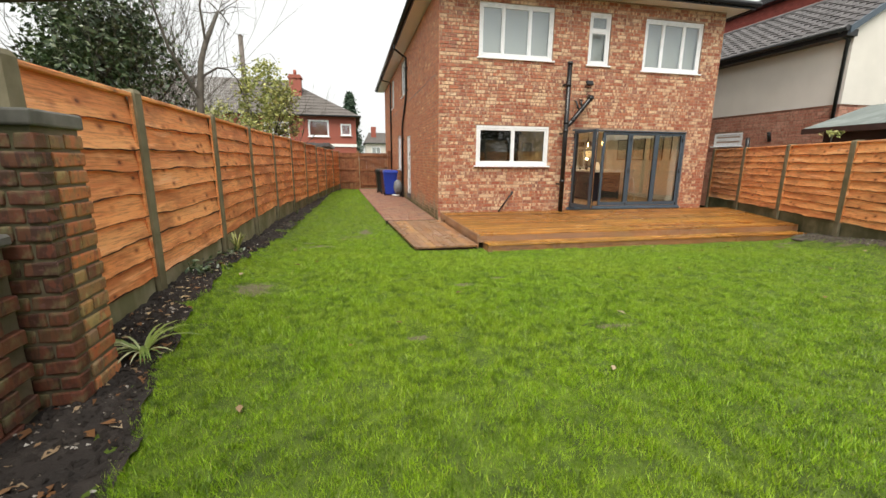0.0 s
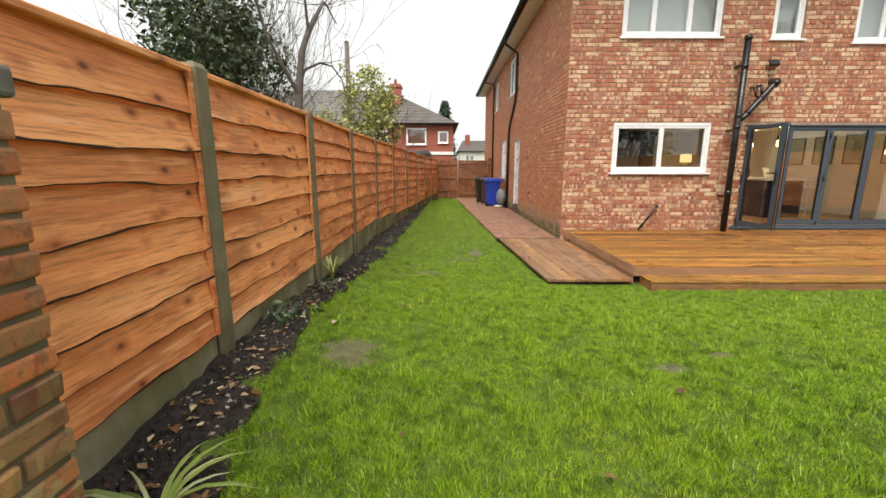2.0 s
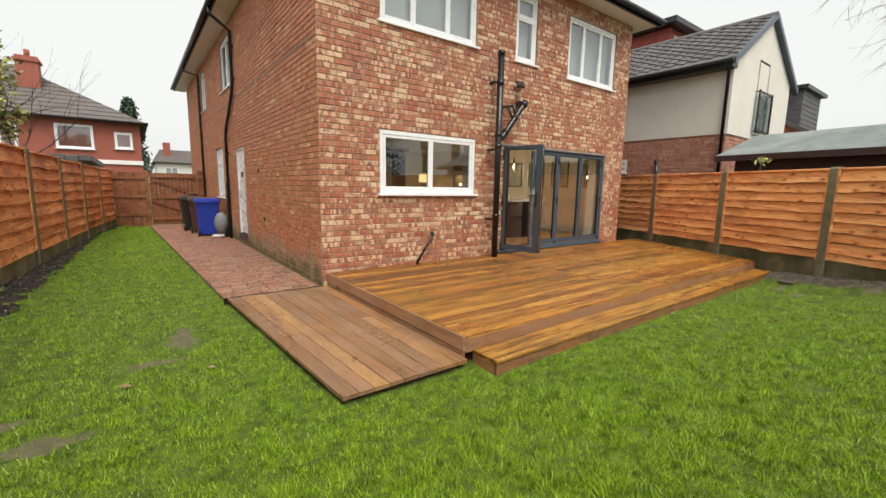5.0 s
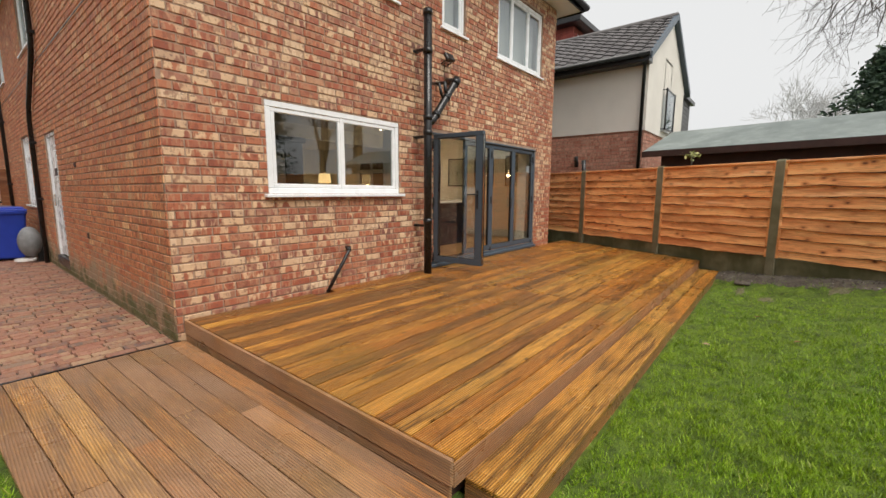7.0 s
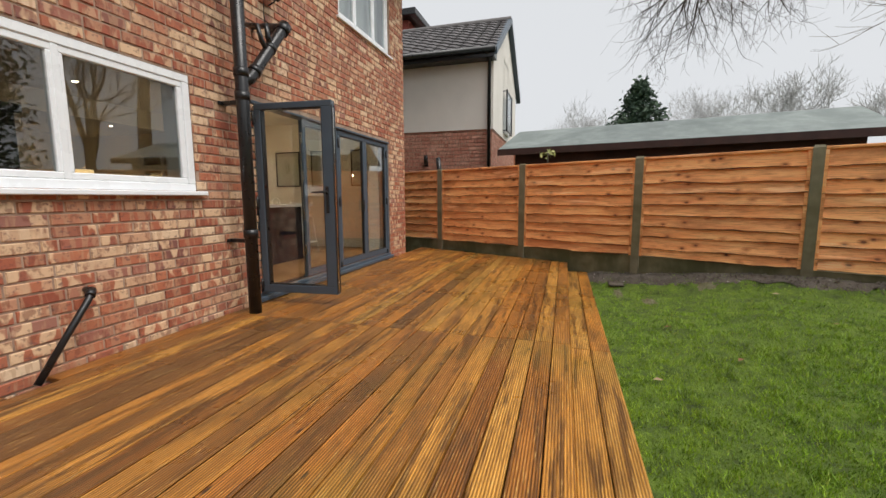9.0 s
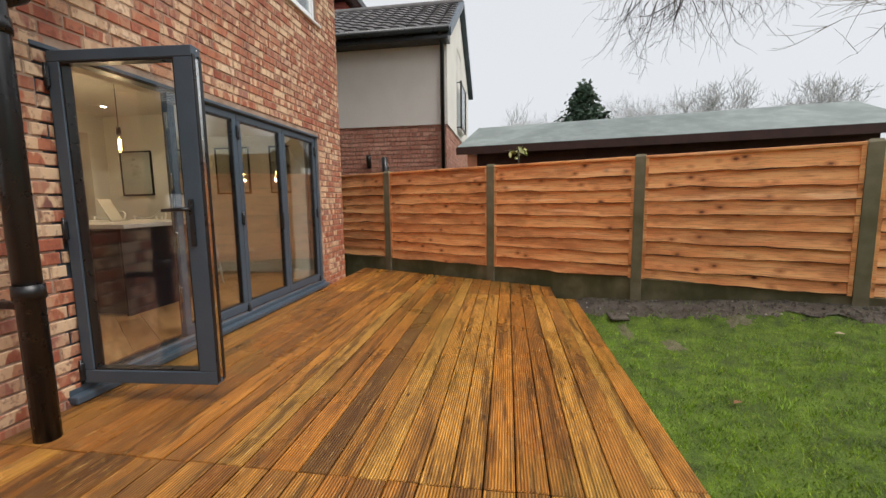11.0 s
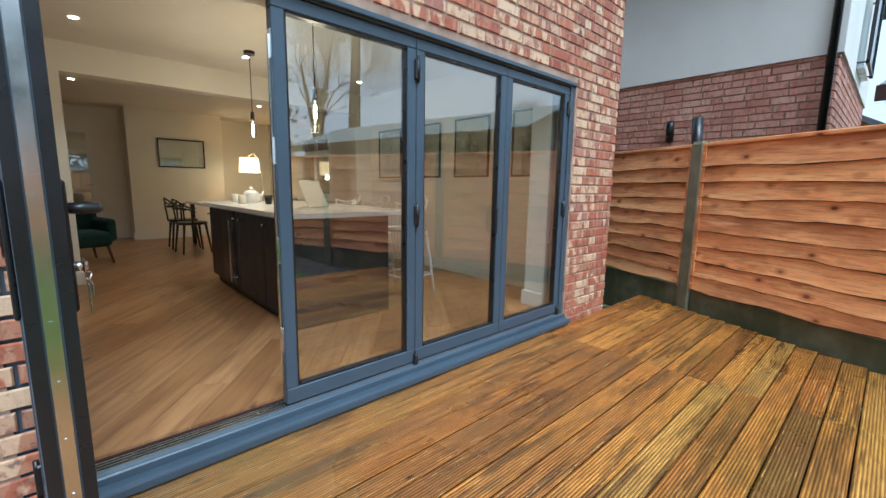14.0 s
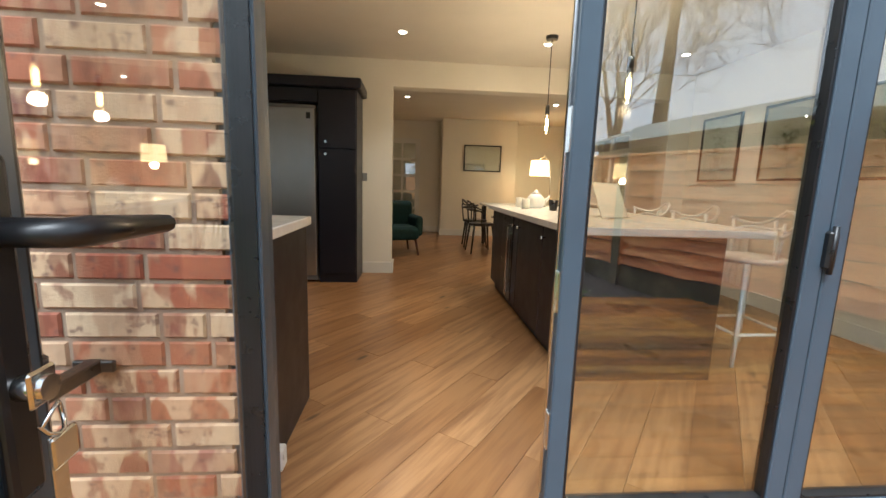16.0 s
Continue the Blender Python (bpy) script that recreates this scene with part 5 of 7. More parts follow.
    part("wall_vent", tube(bmesh.new(), [(x0 - 0.02, 11.0, 2.1), (x0 - 0.12, 10.98, 2.35)], 0.05, 10), BLACK, n, "black flue pipe")
    # taller main house behind, hung with red tiles
    h = thing("tile_hung_house", "red tile-hung dormer house behind the extension", "house")
    part("dormer_wall", box(17.4, 13.0, 3, 20.8, 22, 7.4), REDTILE, h)
    bm = bmesh.new()
    for k in range(26):
        z = 4.6 + k * 0.11
        bx(bm, 17.385, 12.985, z, 20.81, 13.0, z + 0.03)
        bx(bm, 17.385, 13.0, z, 17.4, 22, z + 0.03)
    part("tile_course", bm, REDTILE, h)
    part("flat_roof", box(17.0, 12.6, 7.4, 21.2, 22.4, 7.62, 0.02), BLACK, h, "black flat roof edge")
    w3 = window("dormer_window", pose(17.75, 12.98, 6.1), 1.15, 1.1, (1, 1), "white dormer window", True, 0, DARKGLASS, True)
    w3.parent = h
    for key in ("category", "group", "kind"):
        if key in w3:
            del w3[key]
    o = thing("far_gable_house", "distant house with a slate-clad dormer and orange gable", "house")
    bm = bmesh.new()
    prof = ((8.6, 0), (8.6, 3.05), (12.4, 5.2), (16.2, 3.05), (16.2, 0))
    a = [bm.verts.new((26.4, y, z)) for y, z in prof]
    b = [bm.verts.new((32, y, z)) for y, z in prof]
    bm.faces.new(a)
    bm.faces.new(b[::-1])
    for k in range(5):
        bm.faces.new((a[k], b[k], b[(k + 1) % 5], a[(k + 1) % 5]))
    bmesh.ops.recalc_face_normals(bm, faces=bm.faces)
    part("orange_wall", bm, ORANGE, o)
    for s in (-1, 1):
        bm = bmesh.new()
        q = [(x, 12.4 + s * w, z) for x in (26.1, 32.3) for w, z in ((0, 5.2), (4.1, 2.88), (4.1, 3.06), (0, 5.4))]
        v = [bm.verts.new(p) for p in q]
        for f in ((0, 1, 2, 3), (7, 6, 5, 4), (0, 4, 5, 1), (1, 5, 6, 2), (2, 6, 7, 3), (3, 7, 4, 0)):
            bm.faces.new([v[i] for i in f])
        bmesh.ops.recalc_face_normals(bm, faces=bm.faces)
        part("roof_slope", bm, ROOF, o)
    dormer = part("dormer", box(26.5, 11.05, 4.2, 29.5, 13.8, 6.28), SLATE, o)
    for k in range(9):
        part("cladding_strip", box(26.485, 11.035, 4.3 + k * 0.22, 29.5, 13.8, 4.32 + k * 0.22), SLATE, dormer)
    part("dormer_roof", box(26.25, 10.85, 6.28, 29.8, 14.0, 6.45), BLACK, o)


neighbour()


def shed():
    s = thing("shed", "long brown timber shed with a green felt roof", "shed")
    a, b = Vector((11.85, 8.78, 0)), Vector((10.85, 3.3, 0))
    d = (b - a).normalized()
    nrm = Vector((-d.y, d.x, 0))
    if nrm.x < 0:
        nrm = -nrm
    depth, ze, zr = 2.7, 2.28, 2.78

    def P(u, v, z):
        return a + d * u + nrm * v + Vector((0, 0, z))
    L = (b - a).length
    bm = bmesh.new()
    lo = [bm.verts.new(P(u, v, 0)) for u, v in ((0.12, 0.15), (L - 0.12, 0.15), (L - 0.12, depth - 0.15), (0.12, depth - 0.15))]
    hi = [bm.verts.new(P(u, v, z)) for u, v, z in ((0.12, 0.15, ze), (L - 0.12, 0.15, ze), (L - 0.12, depth - 0.15, ze), (0.12, depth - 0.15, ze))]
    r0, r1 = bm.verts.new(P(0.12, depth / 2, zr - 0.05)), bm.verts.new(P(L - 0.12, depth / 2, zr - 0.05))
    bm.faces.new((lo[0], lo[1], hi[1], hi[0]))
    bm.faces.new((lo[2], lo[3], hi[3], hi[2]))
    bm.faces.new((lo[1], lo[2], hi[2], r1, hi[1]))
    bm.faces.new((lo[3], lo[0], hi[0], r0, hi[3]))
    part("shed_wall", bm, SHEDWOOD, s)
    for va, vb in ((-0.12, depth / 2), (depth + 0.12, depth / 2)):
        bm = bmesh.new()
        za = ze - 0.04
        q = [bm.verts.new(P(u, v, z)) for u, v, z in ((-0.15, va, za), (L + 0.15, va, za), (L + 0.15, vb, zr), (-0.15, vb, zr), (-0.15, va, za + 0.03), (L + 0.15, va, za + 0.03), (L + 0.15, vb, zr + 0.03), (-0.15, vb, zr + 0.03))]
        for f in ((3, 2, 1, 0), (4, 5, 6, 7), (0, 1, 5, 4), (1, 2, 6, 5), (2, 3, 7, 6), (3, 0, 4, 7)):
            bm.faces.new([q[i] for i in f])
        part("felt_roof", bm, FELT, s)
    bm = bmesh.new()
    q = [bm.verts.new(P(u, v, z)) for u in (-0.16, L + 0.16) for v, z in ((-0.15, ze - 0.14), (-0.125, ze - 0.14), (-0.125, ze - 0.02), (-0.15, ze - 0.02))]
    for f in ((0, 1, 2, 3), (7, 6, 5, 4), (0, 4, 5, 1), (1, 5, 6, 2), (2, 6, 7, 3), (3, 7, 4, 0)):
        bm.faces.new([q[i] for i in f])
    part("fascia", bm, SHEDWOOD, s)


shed()


# ---- far houses at the end of the passage ----
def far_house(x0, x1, y0, y1, ze, zr, wall, roofm, label):
    h = thing("far_house", label, "house", None, "distant houses")
    part("wall", box(x0, y0, 0, x1, y1, ze), wall, h)
    bm = bmesh.new()
    o = 0.35
    run = (y1 - y0) / 2 + o
    e = [bm.verts.new(p) for p in ((x0 - o, y0 - o, ze), (x1 + o, y0 - o, ze), (x1 + o, y1 + o, ze), (x0 - o, y1 + o, ze))]
    r = [bm.verts.new((x0 - o + run * 0.2, (y0 + y1) / 2, zr)), bm.verts.new((x1 + o - run, (y0 + y1) / 2, zr))]
    for f in ((e[0], e[1], r[1], r[0]), (e[1], e[2], r[1]), (e[2], e[3], r[0], r[1]), (e[3], e[0], r[0])):
        bm.faces.new(f)
    part("roof", bm, roofm, h)
    bm = bmesh.new()
    for k in range(1, 12):
        f = k / 12
        bx(bm, x0 - o + run * 0.2 * f, y0 - o + run * f - 0.02, ze + (zr - ze) * f, x1 + o - run * f, y0 - o + run * f, ze + (zr - ze) * f + 0.03)
    part("tile_course", bm, roofm, h)
    part("gutter", tube(bmesh.new(), [(x0 - o, y0 - o - 0.04, ze), (x1 + o, y0 - o - 0.04, ze)], 0.06, 8), BLACK, h)
    return h


def far_window(h, x, y, z, w, ht, lights):
    win = window("window", pose(x, y, z), w, ht, lights, "white window", True, 0.0, DARKGLASS, True)
    win.parent = h
    for key in ("category", "group", "kind"):
        if key in win:
            del win[key]


fh = far_house(-13, 1.75, 31, 41, 4.3, 7.3, FAR_BRICK, FARTILE, "red brick house with hipped tiled roof and white windows")
far_window(fh, -1.4, 30.96, 2.95, 1.35, 1.1, (1,))
far_window(fh, 0.72, 30.96, 3.05, 0.7, 0.78, (1,))
far_window(fh, -4.2, 30.96, 2.7, 1.6, 1.2, (1, 1, 1))
part("band", box(-2.2, 30.93, 2.3, 1.78, 30.99, 2.5), WHITE, fh, "white band course")
bm = bx(box(-2.75, 33.4, 4.3, -1.95, 34.2, 7.3, 0.01), -2.82, 33.33, 7.05, -1.88, 34.27, 7.17)
tube(bm, [(-2.35, 33.8, 7.3), (-2.35, 33.8, 7.65)], 0.11, 8)
part("chimney", bm, FAR_BRICK, fh, "red brick chimney")
f2 = far_house(3.6, 12, 62, 70, 3.7, 5.4, RENDER, FARTILE, "pale distant terraced house with slate roof")
far_window(f2, 4.3, 61.96, 1.9, 1.3, 1.3, (1, 1))
part("chimney", box(4.4, 64, 4.0, 5.1, 64.7, 6.1, 0.02), FAR_BRICK, f2)
gar = thing("garage", "low garage with a dark corrugated roof over the fence", "garage")
part("garage_wall", box(-3.2, 20.6, 0, 0.1, 26.0, 2.0), RENDER, gar)
bm = bmesh.new()
for k in range(14):
    bx(bm, -3.5 + k * 0.28, 20.3, 2.0 + 0.02 * (k % 2), -3.23 + k * 0.28, 26.2, 2.16 + 0.02 * (k % 2), 0.01)
part("garage_roof", bm, SLATE, gar)


# ---- kitchen and dining room ----
def room():
    single("floor", box(WX0 + 0.28, WY + 0.1, FLOOR_Z - 0.06, WX1 - 0.15, 18.9, FLOOR_Z - 0.012), SHEDWOOD, "dark underlay beneath the plank floor", "floor", "", "structure")
    single("ceiling", box(WX0 + 0.28, WY + 0.1, CEIL_Z, WX1 - 0.15, 18.9, CEIL_Z + 0.1), CEIL, "plain pale ceiling with downlights", "ceiling", "", "structure")
    wall_x("wall_dining_opening", WX0 + 0.28, 10.46, 14.3, 14.5, FLOOR_Z, CEIL_Z, [(6.97, 10.2, FLOOR_Z - 0.1, 2.46)], PLASTER, "cream wall with a wide opening to the dining room")
    wall_x("wall_dining_back", WX0 + 0.28, 10.46, 18.6, 18.8, FLOOR_Z, CEIL_Z, [], PLASTER, "cream back wall of the dining room")
    single("chimney_breast", box(7.8, 18.1, FLOOR_Z, 9.35, 18.6, CEIL_Z, 0.004), PLASTER, "cream plastered chimney breast", "wall", "", "structure")
    wall_y("wall_dining_left", 14.5, 18.6, 4.9, 5.05, FLOOR_Z, CEIL_Z, [], PLASTER, "cream side wall of the dining room")
    single("wall_nib", box(9.96, WY + 0.16, FLOOR_Z, 10.46, WY + 0.36, CEIL_Z, 0.004), PLASTER, "pale plastered nib beside the bifold doors", "wall", "", "structure")
    h = FLOOR_Z + 0.13
    for a in ((10.44, WY + 0.37, 10.458, 14.3), (6.56, 14.282, 6.97, 14.3), (6.972, 14.282, 6.99, 14.52), (5.05, 18.58, 7.8, 18.6), (7.78, 18.08, 9.37, 18.1), (9.35, 18.58, 10.46, 18.6), (9.94, WY + 0.362, 10.46, WY + 0.38), (9.94, WY + 0.16, 9.958, WY + 0.362)):
        single("baseboard", box(a[0], a[1], FLOOR_Z, a[2], a[3], h, 0.003), SKIRT, "white painted skirting board", "baseboard", "skirting boards", "structure")


room()


def downlights():
    t = [(7.09, 13.45), (8.45, 13.55), (9.85, 13.6), (7.1, 11.9), (8.45, 11.9), (5.6, 12.2), (7.1, 16.2), (9.5, 16.3)]
    for k, (x, y) in enumerate(t):
        d = thing("downlight", "lit recessed ceiling downlight", "light", pose(x, y, CEIL_Z), "ceiling downlights")
        part("trim_ring", tube(bmesh.new(), [(0, 0, -0.006), (0, 0, 0.004)], 0.045, 20), WHITE, d)
        part("lens", tube(bmesh.new(), [(0, 0, -0.009), (0, 0, -0.0055)], 0.03, 16), SPOT, d)
        if k in (0, 1, 2, 4, 5, 6, 7):
            l = new("downlight_lamp", bpy.data.lights.new("downlight_lamp", "SPOT"))
            l.data.energy, l.data.color, l.data.shadow_soft_size = 15, (1.0, 0.89, 0.72), 0.05
            l.data.spot_size, l.data.spot_blend = radians(112), 0.8
            l.location = (x, y, CEIL_Z - 0.03)


downlights()


def pendant(x, y, z):
    p = thing("pendant_light", "lit filament bulb hanging on a cable", "light", pose(x, y, z), "pendant lights over the island")
    part("cable", tube(bmesh.new(), [(0, 0, 0.16), (0, 0, CEIL_Z - z)], 0.004, 6), BLACK, p)
    part("ceiling_rose", tube(bmesh.new(), [(0, 0, CEIL_Z - z - 0.03), (0, 0, CEIL_Z - z)], [0.05, 0.055], 16), BLACK, p)
    part("holder", tube(bmesh.new(), [(0, 0, 0.09), (0, 0, 0.17)], [0.02, 0.018], 12), BLACK, p, "dark metal lamp holder")
    part("bulb", tube(bmesh.new(), [(0, 0, -0.085), (0, 0, -0.075), (0, 0, -0.03), (0, 0, 0.03), (0, 0, 0.09)], [0.008, 0.022, 0.034, 0.026, 0.015], 14), GLASS, p).visible_shadow = False
    part("filament", tube(bmesh.new(), [(0, 0, -0.05), (0, 0, 0.05)], 0.012, 8), BULB, p, "glowing filament")
    l = new("pendant_lamp", bpy.data.lights.new("pendant_lamp", "POINT"))
    l.data.energy, l.data.color, l.data.shadow_soft_size = 5, (1.0, 0.70, 0.40), 0.04
    l.location = (x, y, z - 0.13)


for y in (11.9, 12.65, 13.35):
    pendant(8.42, y, 1.98)


def knob(bm, x, y, z):
    tube(bm, [(x, y, z), (x, y - 0.015, z), (x, y - 0.03, z)], [0.006, 0.006, 0.014], 10)


def island():
    t = thing("kitchen_island", "navy kitchen island with wine cooler", "island", pose(8.03, 11.58, FLOOR_Z))
    w, d, h = 0.85, 2.1, 0.815
    part("carcass", box(0.02, 0.02, 0.08, w, d, h, 0.002), NAVY, t)
    part("end_panel", box(0.0, 0.0, 0.0, w + 0.005, 0.02, h, 0.002), NAVY, t)
    part("plinth", box(0.06, 0.02, 0.0, w - 0.02, d, 0.08), NAVY, t)
    y = 0.02
    for k, dw in enumerate((0.45, 0.6, 0.15, 0.4, 0.45)):
        if k == 3:
            part("wine_cooler", bx(box(-0.004, y + 0.005, 0.1, 0.02, y + dw - 0.005, h - 0.01, 0.003), -0.008, y + 0.05, 0.2, -0.004, y + dw - 0.05, h - 0.08), BLACK, t, "black glass wine cooler door")
            part("door_handle", bx(bx(box(-0.045, y + 0.02, 0.15, -0.03, y + 0.05, h - 0.1, 0.004), -0.03, y + 0.025, 0.18, -0.004, y + 0.045, 0.2), -0.03, y + 0.025, h - 0.15, -0.004, y + 0.045, h - 0.13), STEEL, t, "long steel bar handle")
        else:
            part("cabinet_door", box(0.0, y + 0.003, 0.1, 0.02, y + dw - 0.003, h - 0.012, 0.003), NAVY, t)
            bm = bmesh.new()
            tube(bm, [(0, y + dw - 0.05, 0.74), (-0.015, y + dw - 0.05, 0.74), (-0.03, y + dw - 0.05, 0.74)], [0.005, 0.006, 0.014], 10)
            part("knob", bm, STEEL, t, "small steel knob")
        y += dw
    single("worktop", box(7.99, 11.5, FLOOR_Z + 0.816, 9.08, 13.74, FLOOR_Z + 0.856, 0.004), QUARTZ, "white quartz island worktop with overhang", "worktop")
    z = FLOOR_Z + 0.856
    b = thing("recipe_book_stand", "open book leaning on a small stand", "book", pose(8.55, 12.15, z, 0, 0, 25))
    bm = box(-0.13, 0, 0, 0.13, 0.012, 0.26, 0.002)
    bmesh.ops.rotate(bm, verts=bm.verts, cent=(0, 0, 0), matrix=Matrix.Rotation(radians(-25), 3, "X"))
    part("book", bm, PAPER, b)
    part("stand", box(-0.1, -0.05, 0, 0.1, 0.12, 0.012, 0.002), STEEL, b)
    g = thing("bottle", "dark bottle on the island", "bottle", pose(8.5, 12.75, z))
    part("body", tube(bmesh.new(), [(0, 0, 0), (0, 0, 0.16), (0, 0, 0.2), (0, 0, 0.27)], [0.036, 0.036, 0.013, 0.012], 14), SHEDWOOD, g)
    v = thing("cup", "dark glass cup on the island", "cup", pose(8.4, 12.95, z))
    part("body", tube(bmesh.new(), [(0, 0, 0), (0, 0, 0.09)], [0.03, 0.042], 14), BLACK, v)
    pot = thing("teapot", "white teapot on the island worktop", "teapot", pose(8.35, 13.3, z))
    part("body", tube(bmesh.new(), [(0, 0, 0), (0, 0, 0.04), (0, 0, 0.09), (0, 0, 0.13)], [0.06, 0.085, 0.08, 0.05], 16), WHITE, pot)
    part("lid", tube(bmesh.new(), [(0, 0, 0.13), (0, 0, 0.15), (0, 0, 0.17)], [0.05, 0.02, 0.012], 12), WHITE, pot)
    part("spout", tube(bmesh.new(), [(0.07, 0, 0.05), (0.11, 0, 0.08), (0.13, 0, 0.12)], [0.02, 0.014, 0.01], 8), WHITE, pot)
    for x, y in ((8.2, 13.1), (8.25, 13.5), (8.5, 13.55)):
        c = thing("glass_jar", "small clear jar on the worktop", "jar", pose(x, y, z), "worktop jars")
        part("body", tube(bmesh.new(), [(0, 0, 0), (0, 0, 0.09)], 0.035, 12), PAPER, c)


island()


def bar_stool():
    s = thing("bar_stool", "white moulded bar stool with a looped back", "stool", pose(9.35, 11.95, FLOOR_Z, 0, 0, 90), "stools at the island")
    seat = tube(bmesh.new(), [(0, 0, 0.62), (0, 0, 0.64), (0, 0, 0.66)], [0.17, 0.2, 0.19], 20)
    part("seat", seat, WHITE, s)
    for x, y in ((-0.16, -0.15), (0.16, -0.15), (-0.16, 0.15), (0.16, 0.15)):
        part("leg", tube(bmesh.new(), [(x * 0.9, y * 0.9, 0.63), (x * 1.3, y * 1.3, 0)], [0.018, 0.012], 8), WHITE, s)
    for k, z in enumerate((0.86, 0.93)):
        pts = [(0.2 * math.cos(a), -0.2 * math.sin(a) * (1 if k == 0 else 1.05), z - 0.07 * abs(math.cos(a)) + 0.03 * math.sin(3 * a + k * 2)) for a in [math.pi * i / 14 for i in range(15)]]
        part("back_loop", tube(bmesh.new(), pts, 0.011, 8), WHITE, s)
    for x, y, dx in ((-0.17, -0.02, 0), (0.17, -0.02, 0), (0.0, -0.17, 0.05)):
        part("back_spindle", tube(bmesh.new(), [(x, y, 0.64), (x * 1.15 + dx, y * 1.15, 0.88)], 0.012, 8), WHITE, s)
    for a, b in (((-0.19, -0.18), (0.19, -0.18)), ((-0.19, 0.18), (0.19, 0.18)), ((-0.19, -0.18), (-0.19, 0.18)), ((0.19, -0.18), (0.19, 0.18))):
        part("foot_rail", tube(bmesh.new(), [(a[0], a[1], 0.2), (b[0], b[1], 0.2)], 0.011, 8), WHITE, s)
    return s


st = bar_stool()
for y in (12.6, 13.2):
    copy_thing(st, pose(9.35, y, FLOOR_Z, 0, 0, 90))


def tall_units():
    t = thing("tall_cabinet", "black tall cabinet unit with cornice round the fridge", "cabinet", pose(5.3, 13.78, FLOOR_Z))
    w, d, h = 1.34, 0.5, 2.04
    part("carcass", bx(bx(bx(bmesh.new(), 0.96, 0.02, 0.0, w, d, h - 0.1), 0.0, 0.02, 1.8, 0.96, d, h - 0.1), -0.02, 0.02, 0, 0.0, d, h - 0.1), NAVY, t)
    part("cabinet_door", box(0.97, 0.0, 0.1, w - 0.01, 0.02, 1.36, 0.003), NAVY, t)
    part("cabinet_door", box(0.97, 0.0, 1.37, w - 0.01, 0.02, h - 0.11, 0.003), NAVY, t)
    part("cabinet_door", box(0.01, 0.0, 1.81, 0.96, 0.02, h - 0.11, 0.003), NAVY, t)
    bm = bmesh.new()
    knob(bm, 1.04, 0, 1.43)
    knob(bm, 1.04, 0, 1.31)
    knob(bm, 0.25, 0, 1.87)
    part("knob", bm, STEEL, t, "small steel knobs")
    part("cornice", box(-0.03, -0.05, h - 0.1, w + 0.05, d, h, 0.02, 2), NAVY, t)
    f = thing("fridge", "brushed steel upright fridge in the cabinets", "fridge", pose(5.5, 13.75, FLOOR_Z))
    part("body", box(0, 0.06, 0.02, 0.74, 0.52, 1.78), GREYSACK, f)
    part("fridge_door", box(0, 0, 0.08, 0.74, 0.06, 1.74, 0.008, 2), BRUSHED, f)
    part("door_handle", tube(bmesh.new(), [(0.05, 0, 0.6), (0.05, -0.05, 0.62), (0.05, -0.05, 1.2), (0.05, 0, 1.22)], 0.012, 8), STEEL, f)
    part("badge", box(0.66, -0.004, 1.64, 0.70, 0.002, 1.70), BLACK, f)


tall_units()


def base_units():
    for k in range(4):
        x = 4.3 + k * 0.6
        c = thing("base_cabinet", "navy base cabinet under the kitchen window", "cabinet", pose(x, WY + 0.31, FLOOR_Z), "base cabinets")
        part("carcass", box(0, 0, 0.1, 0.598, 0.5, 0.84), NAVY, c)
        part("plinth", box(0, 0, 0, 0.598, 0.44, 0.1), NAVY, c)
        part("cabinet_door", box(0.003, 0.5, 0.11, 0.595, 0.52, 0.835, 0.003), NAVY, c)
        part("knob", tube(bmesh.new(), [(0.53, 0.52, 0.75), (0.53, 0.55, 0.75)], [0.006, 0.014], 10), STEEL, c)
    single("worktop", box(3.62, WY + 0.302, FLOOR_Z + 0.842, 6.74, WY + 0.86, FLOOR_Z + 0.882, 0.004), QUARTZ, "white quartz worktop under the kitchen window", "worktop")
    e = thing("end_panel_cabinet", "dark end panel of the base units", "panel", pose(6.7, WY + 0.31, FLOOR_Z))
    part("panel", box(0, 0, 0, 0.02, 0.53, 0.842), NAVY, e)


base_units()


def picture(m, w, h, wood, art, label, group):
    """A framed print; local x along the wall, z up, front at -y."""
    p = thing("framed_print", label, "picture", m, group)
    f = 0.022
    bm = bmesh.new()
    for q in ((0, 0, w, f), (0, h - f, w, h), (0, f, f, h - f), (w - f, f, w, h - f)):
        bx(bm, q[0], -0.025, q[1], q[2], 0, q[3], 0.003)
    part("frame", bm, wood, p)
    part("print_sheet", box(f, -0.012, f, w - f, -0.006, h - f), PAPER, p)
    bm = bmesh.new()
    rng = random.Random(int(w * 1000) + art)
    for k in range(26 if art else 9):
        cx, cz = w / 2 + rng.gauss(0, w * 0.09), h * 0.52 + rng.gauss(0, h * 0.14)
        a = rng.uniform(0, math.pi)
        l, s = rng.uniform(0.02, 0.05), rng.uniform(0.006, 0.014)
        q = [bm.verts.new((cx + l * math.cos(a + t) * (1 if abs(math.cos(t)) > 0.5 else s / l), -0.0135, cz + l * math.sin(a + t) * (1 if abs(math.cos(t)) > 0.5 else s / l))) for t in (0, 1.57, 3.14, 4.71)]
        bm.faces.new(q[::-1])
    if art:
        part("plant_drawing", bm, LEAFPRINT, p, "green plant drawing")
    else:
        bm.free()
    part("pane", box(f, -0.02, f, w - f, -0.018, h - f), GLASS, p).visible_shadow = False


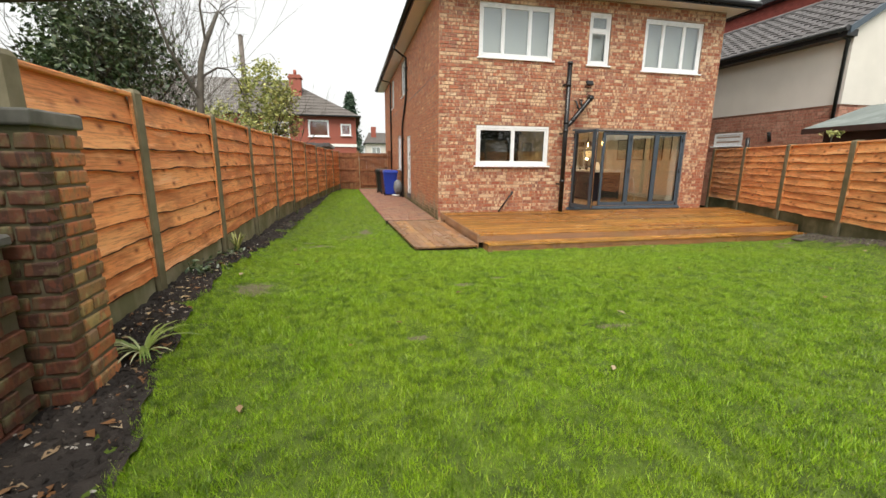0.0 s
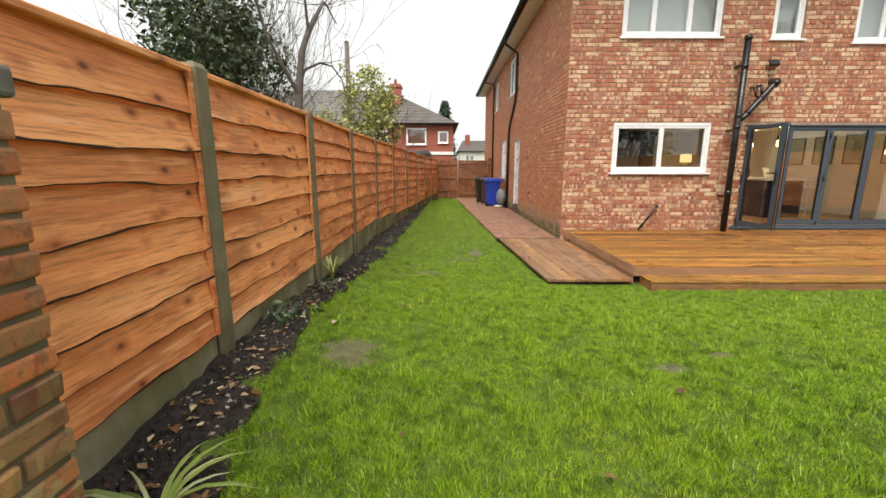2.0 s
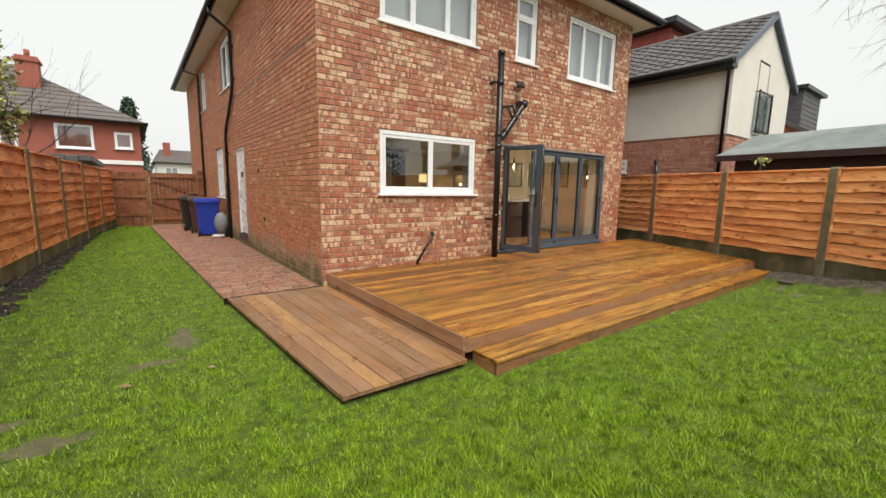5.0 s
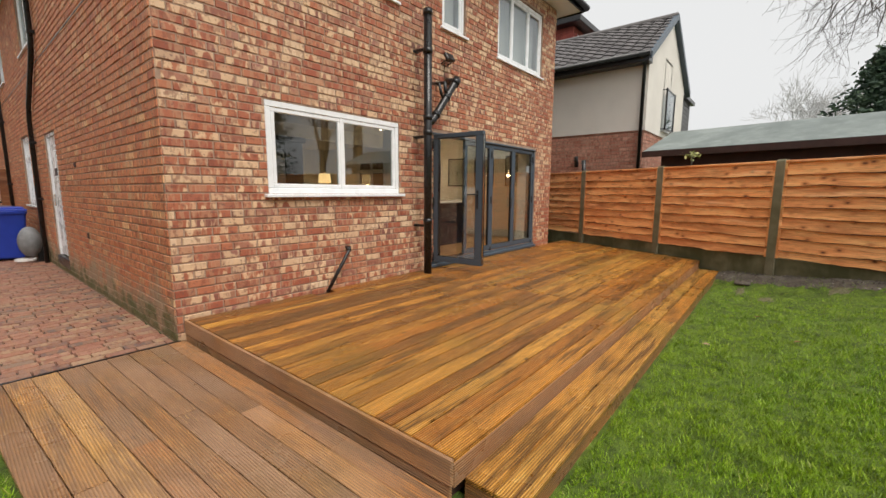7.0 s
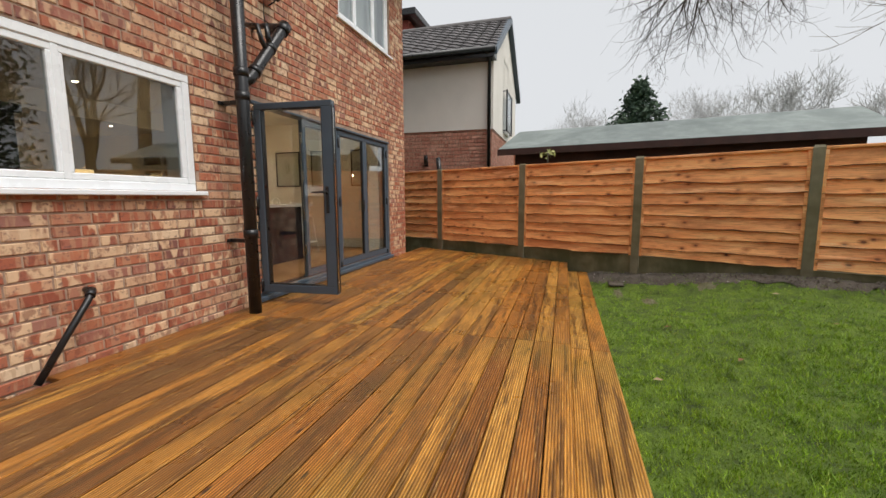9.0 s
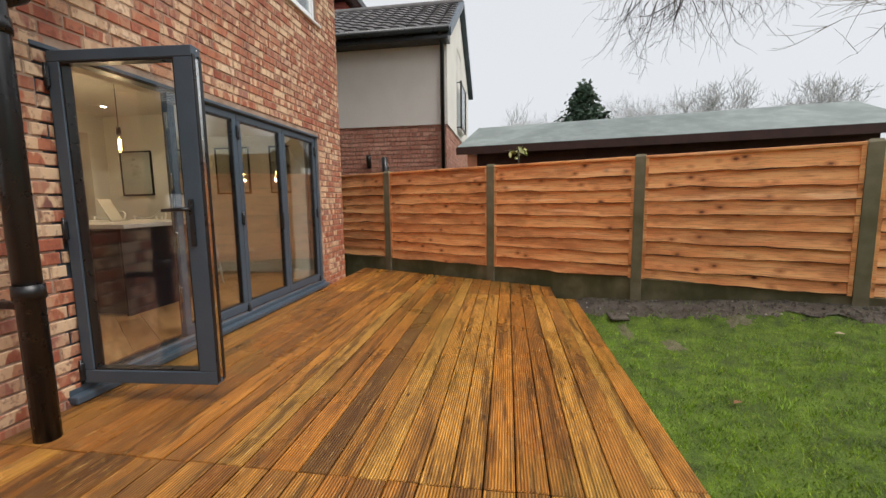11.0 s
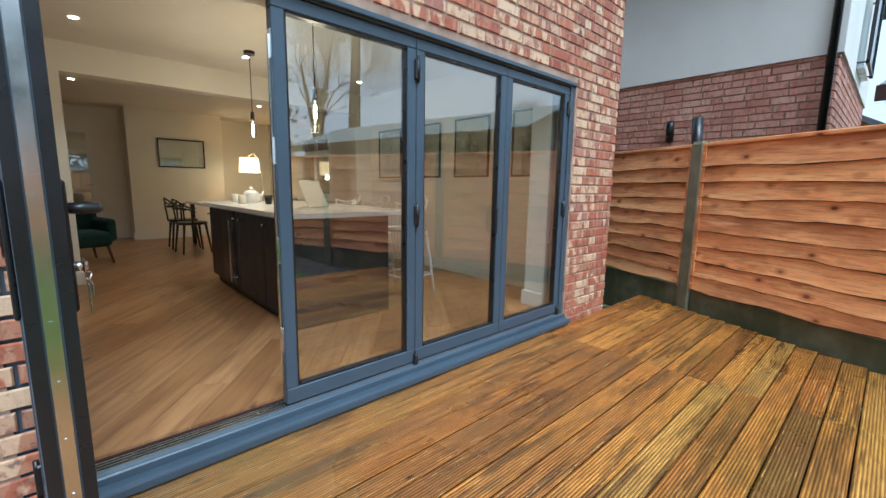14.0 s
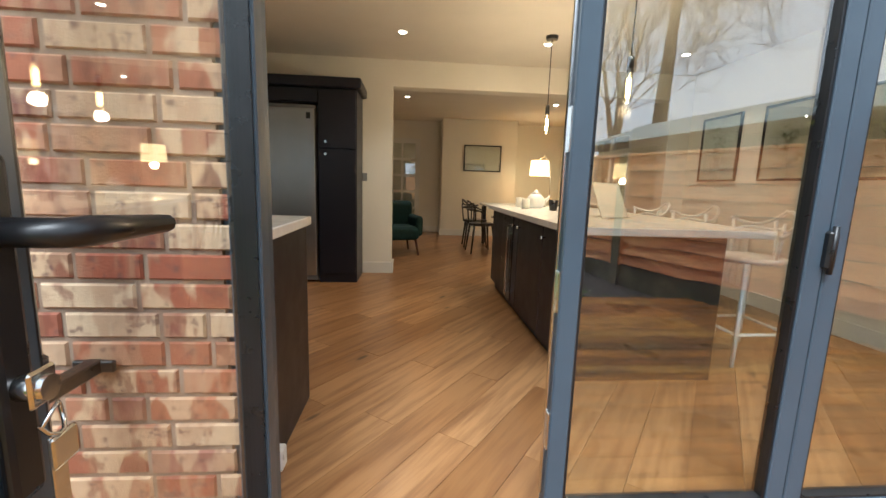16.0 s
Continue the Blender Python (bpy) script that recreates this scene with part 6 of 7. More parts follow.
for k, y in enumerate((14.05, 13.23, 12.42, 11.55)):
    picture(pose(10.458, y, 1.53, 0, 0, -90), 0.55, 0.68, BLACK, 1 + k, "black-framed botanical print on the cream wall", "botanical prints")
picture(pose(8.25, 18.098, 1.70), 0.77, 0.53, BLACK, 0, "wide dark-framed picture on the chimney breast", "")
single("light_switch", box(6.6, 14.288, 1.42, 6.69, 14.299, 1.51, 0.003), GREYSACK, "steel light switch on the wall end", "switch")
single("wall_socket", box(10.445, 11.9, 0.62, 10.459, 12.05, 0.71, 0.003), WHITE, "white wall socket above the skirting", "socket")
rd = thing("radiator", "white panel radiator on the kitchen wall", "radiator", pose(10.4, 13.2, FLOOR_Z + 0.15))
bm = bmesh.new()
for k in range(9):
    bx(bm, 0.0, k * 0.075, 0, 0.04, k * 0.075 + 0.062, 0.55, 0.01)
part("panel", bm, WHITE, rd)
part("valve", tube(bmesh.new(), [(0.02, -0.03, 0.02), (0.02, -0.03, 0.09)], 0.015, 8), STEEL, rd)
single("door_stop_box", box(6.715, WY + 0.3, FLOOR_Z, 6.755, WY + 0.36, FLOOR_Z + 0.08, 0.006), WHITE, "small white box on the floor by the door", "box")


def dining():
    g = thing("door_4", "white glazed internal door in the dining room", "door", pose(6.6, 18.56, FLOOR_Z), "", "structure")
    bm = bmesh.new()
    bx(bm, 0, 0, 0, 0.1, 0.04, 2.0)
    bx(bm, 0.66, 0, 0, 0.76, 0.04, 2.0)
    for z in (0, 0.5, 0.86, 1.2, 1.54, 1.9):
        bx(bm, 0.1, 0, z, 0.66, 0.04, z + (0.2 if z == 0 else 0.05 if z < 1.9 else 0.1))
    bx(bm, 0.36, 0.005, 0.2, 0.4, 0.035, 1.9)
    part("leaf", bm, SKIRT, g)
    pn = part("pane", box(0.1, 0.018, 0.2, 0.66, 0.024, 1.9), GLASS, g)
    pn.visible_shadow = False
    part("door_handle", tube(bmesh.new(), [(0.7, 0, 1.0), (0.7, -0.04, 1.0), (0.6, -0.04, 1.0)], 0.01, 8), STEEL, g)
    c = thing("armchair", "dark teal velvet armchair on wooden legs", "armchair", pose(6.95, 15.75, FLOOR_Z, 0, 0, 15))
    part("seat", box(-0.32, -0.3, 0.22, 0.32, 0.3, 0.42, 0.07, 3), TEAL, c)
    part("backrest", box(-0.34, 0.22, 0.3, 0.34, 0.38, 0.78, 0.07, 3), TEAL, c)
    for x in (-0.36, 0.26):
        part("armrest", box(x, -0.28, 0.28, x + 0.11, 0.3, 0.58, 0.05, 3), TEAL, c)
    for x, y in ((-0.26, -0.24), (0.26, -0.24), (-0.26, 0.28), (0.26, 0.28)):
        part("leg", tube(bmesh.new(), [(x, y, 0.24), (x * 1.15, y * 1.15, 0)], [0.02, 0.011], 8), BROWNBIN, c)
    t = thing("dining_table", "white-topped dining table on black legs", "table", pose(9.0, 16.3, FLOOR_Z))
    part("tabletop", box(-0.55, -0.8, 0.71, 0.55, 0.8, 0.745, 0.006), QUARTZ, t)
    for x in (-0.47, 0.47):
        for y in (-0.7, 0.7):
            part("leg", box(x - 0.03, y - 0.03, 0, x + 0.03, y + 0.03, 0.71, 0.004), BLACK, t)
    d = thing("dining_chair", "black moulded dining chair with a looped back", "chair", pose(8.3, 15.95, FLOOR_Z, 0, 0, 95), "chairs round the dining table")
    part("seat", tube(bmesh.new(), [(0, 0, 0.43), (0, 0, 0.45), (0, 0, 0.47)], [0.19, 0.22, 0.2], 18), BLACK, d)
    for x, y in ((-0.17, -0.16), (0.17, -0.16), (-0.17, 0.16), (0.17, 0.16)):
        part("leg", tube(bmesh.new(), [(x * 0.9, y * 0.9, 0.44), (x * 1.2, y * 1.2, 0)], [0.019, 0.012], 8), BLACK, d)
    for k, z in enumerate((0.72, 0.80)):
        pts = [(0.23 * math.cos(a), 0.23 * math.sin(a), z - 0.09 * abs(math.cos(a)) + 0.03 * math.sin(3 * a + k * 2)) for a in [math.pi * i / 14 for i in range(15)]]
        part("back_loop", tube(bmesh.new(), pts, 0.012, 8), BLACK, d)
    for x, y in ((-0.19, 0.04), (0.19, 0.04), (0.0, 0.2)):
        part("back_spindle", tube(bmesh.new(), [(x, y, 0.45), (x * 1.15, y * 1.15, 0.74)], 0.012, 8), BLACK, d)
    for x, y, r in ((8.3, 16.6, 88), (9.7, 15.9, -90), (9.7, 16.6, -85)):
        copy_thing(d, pose(x, y, FLOOR_Z, 0, 0, r))
    l = thing("floor_lamp", "arched floor lamp with a lit cream shade", "lamp", pose(9.95, 17.6, FLOOR_Z))
    part("base", tube(bmesh.new(), [(0, 0, 0), (0, 0, 0.03)], 0.14, 16), STEEL, l)
    part("arc_stem", tube(bmesh.new(), [(0, 0, 0.03), (-0.02, 0, 1.2), (-0.08, -0.05, 1.55), (-0.2, -0.12, 1.66), (-0.3, -0.16, 1.6)], 0.01, 8), STEEL, l)
    part("shade", tube(bmesh.new(), [(-0.3, -0.16, 1.28), (-0.3, -0.16, 1.56)], [0.19, 0.17], 20, False), SHADE, l, "cream lampshade")
    lp = new("shade_lamp", bpy.data.lights.new("shade_lamp", "POINT"))
    lp.data.energy, lp.data.color, lp.data.shadow_soft_size = 6, (1.0, 0.68, 0.34), 0.06
    lp.location = (9.65, 17.44, FLOOR_Z + 1.22)
    window("window_8", pose(10.46, 16.9, 1.15, 0, 0, -90), 1.3, 1.2, (1, 1), "white dining room window", True, 0.7, GLASS)


dining()


# ---- trees and plants ----
def grow(bm, p, d, length, r, depth, rng, spread=0.55, lift=0.06, ends=None, kids=3, thin=0.0025):
    """A limb of a few bends that forks into thinner limbs."""
    pts, rad = [Vector(p)], [r]
    d = Vector(d).normalized()
    steps = 4 if depth > 1 else 3
    for k in range(steps):
        d = (d + Vector((rng.gauss(0, 0.16), rng.gauss(0, 0.16), rng.gauss(lift, 0.12)))).normalized()
        pts.append(pts[-1] + d * length / steps)
        rad.append(r * (1 - 0.5 * (k + 1) / steps))
    tube(bm, pts, rad, 7 if r > 0.05 else 4, False)
    if ends is not None and depth <= 1:
        ends.append(pts[-1])
        ends.append(pts[len(pts) // 2])
    if depth:
        for k in range(kids + (1 if depth > 2 else 0)):
            at = pts[rng.randint(max(1, steps - 2), steps)] if k else pts[-1]
            dd = (d + Vector((rng.gauss(0, spread), rng.gauss(0, spread), rng.gauss(lift * 1.5, spread * 0.8)))).normalized()
            grow(bm, at, dd, length * rng.uniform(0.55, 0.8), max(thin, rad[-1] * rng.uniform(0.5, 0.8)), depth - 1, rng, spread, lift, ends, kids, thin)


def leaves(points, per, size, spread, rng):
    verts, faces = [], []
    for q in points:
        for _ in range(per):
            c = Vector(q) + Vector((rng.gauss(0, spread), rng.gauss(0, spread), rng.gauss(0, spread)))
            a = Vector((rng.gauss(0, 1), rng.gauss(0, 1), rng.gauss(0, 0.6))).normalized()
            b = a.orthogonal().normalized()
            b = (b * math.cos(rng.uniform(0, 6)) + a.cross(b) * math.sin(rng.uniform(0, 6))).normalized()
            s = size * rng.uniform(0.6, 1.3)
            k = len(verts)
            verts += [tuple(c - a * s), tuple(c + b * s * 0.45), tuple(c + a * s), tuple(c - b * s * 0.45)]
            faces.append((k, k + 1, k + 2, k + 3))
    return verts, faces


def bare_tree(x, y, z, h, lean, seed, bark, label, depth=5, r=None, group="", spread=0.5, kids=3, thin=0.0035):
    rng = random.Random(seed)
    t = thing("bare_tree", label, "tree", pose(x, y, z), group)
    tr = bmesh.new()
    r = r or h * 0.022
    top = Vector((lean[0] * 0.4, lean[1] * 0.4, h * 0.32))
    tube(tr, [(0, 0, 0), tuple(top * 0.5), tuple(top)], [r, r * 0.85, r * 0.7], 9, False)
    part("trunk", tr, bark, t)
    cr = bmesh.new()
    for k in range(4):
        a = k * 1.6 + rng.random()
        grow(cr, top * rng.uniform(0.75, 1.0), (lean[0] + math.cos(a) * 0.55, lean[1] + math.sin(a) * 0.55, h * 0.22), h * 0.30, r * 0.55, depth - 1, rng, spread, 0.08, None, kids, thin)
    part("crown", cr, bark, t)
    return t


def leafy_tree(name, x, y, z, h, w, seed, leaf, label, per, size, stems=5, blobs=140, low=0.15):
    rng = random.Random(seed)
    t = thing(name, label, "tree", pose(x, y, z))
    tr, ends = bmesh.new(), []
    for k in range(stems):
        a = k * math.tau / stems + rng.random()
        grow(tr, (0.1 * math.cos(a), 0.1 * math.sin(a), 0), (math.cos(a) * 0.2, math.sin(a) * 0.2, 1.2), h * 0.42, h * 0.014, 3, rng, 0.5, 0.08, ends)
    part("trunk", tr, BARK, t)
    pts = []
    for _ in range(blobs):
        a, u = rng.uniform(0, math.tau), rng.random()
        zz = h * (low + (1 - low) * u)
        prof = math.sin(math.pi * min(1, 0.22 + 0.78 * u)) ** 0.7
        rr = w * prof * math.sqrt(rng.uniform(0.15, 1.0)) * (1 + 0.35 * noise.noise((math.cos(a) * 2, math.sin(a) * 2, u * 5 + seed)))
        pts.append((rr * math.cos(a), rr * math.sin(a), zz))
    v, f = leaves(pts + [tuple(e) for e in ends if e.z < h and math.hypot(e.x, e.y) < w], per, size, w * 0.11, rng)
    ob = raw("crown", v, f, leaf, t)
    return t


leafy_tree("evergreen_bush", -3.7, 6.4, 0, 2.9, 0.75, 21, HOLLY, "dark green bush behind the fence end", 26, 0.05, 5, 70, 0.2)
leafy_tree("evergreen_tree", -2.95, 10.2, 0, 4.9, 1.2, 3, HOLLY, "dense dark evergreen holly tree behind the fence", 30, 0.055, 7, 170, 0.12)
leafy_tree("yellow_shrub_tree", -1.45, 17.2, 0, 4.7, 0.95, 8, SHRUB, "airy yellow-green shrub tree behind the fence", 13, 0.07, 5, 60, 0.48)
leafy_tree("ivy_shrub", -2.6, 16.0, 0, 3.2, 0.9, 12, SHRUB, "sparse olive shrub behind the fence", 7, 0.05, 6, 35, 0.35)
bare_tree(-3.8, 12.4, 0, 5.6, (0.2, 0.2), 32, BARK, "thin bare tree among the evergreens", 5, 0.08, "", 0.55)
bare_tree(-4.6, 20.5, 0, 5.4, (0.3, 0.2), 33, HAZEBARK, "bare tree beyond the gardens, bark paled as haze", 5, 0.08, "", 0.5)


def brush(x, y, h, w, seed):
    """Upright bushy twigs from many stems."""
    rng = random.Random(seed)
    t = thing("twiggy_bush", "tall bare twiggy bush beside the holly", "bush", pose(x, y, 0))
    bm = bmesh.new()
    for k in range(26):
        a, r = rng.uniform(0, math.tau), w * math.sqrt(rng.random())
        grow(bm, (r * math.cos(a) * 0.5, r * math.sin(a) * 0.5, 0), (math.cos(a) * 0.22 * r / w, math.sin(a) * 0.22 * r / w, 1), h * 0.5 * rng.uniform(0.75, 1.05), 0.018, 3, rng, 0.32, 0.12, None, 2, 0.004)
    part("crown", bm, BARK, t)


brush(-2.4, 10.7, 4.7, 0.75, 41)


def overhanging(name, trunk, path, rad, seed, label, n_side, length, droop):
    rng = random.Random(seed)
    t = thing(name, label, "tree")
    bm = bmesh.new()
    tube(bm, [(trunk[0], trunk[1], 0), (trunk[0] + 0.1, trunk[1], path[0][2] * 0.6), path[0]], [rad * 2.6, rad * 2.1, rad * 1.4], 9, False)
    part("trunk", bm, BARK, t)
    bm = bmesh.new()
    tube(bm, path, [rad * (1 - 0.75 * k / (len(path) - 1)) for k in range(len(path))], 7, False)
    for k in range(n_side):
        f = rng.uniform(0.25, 1.0) * (len(path) - 1)
        i = min(int(f), len(path) - 2)
        p = Vector(path[i]).lerp(Vector(path[i + 1]), f - i)
        dirn = (Vector(path[i + 1]) - Vector(path[i])).normalized()
        grow(bm, p, dirn * 0.7 + Vector((rng.gauss(0, 0.6), rng.gauss(0, 0.6), rng.gauss(-droop, 0.45))), length * rng.uniform(0.6, 1.1), rad * 0.32, 3, rng, 0.6, -0.05 * droop * 3)
    part("crown", bm, BARK, t)


overhanging("overhanging_tree", (14.8, -1.0, 0), [(14.6, -0.3, 6.8), (13.5, 1.6, 6.9), (12.7, 2.9, 6.6), (12.0, 4.1, 6.05), (11.6, 5.0, 5.5), (11.5, 5.6, 5.1)], 0.10, 5, "bare tree with twigs drooping over the shed", 34, 1.1, 0.45)
overhanging("limb_tree", (-4.9, 6.4, 0), [(-4.8, 6.5, 3.0), (-3.7, 6.8, 3.12), (-2.9, 7.0, 3.2), (-1.9, 7.2, 3.35), (-1.2, 7.3, 3.7)], 0.12, 6, "bare tree with a thick limb over the fence", 5, 0.9, -0.2)



def leaning_tree():
    """A slim tree close behind the fence whose trunk bends away along it."""
    rng = random.Random(17)
    t = thing("leaning_tree", "bare tree with a bending trunk close behind the fence", "tree")
    trunk = [(-0.72, 7.3, 0), (-0.70, 7.42, 1.5), (-0.72, 7.58, 2.2), (-0.75, 7.9, 2.82), (-0.78, 8.33, 3.2), (-0.80, 8.82, 3.55)]
    part("trunk", tube(bmesh.new(), trunk, [0.06, 0.05, 0.045, 0.04, 0.035, 0.03], 10, False), BARK, t)
    bm = bmesh.new()
    limbs = [([(-0.80, 8.82, 3.55), (-0.9, 9.6, 4.0), (-1.1, 10.6, 4.3), (-1.2, 11.7, 4.35)], 0.03, 12),
             ([(-0.76, 7.95, 2.62), (-0.8, 8.23, 2.72), (-0.8, 8.9, 2.95), (-0.8, 9.57, 3.05), (-0.8, 10.2, 2.98), (-0.8, 10.45, 2.75)], 0.022, 8),
             ([(-0.72, 7.6, 2.3), (-1.0, 7.5, 2.9), (-1.2, 7.6, 3.6), (-1.3, 7.5, 4.3)], 0.024, 8),
             ([(-0.78, 8.33, 3.2), (-0.8, 8.3, 3.7), (-0.7, 8.5, 4.3), (-0.7, 8.6, 5.0)], 0.02, 8)]
    for pts, r, kids in limbs:
        tube(bm, pts, [r * (1 - 0.7 * k / (len(pts) - 1)) for k in range(len(pts))], 7, False)
        for k in range(kids):
            f = rng.uniform(0.3, 1.0) * (len(pts) - 1)
            i = min(int(f), len(pts) - 2)
            p = Vector(pts[i]).lerp(Vector(pts[i + 1]), f - i)
            d = (Vector(pts[i + 1]) - Vector(pts[i])).normalized()
            grow(bm, p, d + Vector((rng.gauss(0, 0.5), rng.gauss(0, 0.5), rng.gauss(0.1, 0.5))), rng.uniform(0.5, 1.0), r * 0.3, 2, rng, 0.6, 0.0, None, 2, 0.004)
    part("crown", bm, BARK, t)


leaning_tree()

# far trees: their haze is painted, by way of the pale bark
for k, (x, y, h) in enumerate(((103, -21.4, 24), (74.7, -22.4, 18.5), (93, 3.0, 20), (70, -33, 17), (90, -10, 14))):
    bare_tree(x, y, 0, h, (0, 0), 60 + k, HAZEBARK, "bare winter tree in the distance, bark paled as haze", 5, h * 0.017, "distant bare trees", 0.6, 4, 0.028)
for k, (x, y, h) in enumerate(((2.5, -16, 11), (-7, -13, 10))):
    bare_tree(x, y, 0, h, (0, 0), 80 + k, BARK, "tall bare tree behind the garden", 5, h * 0.02, "trees behind the garden", 0.55, 3)


# two unseen evergreens, added only to shade the pier's front face
leafy_tree("evergreen_tree", -1.75, 1.3, 0, 4.2, 1.25, 23, HOLLY, "unseen dark evergreen added to shade the brick pier", 24, 0.075, 6, 150, 0.2)
leafy_tree("evergreen_tree", -1.6, -1.6, 0, 5.2, 1.7, 24, HOLLY, "taller unseen evergreen added to shade the brick pier", 24, 0.085, 6, 170, 0.15)
leafy_tree("tall_evergreen", 13.0, -8.5, 0, 7.5, 2.6, 51, HOLLY, "tall dark evergreen behind the garden", 22, 0.13, 5, 200, 0.1)
leafy_tree("tall_evergreen", 9.3, -9.5, 0, 8.0, 2.4, 52, HOLLY, "broad dark evergreen behind the garden", 22, 0.13, 5, 180, 0.1)
bare_tree(14.6, -3.4, 0, 10.5, (0, -0.1), 91, DEADTWIG, "large bare tree with a few dry leaves beyond the garden", 5, 0.2, "", 0.55, 4, 0.006)


def conifer(x, y, h, w, seed):
    rng = random.Random(seed)
    t = thing("conifer", "dark green conifer beyond the shed", "tree", pose(x, y, 0), "conifers")
    part("trunk", tube(bmesh.new(), [(0, 0, 0), (0, 0, h)], [w * 0.07, 0.02], 8), BARK, t)
    pts = []
    for k in range(420):
        u = rng.random() ** 0.7
        a = rng.uniform(0, math.tau)
        r = w * (1 - u) ** 0.75 * rng.uniform(0.35, 1.05) * (1 + 0.25 * math.sin(a * 5 + u * 30))
        pts.append((r * math.cos(a), r * math.sin(a), h * (0.08 + 0.92 * u)))
    v, f = leaves(pts, 16, h * 0.02, h * 0.022, rng)
    raw("crown", v, f, CONIFER, t)


conifer(36.65, 2.72, 9.3, 3.8, 4)
conifer(39, 0.9, 7.0, 1.8, 6)
conifer(1.5, 75, 12, 2.4, 7)

p = thing("telegraph_pole", "weathered wooden telegraph pole behind the gardens", "pole", pose(-2.25, 17.5, 0))
part("pole_shaft", tube(bmesh.new(), [(0, 0, 0), (0, 0, 5.6)], [0.1, 0.075], 10), POLE, p)
part("finial", tube(bmesh.new(), [(0, 0, 5.6), (0, 0, 5.66)], [0.09, 0.03], 10), POLE, p)


def strap_plant(x, y, n, length, seed, label, mat=STRAP, lean=1.0):
    rng = random.Random(seed)
    verts, faces = [], []
    for _ in range(n):
        a = rng.uniform(0, math.tau)
        l = length * rng.uniform(0.6, 1.15)
        w = rng.uniform(0.007, 0.013)
        side = Vector((-math.sin(a), math.cos(a), 0))
        k0 = len(verts)
        for i in range(6):
            f = i / 5
            r = l * f * (0.45 + 0.45 * f) * lean
            z = l * (1.1 * f - 0.85 * f * f * lean)
            q = Vector((math.cos(a) * r, math.sin(a) * r, max(z, 0.01)))
            ww = w * (1 - f ** 3)
            verts += [tuple(q + side * ww), tuple(q - side * ww)]
            if i:
                k = k0 + i * 2
                faces.append((k - 2, k - 1, k + 1, k))
    ob = raw("strap_plant", verts, faces, mat)
    ob.location = (x, y, bed_height(x, y) - 0.02)
    tagged(ob, label, "plant", "bed plants")


strap_plant(-0.04, 3.74, 34, 0.38, 1, "arching strap-leaved plant beside the brick pier")
strap_plant(-0.26, 6.95, 46, 0.36, 2, "yellow-green shoots in the soil bed", SHRUB, 0.45)
strap_plant(-0.12, 12.2, 10, 0.22, 4, "small green tuft by the fence foot", STRAP, 0.7)
rng = random.Random(77)
for x, y, n, name in ((-0.22, 5.5, 34, "low_weed"), (-0.2, 6.3, 16, "low_weed")):
    pts = [(rng.gauss(0, 0.09), rng.gauss(0, 0.12), rng.uniform(0.02, 0.12)) for _ in range(n)]
    v, f = leaves(pts, 3, 0.03, 0.02, rng)
    ob = raw(name, v, f, HOLLY)
    ob.location = (x, y, bed_height(x, y))
    tagged(ob, "low dark green weed in the bed", "plant", "bed plants", "stuff")
v, f = leaves([(rng.gauss(0, 0.16), rng.gauss(0, 0.12), rng.gauss(0, 0.03)) for _ in range(16)], 3, 0.05, 0.02, rng)
ob = raw("creeper_sprig", v, f, SHRUB)
ob.location = (11.25, 7.95, 2.12)
tagged(ob, "leafy sprig in front of the shed eave", "plant", "", "stuff")
single("sprig_stem", tube(bmesh.new(), [(11.3, 8.0, 0), (11.27, 7.97, 1.2), (11.25, 7.95, 2.12)], 0.012, 6), BARK, "thin climbing stem between fence and shed", "plant")
single("vent_pipe", tube(bmesh.new(), [(11.55, 10.12, 1.6), (11.57, 10.16, 2.12)], 0.05, 8), BLACK, "dark post cap rising behind the fence", "pipe")


# ---- bins by the side door ----
def wheelie_bin(x, y, turn, body, lid, label):
    b = thing("wheelie_bin", label, "bin", pose(x, y, 0.03, 0, 0, turn), "wheelie bins")
    bm = bmesh.new()
    lo = [bm.verts.new(q) for q in ((-0.21, -0.26, 0.05), (0.21, -0.26, 0.05), (0.21, 0.22, 0.05), (-0.21, 0.22, 0.05))]
    hi = [bm.verts.new(q) for q in ((-0.28, -0.34, 0.95), (0.28, -0.34, 0.95), (0.28, 0.33, 0.95), (-0.28, 0.33, 0.95))]
    bm.faces.new(lo[::-1])
    bm.faces.new(hi)
    for i in range(4):
        bm.faces.new((lo[i], lo[(i + 1) % 4], hi[(i + 1) % 4], hi[i]))
    bmesh.ops.bevel(bm, geom=list(bm.edges), offset=0.025, segments=2, affect="EDGES")
    bx(bm, -0.295, -0.355, 0.90, 0.295, 0.345, 0.955, 0.01)
    part("body", bm, body, b)
    bm = box(-0.30, -0.37, 0.956, 0.30, 0.36, 0.995, 0.015, 2)
    bx(bm, -0.26, -0.32, 0.99, 0.26, 0.30, 1.03, 0.02, 2)
    part("lid", bm, lid, b)
    part("grab_bar", tube(bmesh.new(), [(-0.27, 0.36, 0.93), (-0.27, 0.42, 0.95), (0.27, 0.42, 0.95), (0.27, 0.36, 0.93)], 0.014, 8), lid, b)
    for xx in (-0.26, 0.22):
        part("wheel", tube(bmesh.new(), [(xx, 0.27, 0.1), (xx + 0.045, 0.27, 0.1)], 0.1, 16), BLACK, b)


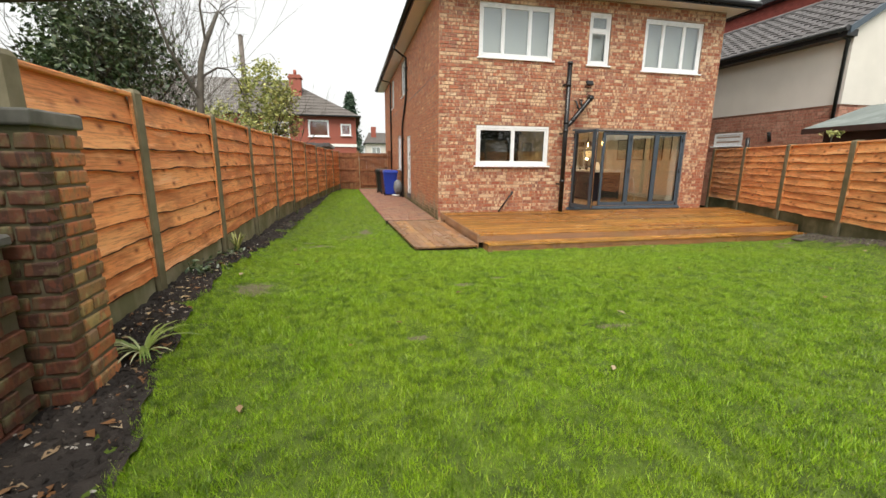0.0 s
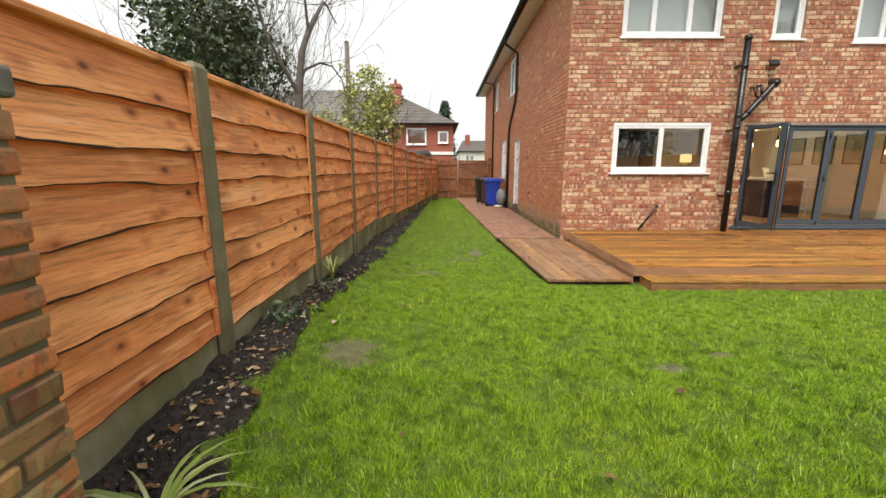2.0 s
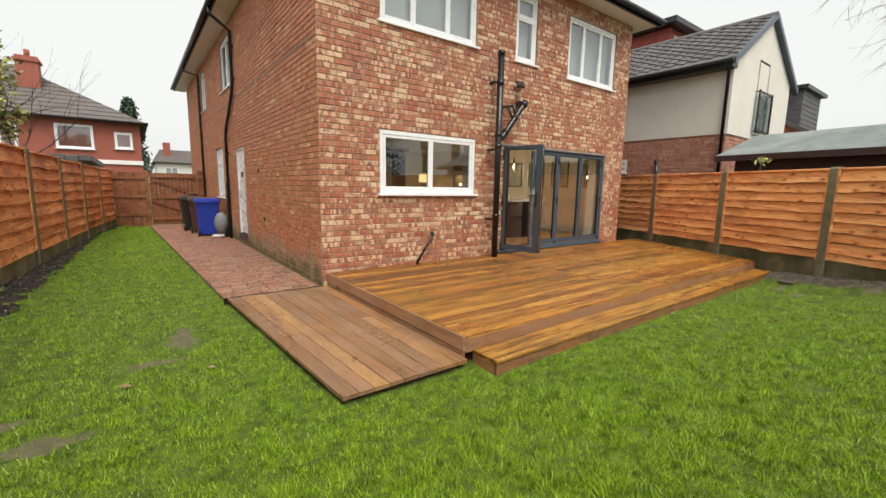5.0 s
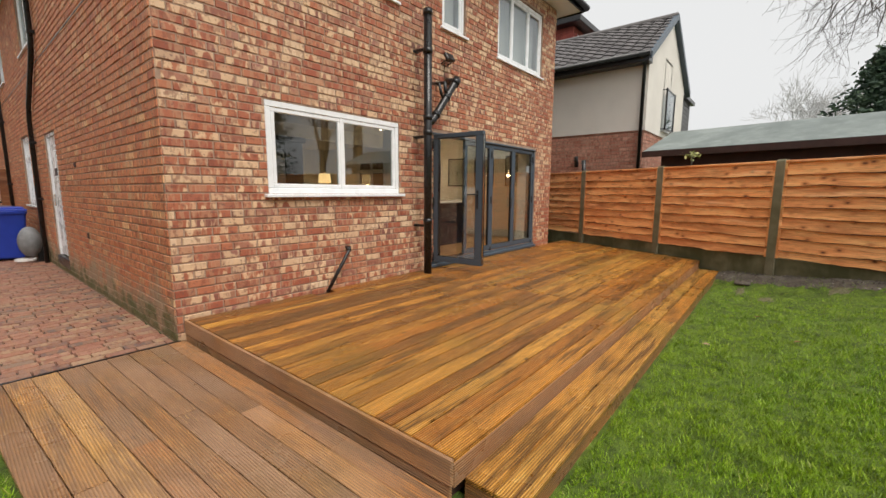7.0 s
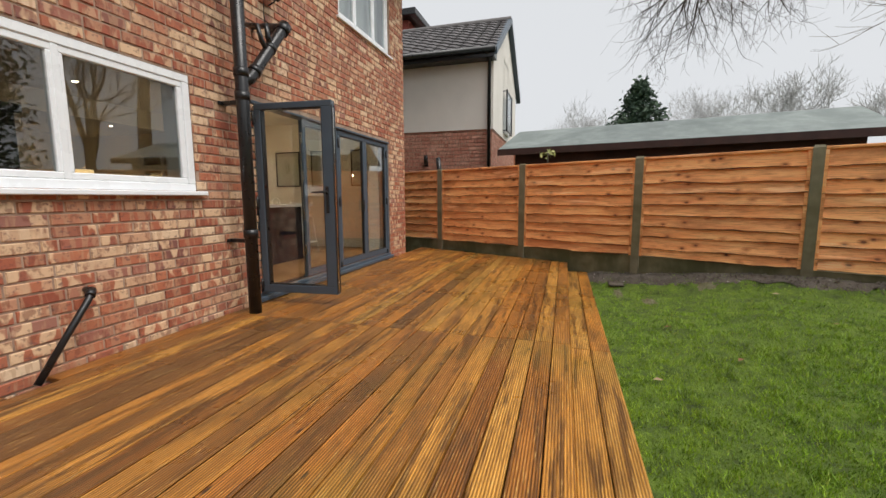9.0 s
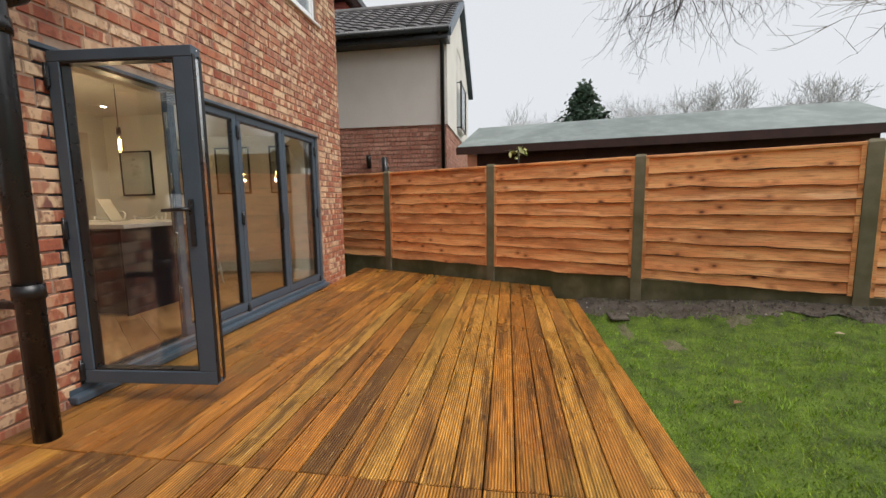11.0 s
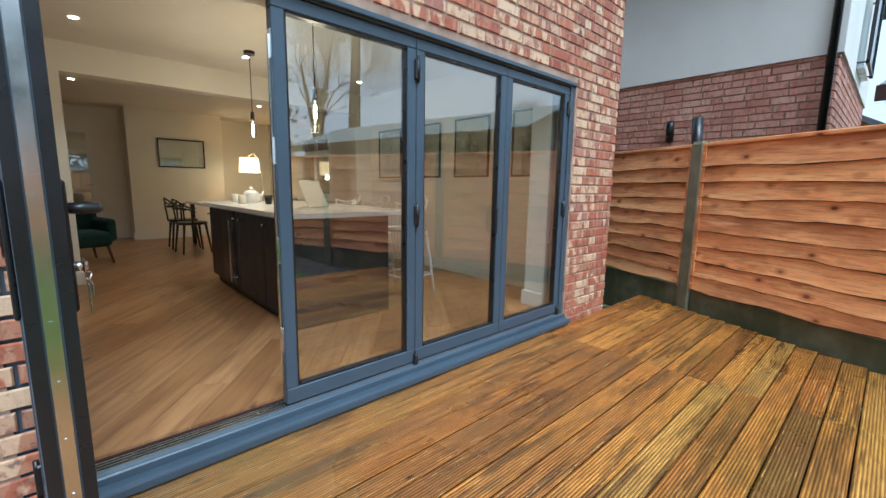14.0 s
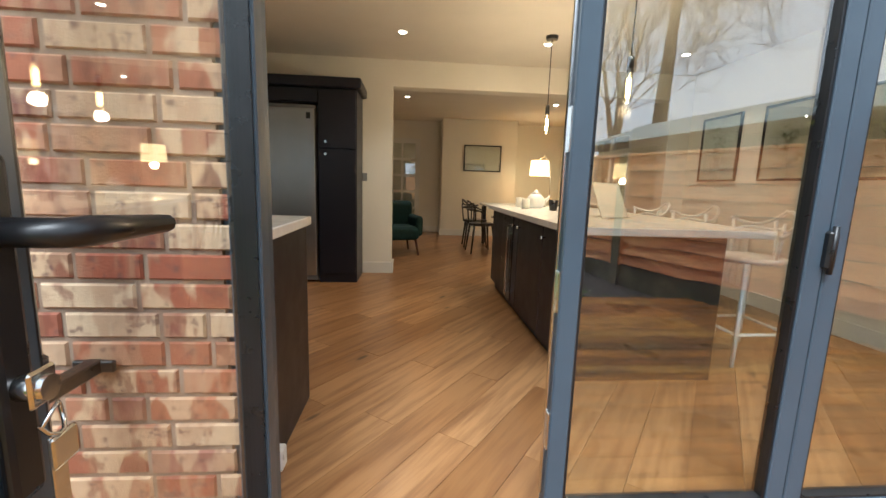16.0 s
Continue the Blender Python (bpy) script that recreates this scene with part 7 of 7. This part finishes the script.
wheelie_bin(2.86, 18.05, 178, BLUEBIN, BLUEBIN, "blue wheelie bin with closed lid by the wall")
wheelie_bin(2.80, 18.95, 176, BROWNBIN, BROWNBIN, "brown wheelie bin behind the blue one")
wheelie_bin(2.66, 19.75, 182, GREENBIN, GREENBIN, "black wheelie bin beside the gate")
h = thing("hose_reel", "grey covered hose reel on the wall", "hose reel", pose(3.1, 17.4, 0.42))
bm = bmesh.new()
bmesh.ops.create_uvsphere(bm, u_segments=18, v_segments=12, radius=0.24, matrix=Matrix.Diagonal((0.72, 0.9, 1.2, 1)))
part("cover", bm, GREYSACK, h)
part("hose", tube(bmesh.new(), [(-0.1 + 0.14 * math.cos(a * 0.5), -0.1 + 0.14 * math.sin(a * 0.5), -0.33 + 0.012 * (a // 13)) for a in range(40)], 0.012, 6), WHITE, h)
part("wall_bracket", box(0.08, -0.08, -0.4, 0.2, 0.08, 0.1, 0.01), BLACK, h)
single("stone_slab", box(9.4, 6.8, 0.06, 9.85, 7.0, 0.095, 0.012), MUD, "muddy broken slab in the soil strip", "stone")


# ---- stones, twigs and fallen leaves ----
def scatter(name, mat, n, place, size, flat, seed, label, category, leaf=False):
    rng = random.Random(seed)
    verts, faces = [], []
    for _ in range(n):
        x, y, z = place(rng)
        s = size * rng.uniform(0.4, 1.5)
        k = len(verts)
        a = rng.uniform(0, 6.28)
        if leaf:
            c, d = math.cos(a), math.sin(a)
            for u, w, e in ((-1, 0, 0.0), (0, 0.5, 0.4), (1, 0, 0.1), (0, -0.5, 0.35)):
                verts.append((x + s * (u * c - w * d), y + s * (u * d + w * c), z + s * e * rng.uniform(0.2, 0.9)))
            faces.append((k, k + 1, k + 2, k + 3))
        else:
            for u, w, e in ((1, 0, 0), (-0.4, 0.8, 0), (-0.6, -0.7, 0), (0.1, 0.1, flat)):
                c, d = math.cos(a), math.sin(a)
                verts.append((x + s * (u * c - w * d) * rng.uniform(0.7, 1.2), y + s * (u * d + w * c), z + s * e))
            faces += [(k, k + 1, k + 3), (k + 1, k + 2, k + 3), (k + 2, k, k + 3)]
    ob = raw(name, verts, faces, mat)
    return tagged(ob, label, category, "", "stuff")


def in_bed(rng):
    y = rng.uniform(-1, 20) if rng.random() < 0.4 else rng.uniform(2, 8)
    x = rng.uniform(left_fence_x(y) + 0.07, bed_edge_x(y) + 0.03)
    return x, y, bed_height(x, y)


def near_straw(rng):
    y = 4.95 + rng.gauss(0, 0.45)
    x = min(bed_edge_x(y), max(left_fence_x(y) + 0.08, -0.16 + rng.gauss(0, 0.1)))
    return x, y, bed_height(x, y) + 0.012


def in_strip(rng):
    y = rng.uniform(1, 7.2)
    x = right_fence_x(y) - rng.uniform(0.05, 0.6)
    return x, y, ground_z(x, y) + 0.03


def on_grass(rng):
    while True:
        x, y = rng.uniform(-0.2, 9.5), rng.uniform(1.5, 9)
        if on_lawn(x, y):
            return x, y, lawn_height(x, y) + 0.03


scatter("soil_crumbs", SOIL, 5000, in_bed, 0.022, 0.8, 1, "loose dark soil crumbs in the bed", "soil")
scatter("bed_stones", STONE, 900, in_bed, 0.014, 0.7, 2, "small pale stones and chips in the soil", "stones")
scatter("bed_litter", DEAD, 420, in_bed, 0.035, 0.5, 3, "dry leaves and twigs on the soil", "leaf litter", True)
scatter("strip_stones", STONE, 110, in_strip, 0.012, 0.7, 4, "small stones along the fence foot", "stones")
scatter("strip_crumbs", MUD, 900, in_strip, 0.018, 0.8, 5, "loose soil crumbs along the fence foot", "soil")
scatter("bed_straw", STRAW, 45, near_straw, 0.024, 0.5, 8, "pale dry straw and leaf scraps on the soil", "leaf litter", True)
scatter("lawn_leaves", DEAD, 34, on_grass, 0.035, 0.5, 6, "few brown fallen leaves on the grass", "leaf litter", True)


# ---- grass ----
def grass(n, seed):
    rs = np.random.RandomState(seed)
    pts = []
    while len(pts) < n:
        m = 40000
        near = rs.rand(m) < 0.55
        xs = np.where(near, 2.2 + 2.6 * rs.randn(m), rs.uniform(-0.3, 10.5, m))
        ys = np.where(near, 4.6 + 2.2 * rs.randn(m), rs.uniform(-5, 21.9, m))
        for x, y in zip(xs, ys):
            if on_lawn(x, y):
                bare = 0.0
                for cx, cy, rx, ry, _ in PATCHES:
                    q = ((x - cx) / rx) ** 2 + ((y - cy) / ry) ** 2
                    if q < 0.75:
                        bare = 0.8
                bare = max(bare, 0.75 * smooth(2.0, 0.6, right_fence_x(y) - x) * smooth(-0.25, 0.2, noise.noise((x * 4.3, y * 4.3, 8))))
                if rs.rand() > max(bare, 0.6 * smooth(0.1, 0.5, noise.noise((x * 3.1, y * 3.1, 1))), 0.6 * smooth(0.08, 0.4, noise.noise((x * 11, y * 11, 6)))):
                    pts.append((x, y, lawn_height(x, y)))
    p = np.array(pts[:n])
    a = rs.uniform(0, 2 * np.pi, n)
    u, q = p[:, 0], p[:, 1]
    tuft = np.sin(u * 9.1 + 2.0 * np.sin(q * 5.3)) * np.sin(q * 8.3 + 2.2 * np.sin(u * 4.7)) + 0.6 * np.sin(u * 23 + 3 * np.sin(q * 17)) * np.sin(q * 21)
    h = rs.uniform(0.010, 0.030, n) * (0.6 + 0.8 * rs.rand(n)) * (1.0 + 0.42 * tuft)
    lean = rs.uniform(0.2, 1.1, n) * h
    la = rs.uniform(0, 2 * np.pi, n)
    w = rs.uniform(0.0014, 0.0028, n) * (1 + 0.10 * np.maximum(0, p[:, 1] - 4))
    v = np.zeros((n, 3, 3), dtype=np.float32)
    v[:, 0] = p + np.stack([np.cos(a) * w, np.sin(a) * w, -0.004 + 0 * w], 1)
    v[:, 1] = p - np.stack([np.cos(a) * w, np.sin(a) * w, 0.004 + 0 * w], 1)
    v[:, 2] = p + np.stack([np.cos(la) * lean, np.sin(la) * lean, h], 1)
    me = bpy.data.meshes.new("grass")
    me.vertices.add(n * 3)
    me.vertices.foreach_set("co", v.ravel())
    me.loops.add(n * 3)
    me.loops.foreach_set("vertex_index", np.arange(n * 3, dtype=np.int32))
    me.polygons.add(n)
    me.polygons.foreach_set("loop_start", np.arange(0, n * 3, 3, dtype=np.int32))
    me.polygons.foreach_set("loop_total", np.full(n, 3, dtype=np.int32))
    me.update(calc_edges=True)
    me.materials.append(BLADE)
    tagged(new("grass", me), "short wet green grass blades over the lawn", "grass", "", "stuff")


grass(1050000, 5)


# ---- plank floor of the house, laid slantwise ----
def clip(poly, axis, lim, sign):
    out = []
    for i, p in enumerate(poly):
        q = poly[(i + 1) % len(poly)]
        a, b = sign * (p[axis] - lim), sign * (q[axis] - lim)
        if a >= 0:
            out.append(p)
        if (a >= 0) != (b >= 0):
            t = a / (a - b)
            out.append((p[0] + (q[0] - p[0]) * t, p[1] + (q[1] - p[1]) * t))
    return out


def plank_floor():
    fl = thing("plank_floor", "warm oak-effect plank floor laid slantwise", "floor", None, "", "structure")
    ang = radians(52)
    c, s = math.cos(ang), math.sin(ang)
    rng = random.Random(15)
    wid, ln, made = 0.18, 1.22, 0
    for i in range(-45, 46):
        for j in range(-9, 10):
            u0, v0 = j * ln + (i * 0.47 % 1) * ln, i * wid
            q = [(u0 + 0.001, v0 + 0.001), (u0 + ln - 0.001, v0 + 0.001), (u0 + ln - 0.001, v0 + wid - 0.001), (u0 + 0.001, v0 + wid - 0.001)]
            q = [(8.2 + u * c - v * s, 14.0 + u * s + v * c) for u, v in q]
            for axis, lim, sign in ((0, 5.0, 1), (0, 10.45, -1), (1, WY + 0.11, 1), (1, 18.6, -1)):
                q = clip(q, axis, lim, sign)
                if len(q) < 3:
                    break
            if len(q) < 3:
                continue
            cx, cy = sum(p[0] for p in q) / len(q), sum(p[1] for p in q) / len(q)
            bm = bmesh.new()
            # local x along the plank, so that its grain follows it
            loc = [((p[0] - cx) * c + (p[1] - cy) * s, -(p[0] - cx) * s + (p[1] - cy) * c) for p in q]
            lo = [bm.verts.new((a, b, 0)) for a, b in loc]
            hi = [bm.verts.new((a, b, 0.012)) for a, b in loc]
            bm.faces.new(hi)
            for k in range(len(loc)):
                bm.faces.new((lo[k], lo[(k + 1) % len(loc)], hi[(k + 1) % len(loc)], hi[k]))
            ob = part("plank", bm, FLOOR, fl)
            ob.matrix_basis = pose(cx, cy, FLOOR_Z - 0.012, 0, 0, math.degrees(ang))
            made += 1


plank_floor()


# ---- block paving of the side path ----
def paving():
    base = bmesh.new()
    v = [base.verts.new(q) for q in ((path_edge_x(10.56), 10.56, 0.025), (WX0, 10.56, 0.025), (WX0, 22, 0.025), (path_edge_x(22), 22, 0.025))]
    base.faces.new(v)
    pth = single("side_path", base, SOIL, "red block-paved side path along the house", "path", "", "structure")
    rng = random.Random(44)
    cells = []
    for r in range(int(11.4 / 0.105)):
        y = 10.57 + r * 0.105
        x = path_edge_x(y) - rng.uniform(0, 0.2)
        while x < WX0 - 0.01:
            a, b = max(x, path_edge_x(y)), min(x + 0.21, WX0 - 0.003)
            if b - a > 0.03:
                cells.append((a, b, y))
            x += 0.213
    verts, faces, uvs, shared = [], [], [], {}
    count = 0
    for a, b, y in cells:
        w = round(b - a - 0.003, 3)
        if count < 300 and y < 16.5:
            if w not in shared:
                q, f, u = [], [], []
                brick_geo(w, 0.102, 0.02, q, f, u, lambda i, j, k: (i, k, j))
                me = bpy.data.meshes.new("paving_block")
                me.from_pydata(q, [], [t[::-1] for t in f])
                with_uv(me, u)
                me.materials.append(PAVER)
                shared[w] = me
            ob = new("paving_block", shared[w])
            ob.location = (a, y, 0.024 + rng.uniform(-0.002, 0.002))
            ob.parent = pth
            count += 1
        else:
            n = len(faces)
            brick_geo(w, 0.102, 0.02, verts, faces, uvs, lambda i, j, k: (a + i, y + k, 0.024 + j))
            faces[n:] = [t[::-1] for t in faces[n:]]
    ob = raw("paving", verts, faces, PAVER_J, pth)
    with_uv(ob.data, uvs)
    ob["kind"] = "stuff"


paving()


# ---- brickwork of the house ----
rng = random.Random(12)
REAR = courses(WX0 + 0.002, WX1, -0.02, EAVE, [KW, (6.79, 10.06, 0.0, 2.27), UP1, UP2, UP3], 0.0775, 0.235, rng)
brickwork(wall_rear, REAR, (Vector((0, WY, 0)), Vector((1, 0, 0)), Vector((0, -1, 0))), lambda u, z: 5.3 < u < 6.9 and 0.1 < z < 2.5, BRICK_ONE, BRICK, rng)
SIDE = courses(WY + 0.002, HY1, -0.02, EAVE, SIDE_HOLES, 0.0775, 0.235, rng)
brickwork(wall_side, SIDE, (Vector((WX0, 0, 0)), Vector((0, 1, 0)), Vector((-1, 0, 0))), lambda u, z: u < 12.6 and 0.1 < z < 2.2, SIDE_ONE, SIDE_BRICK, rng)
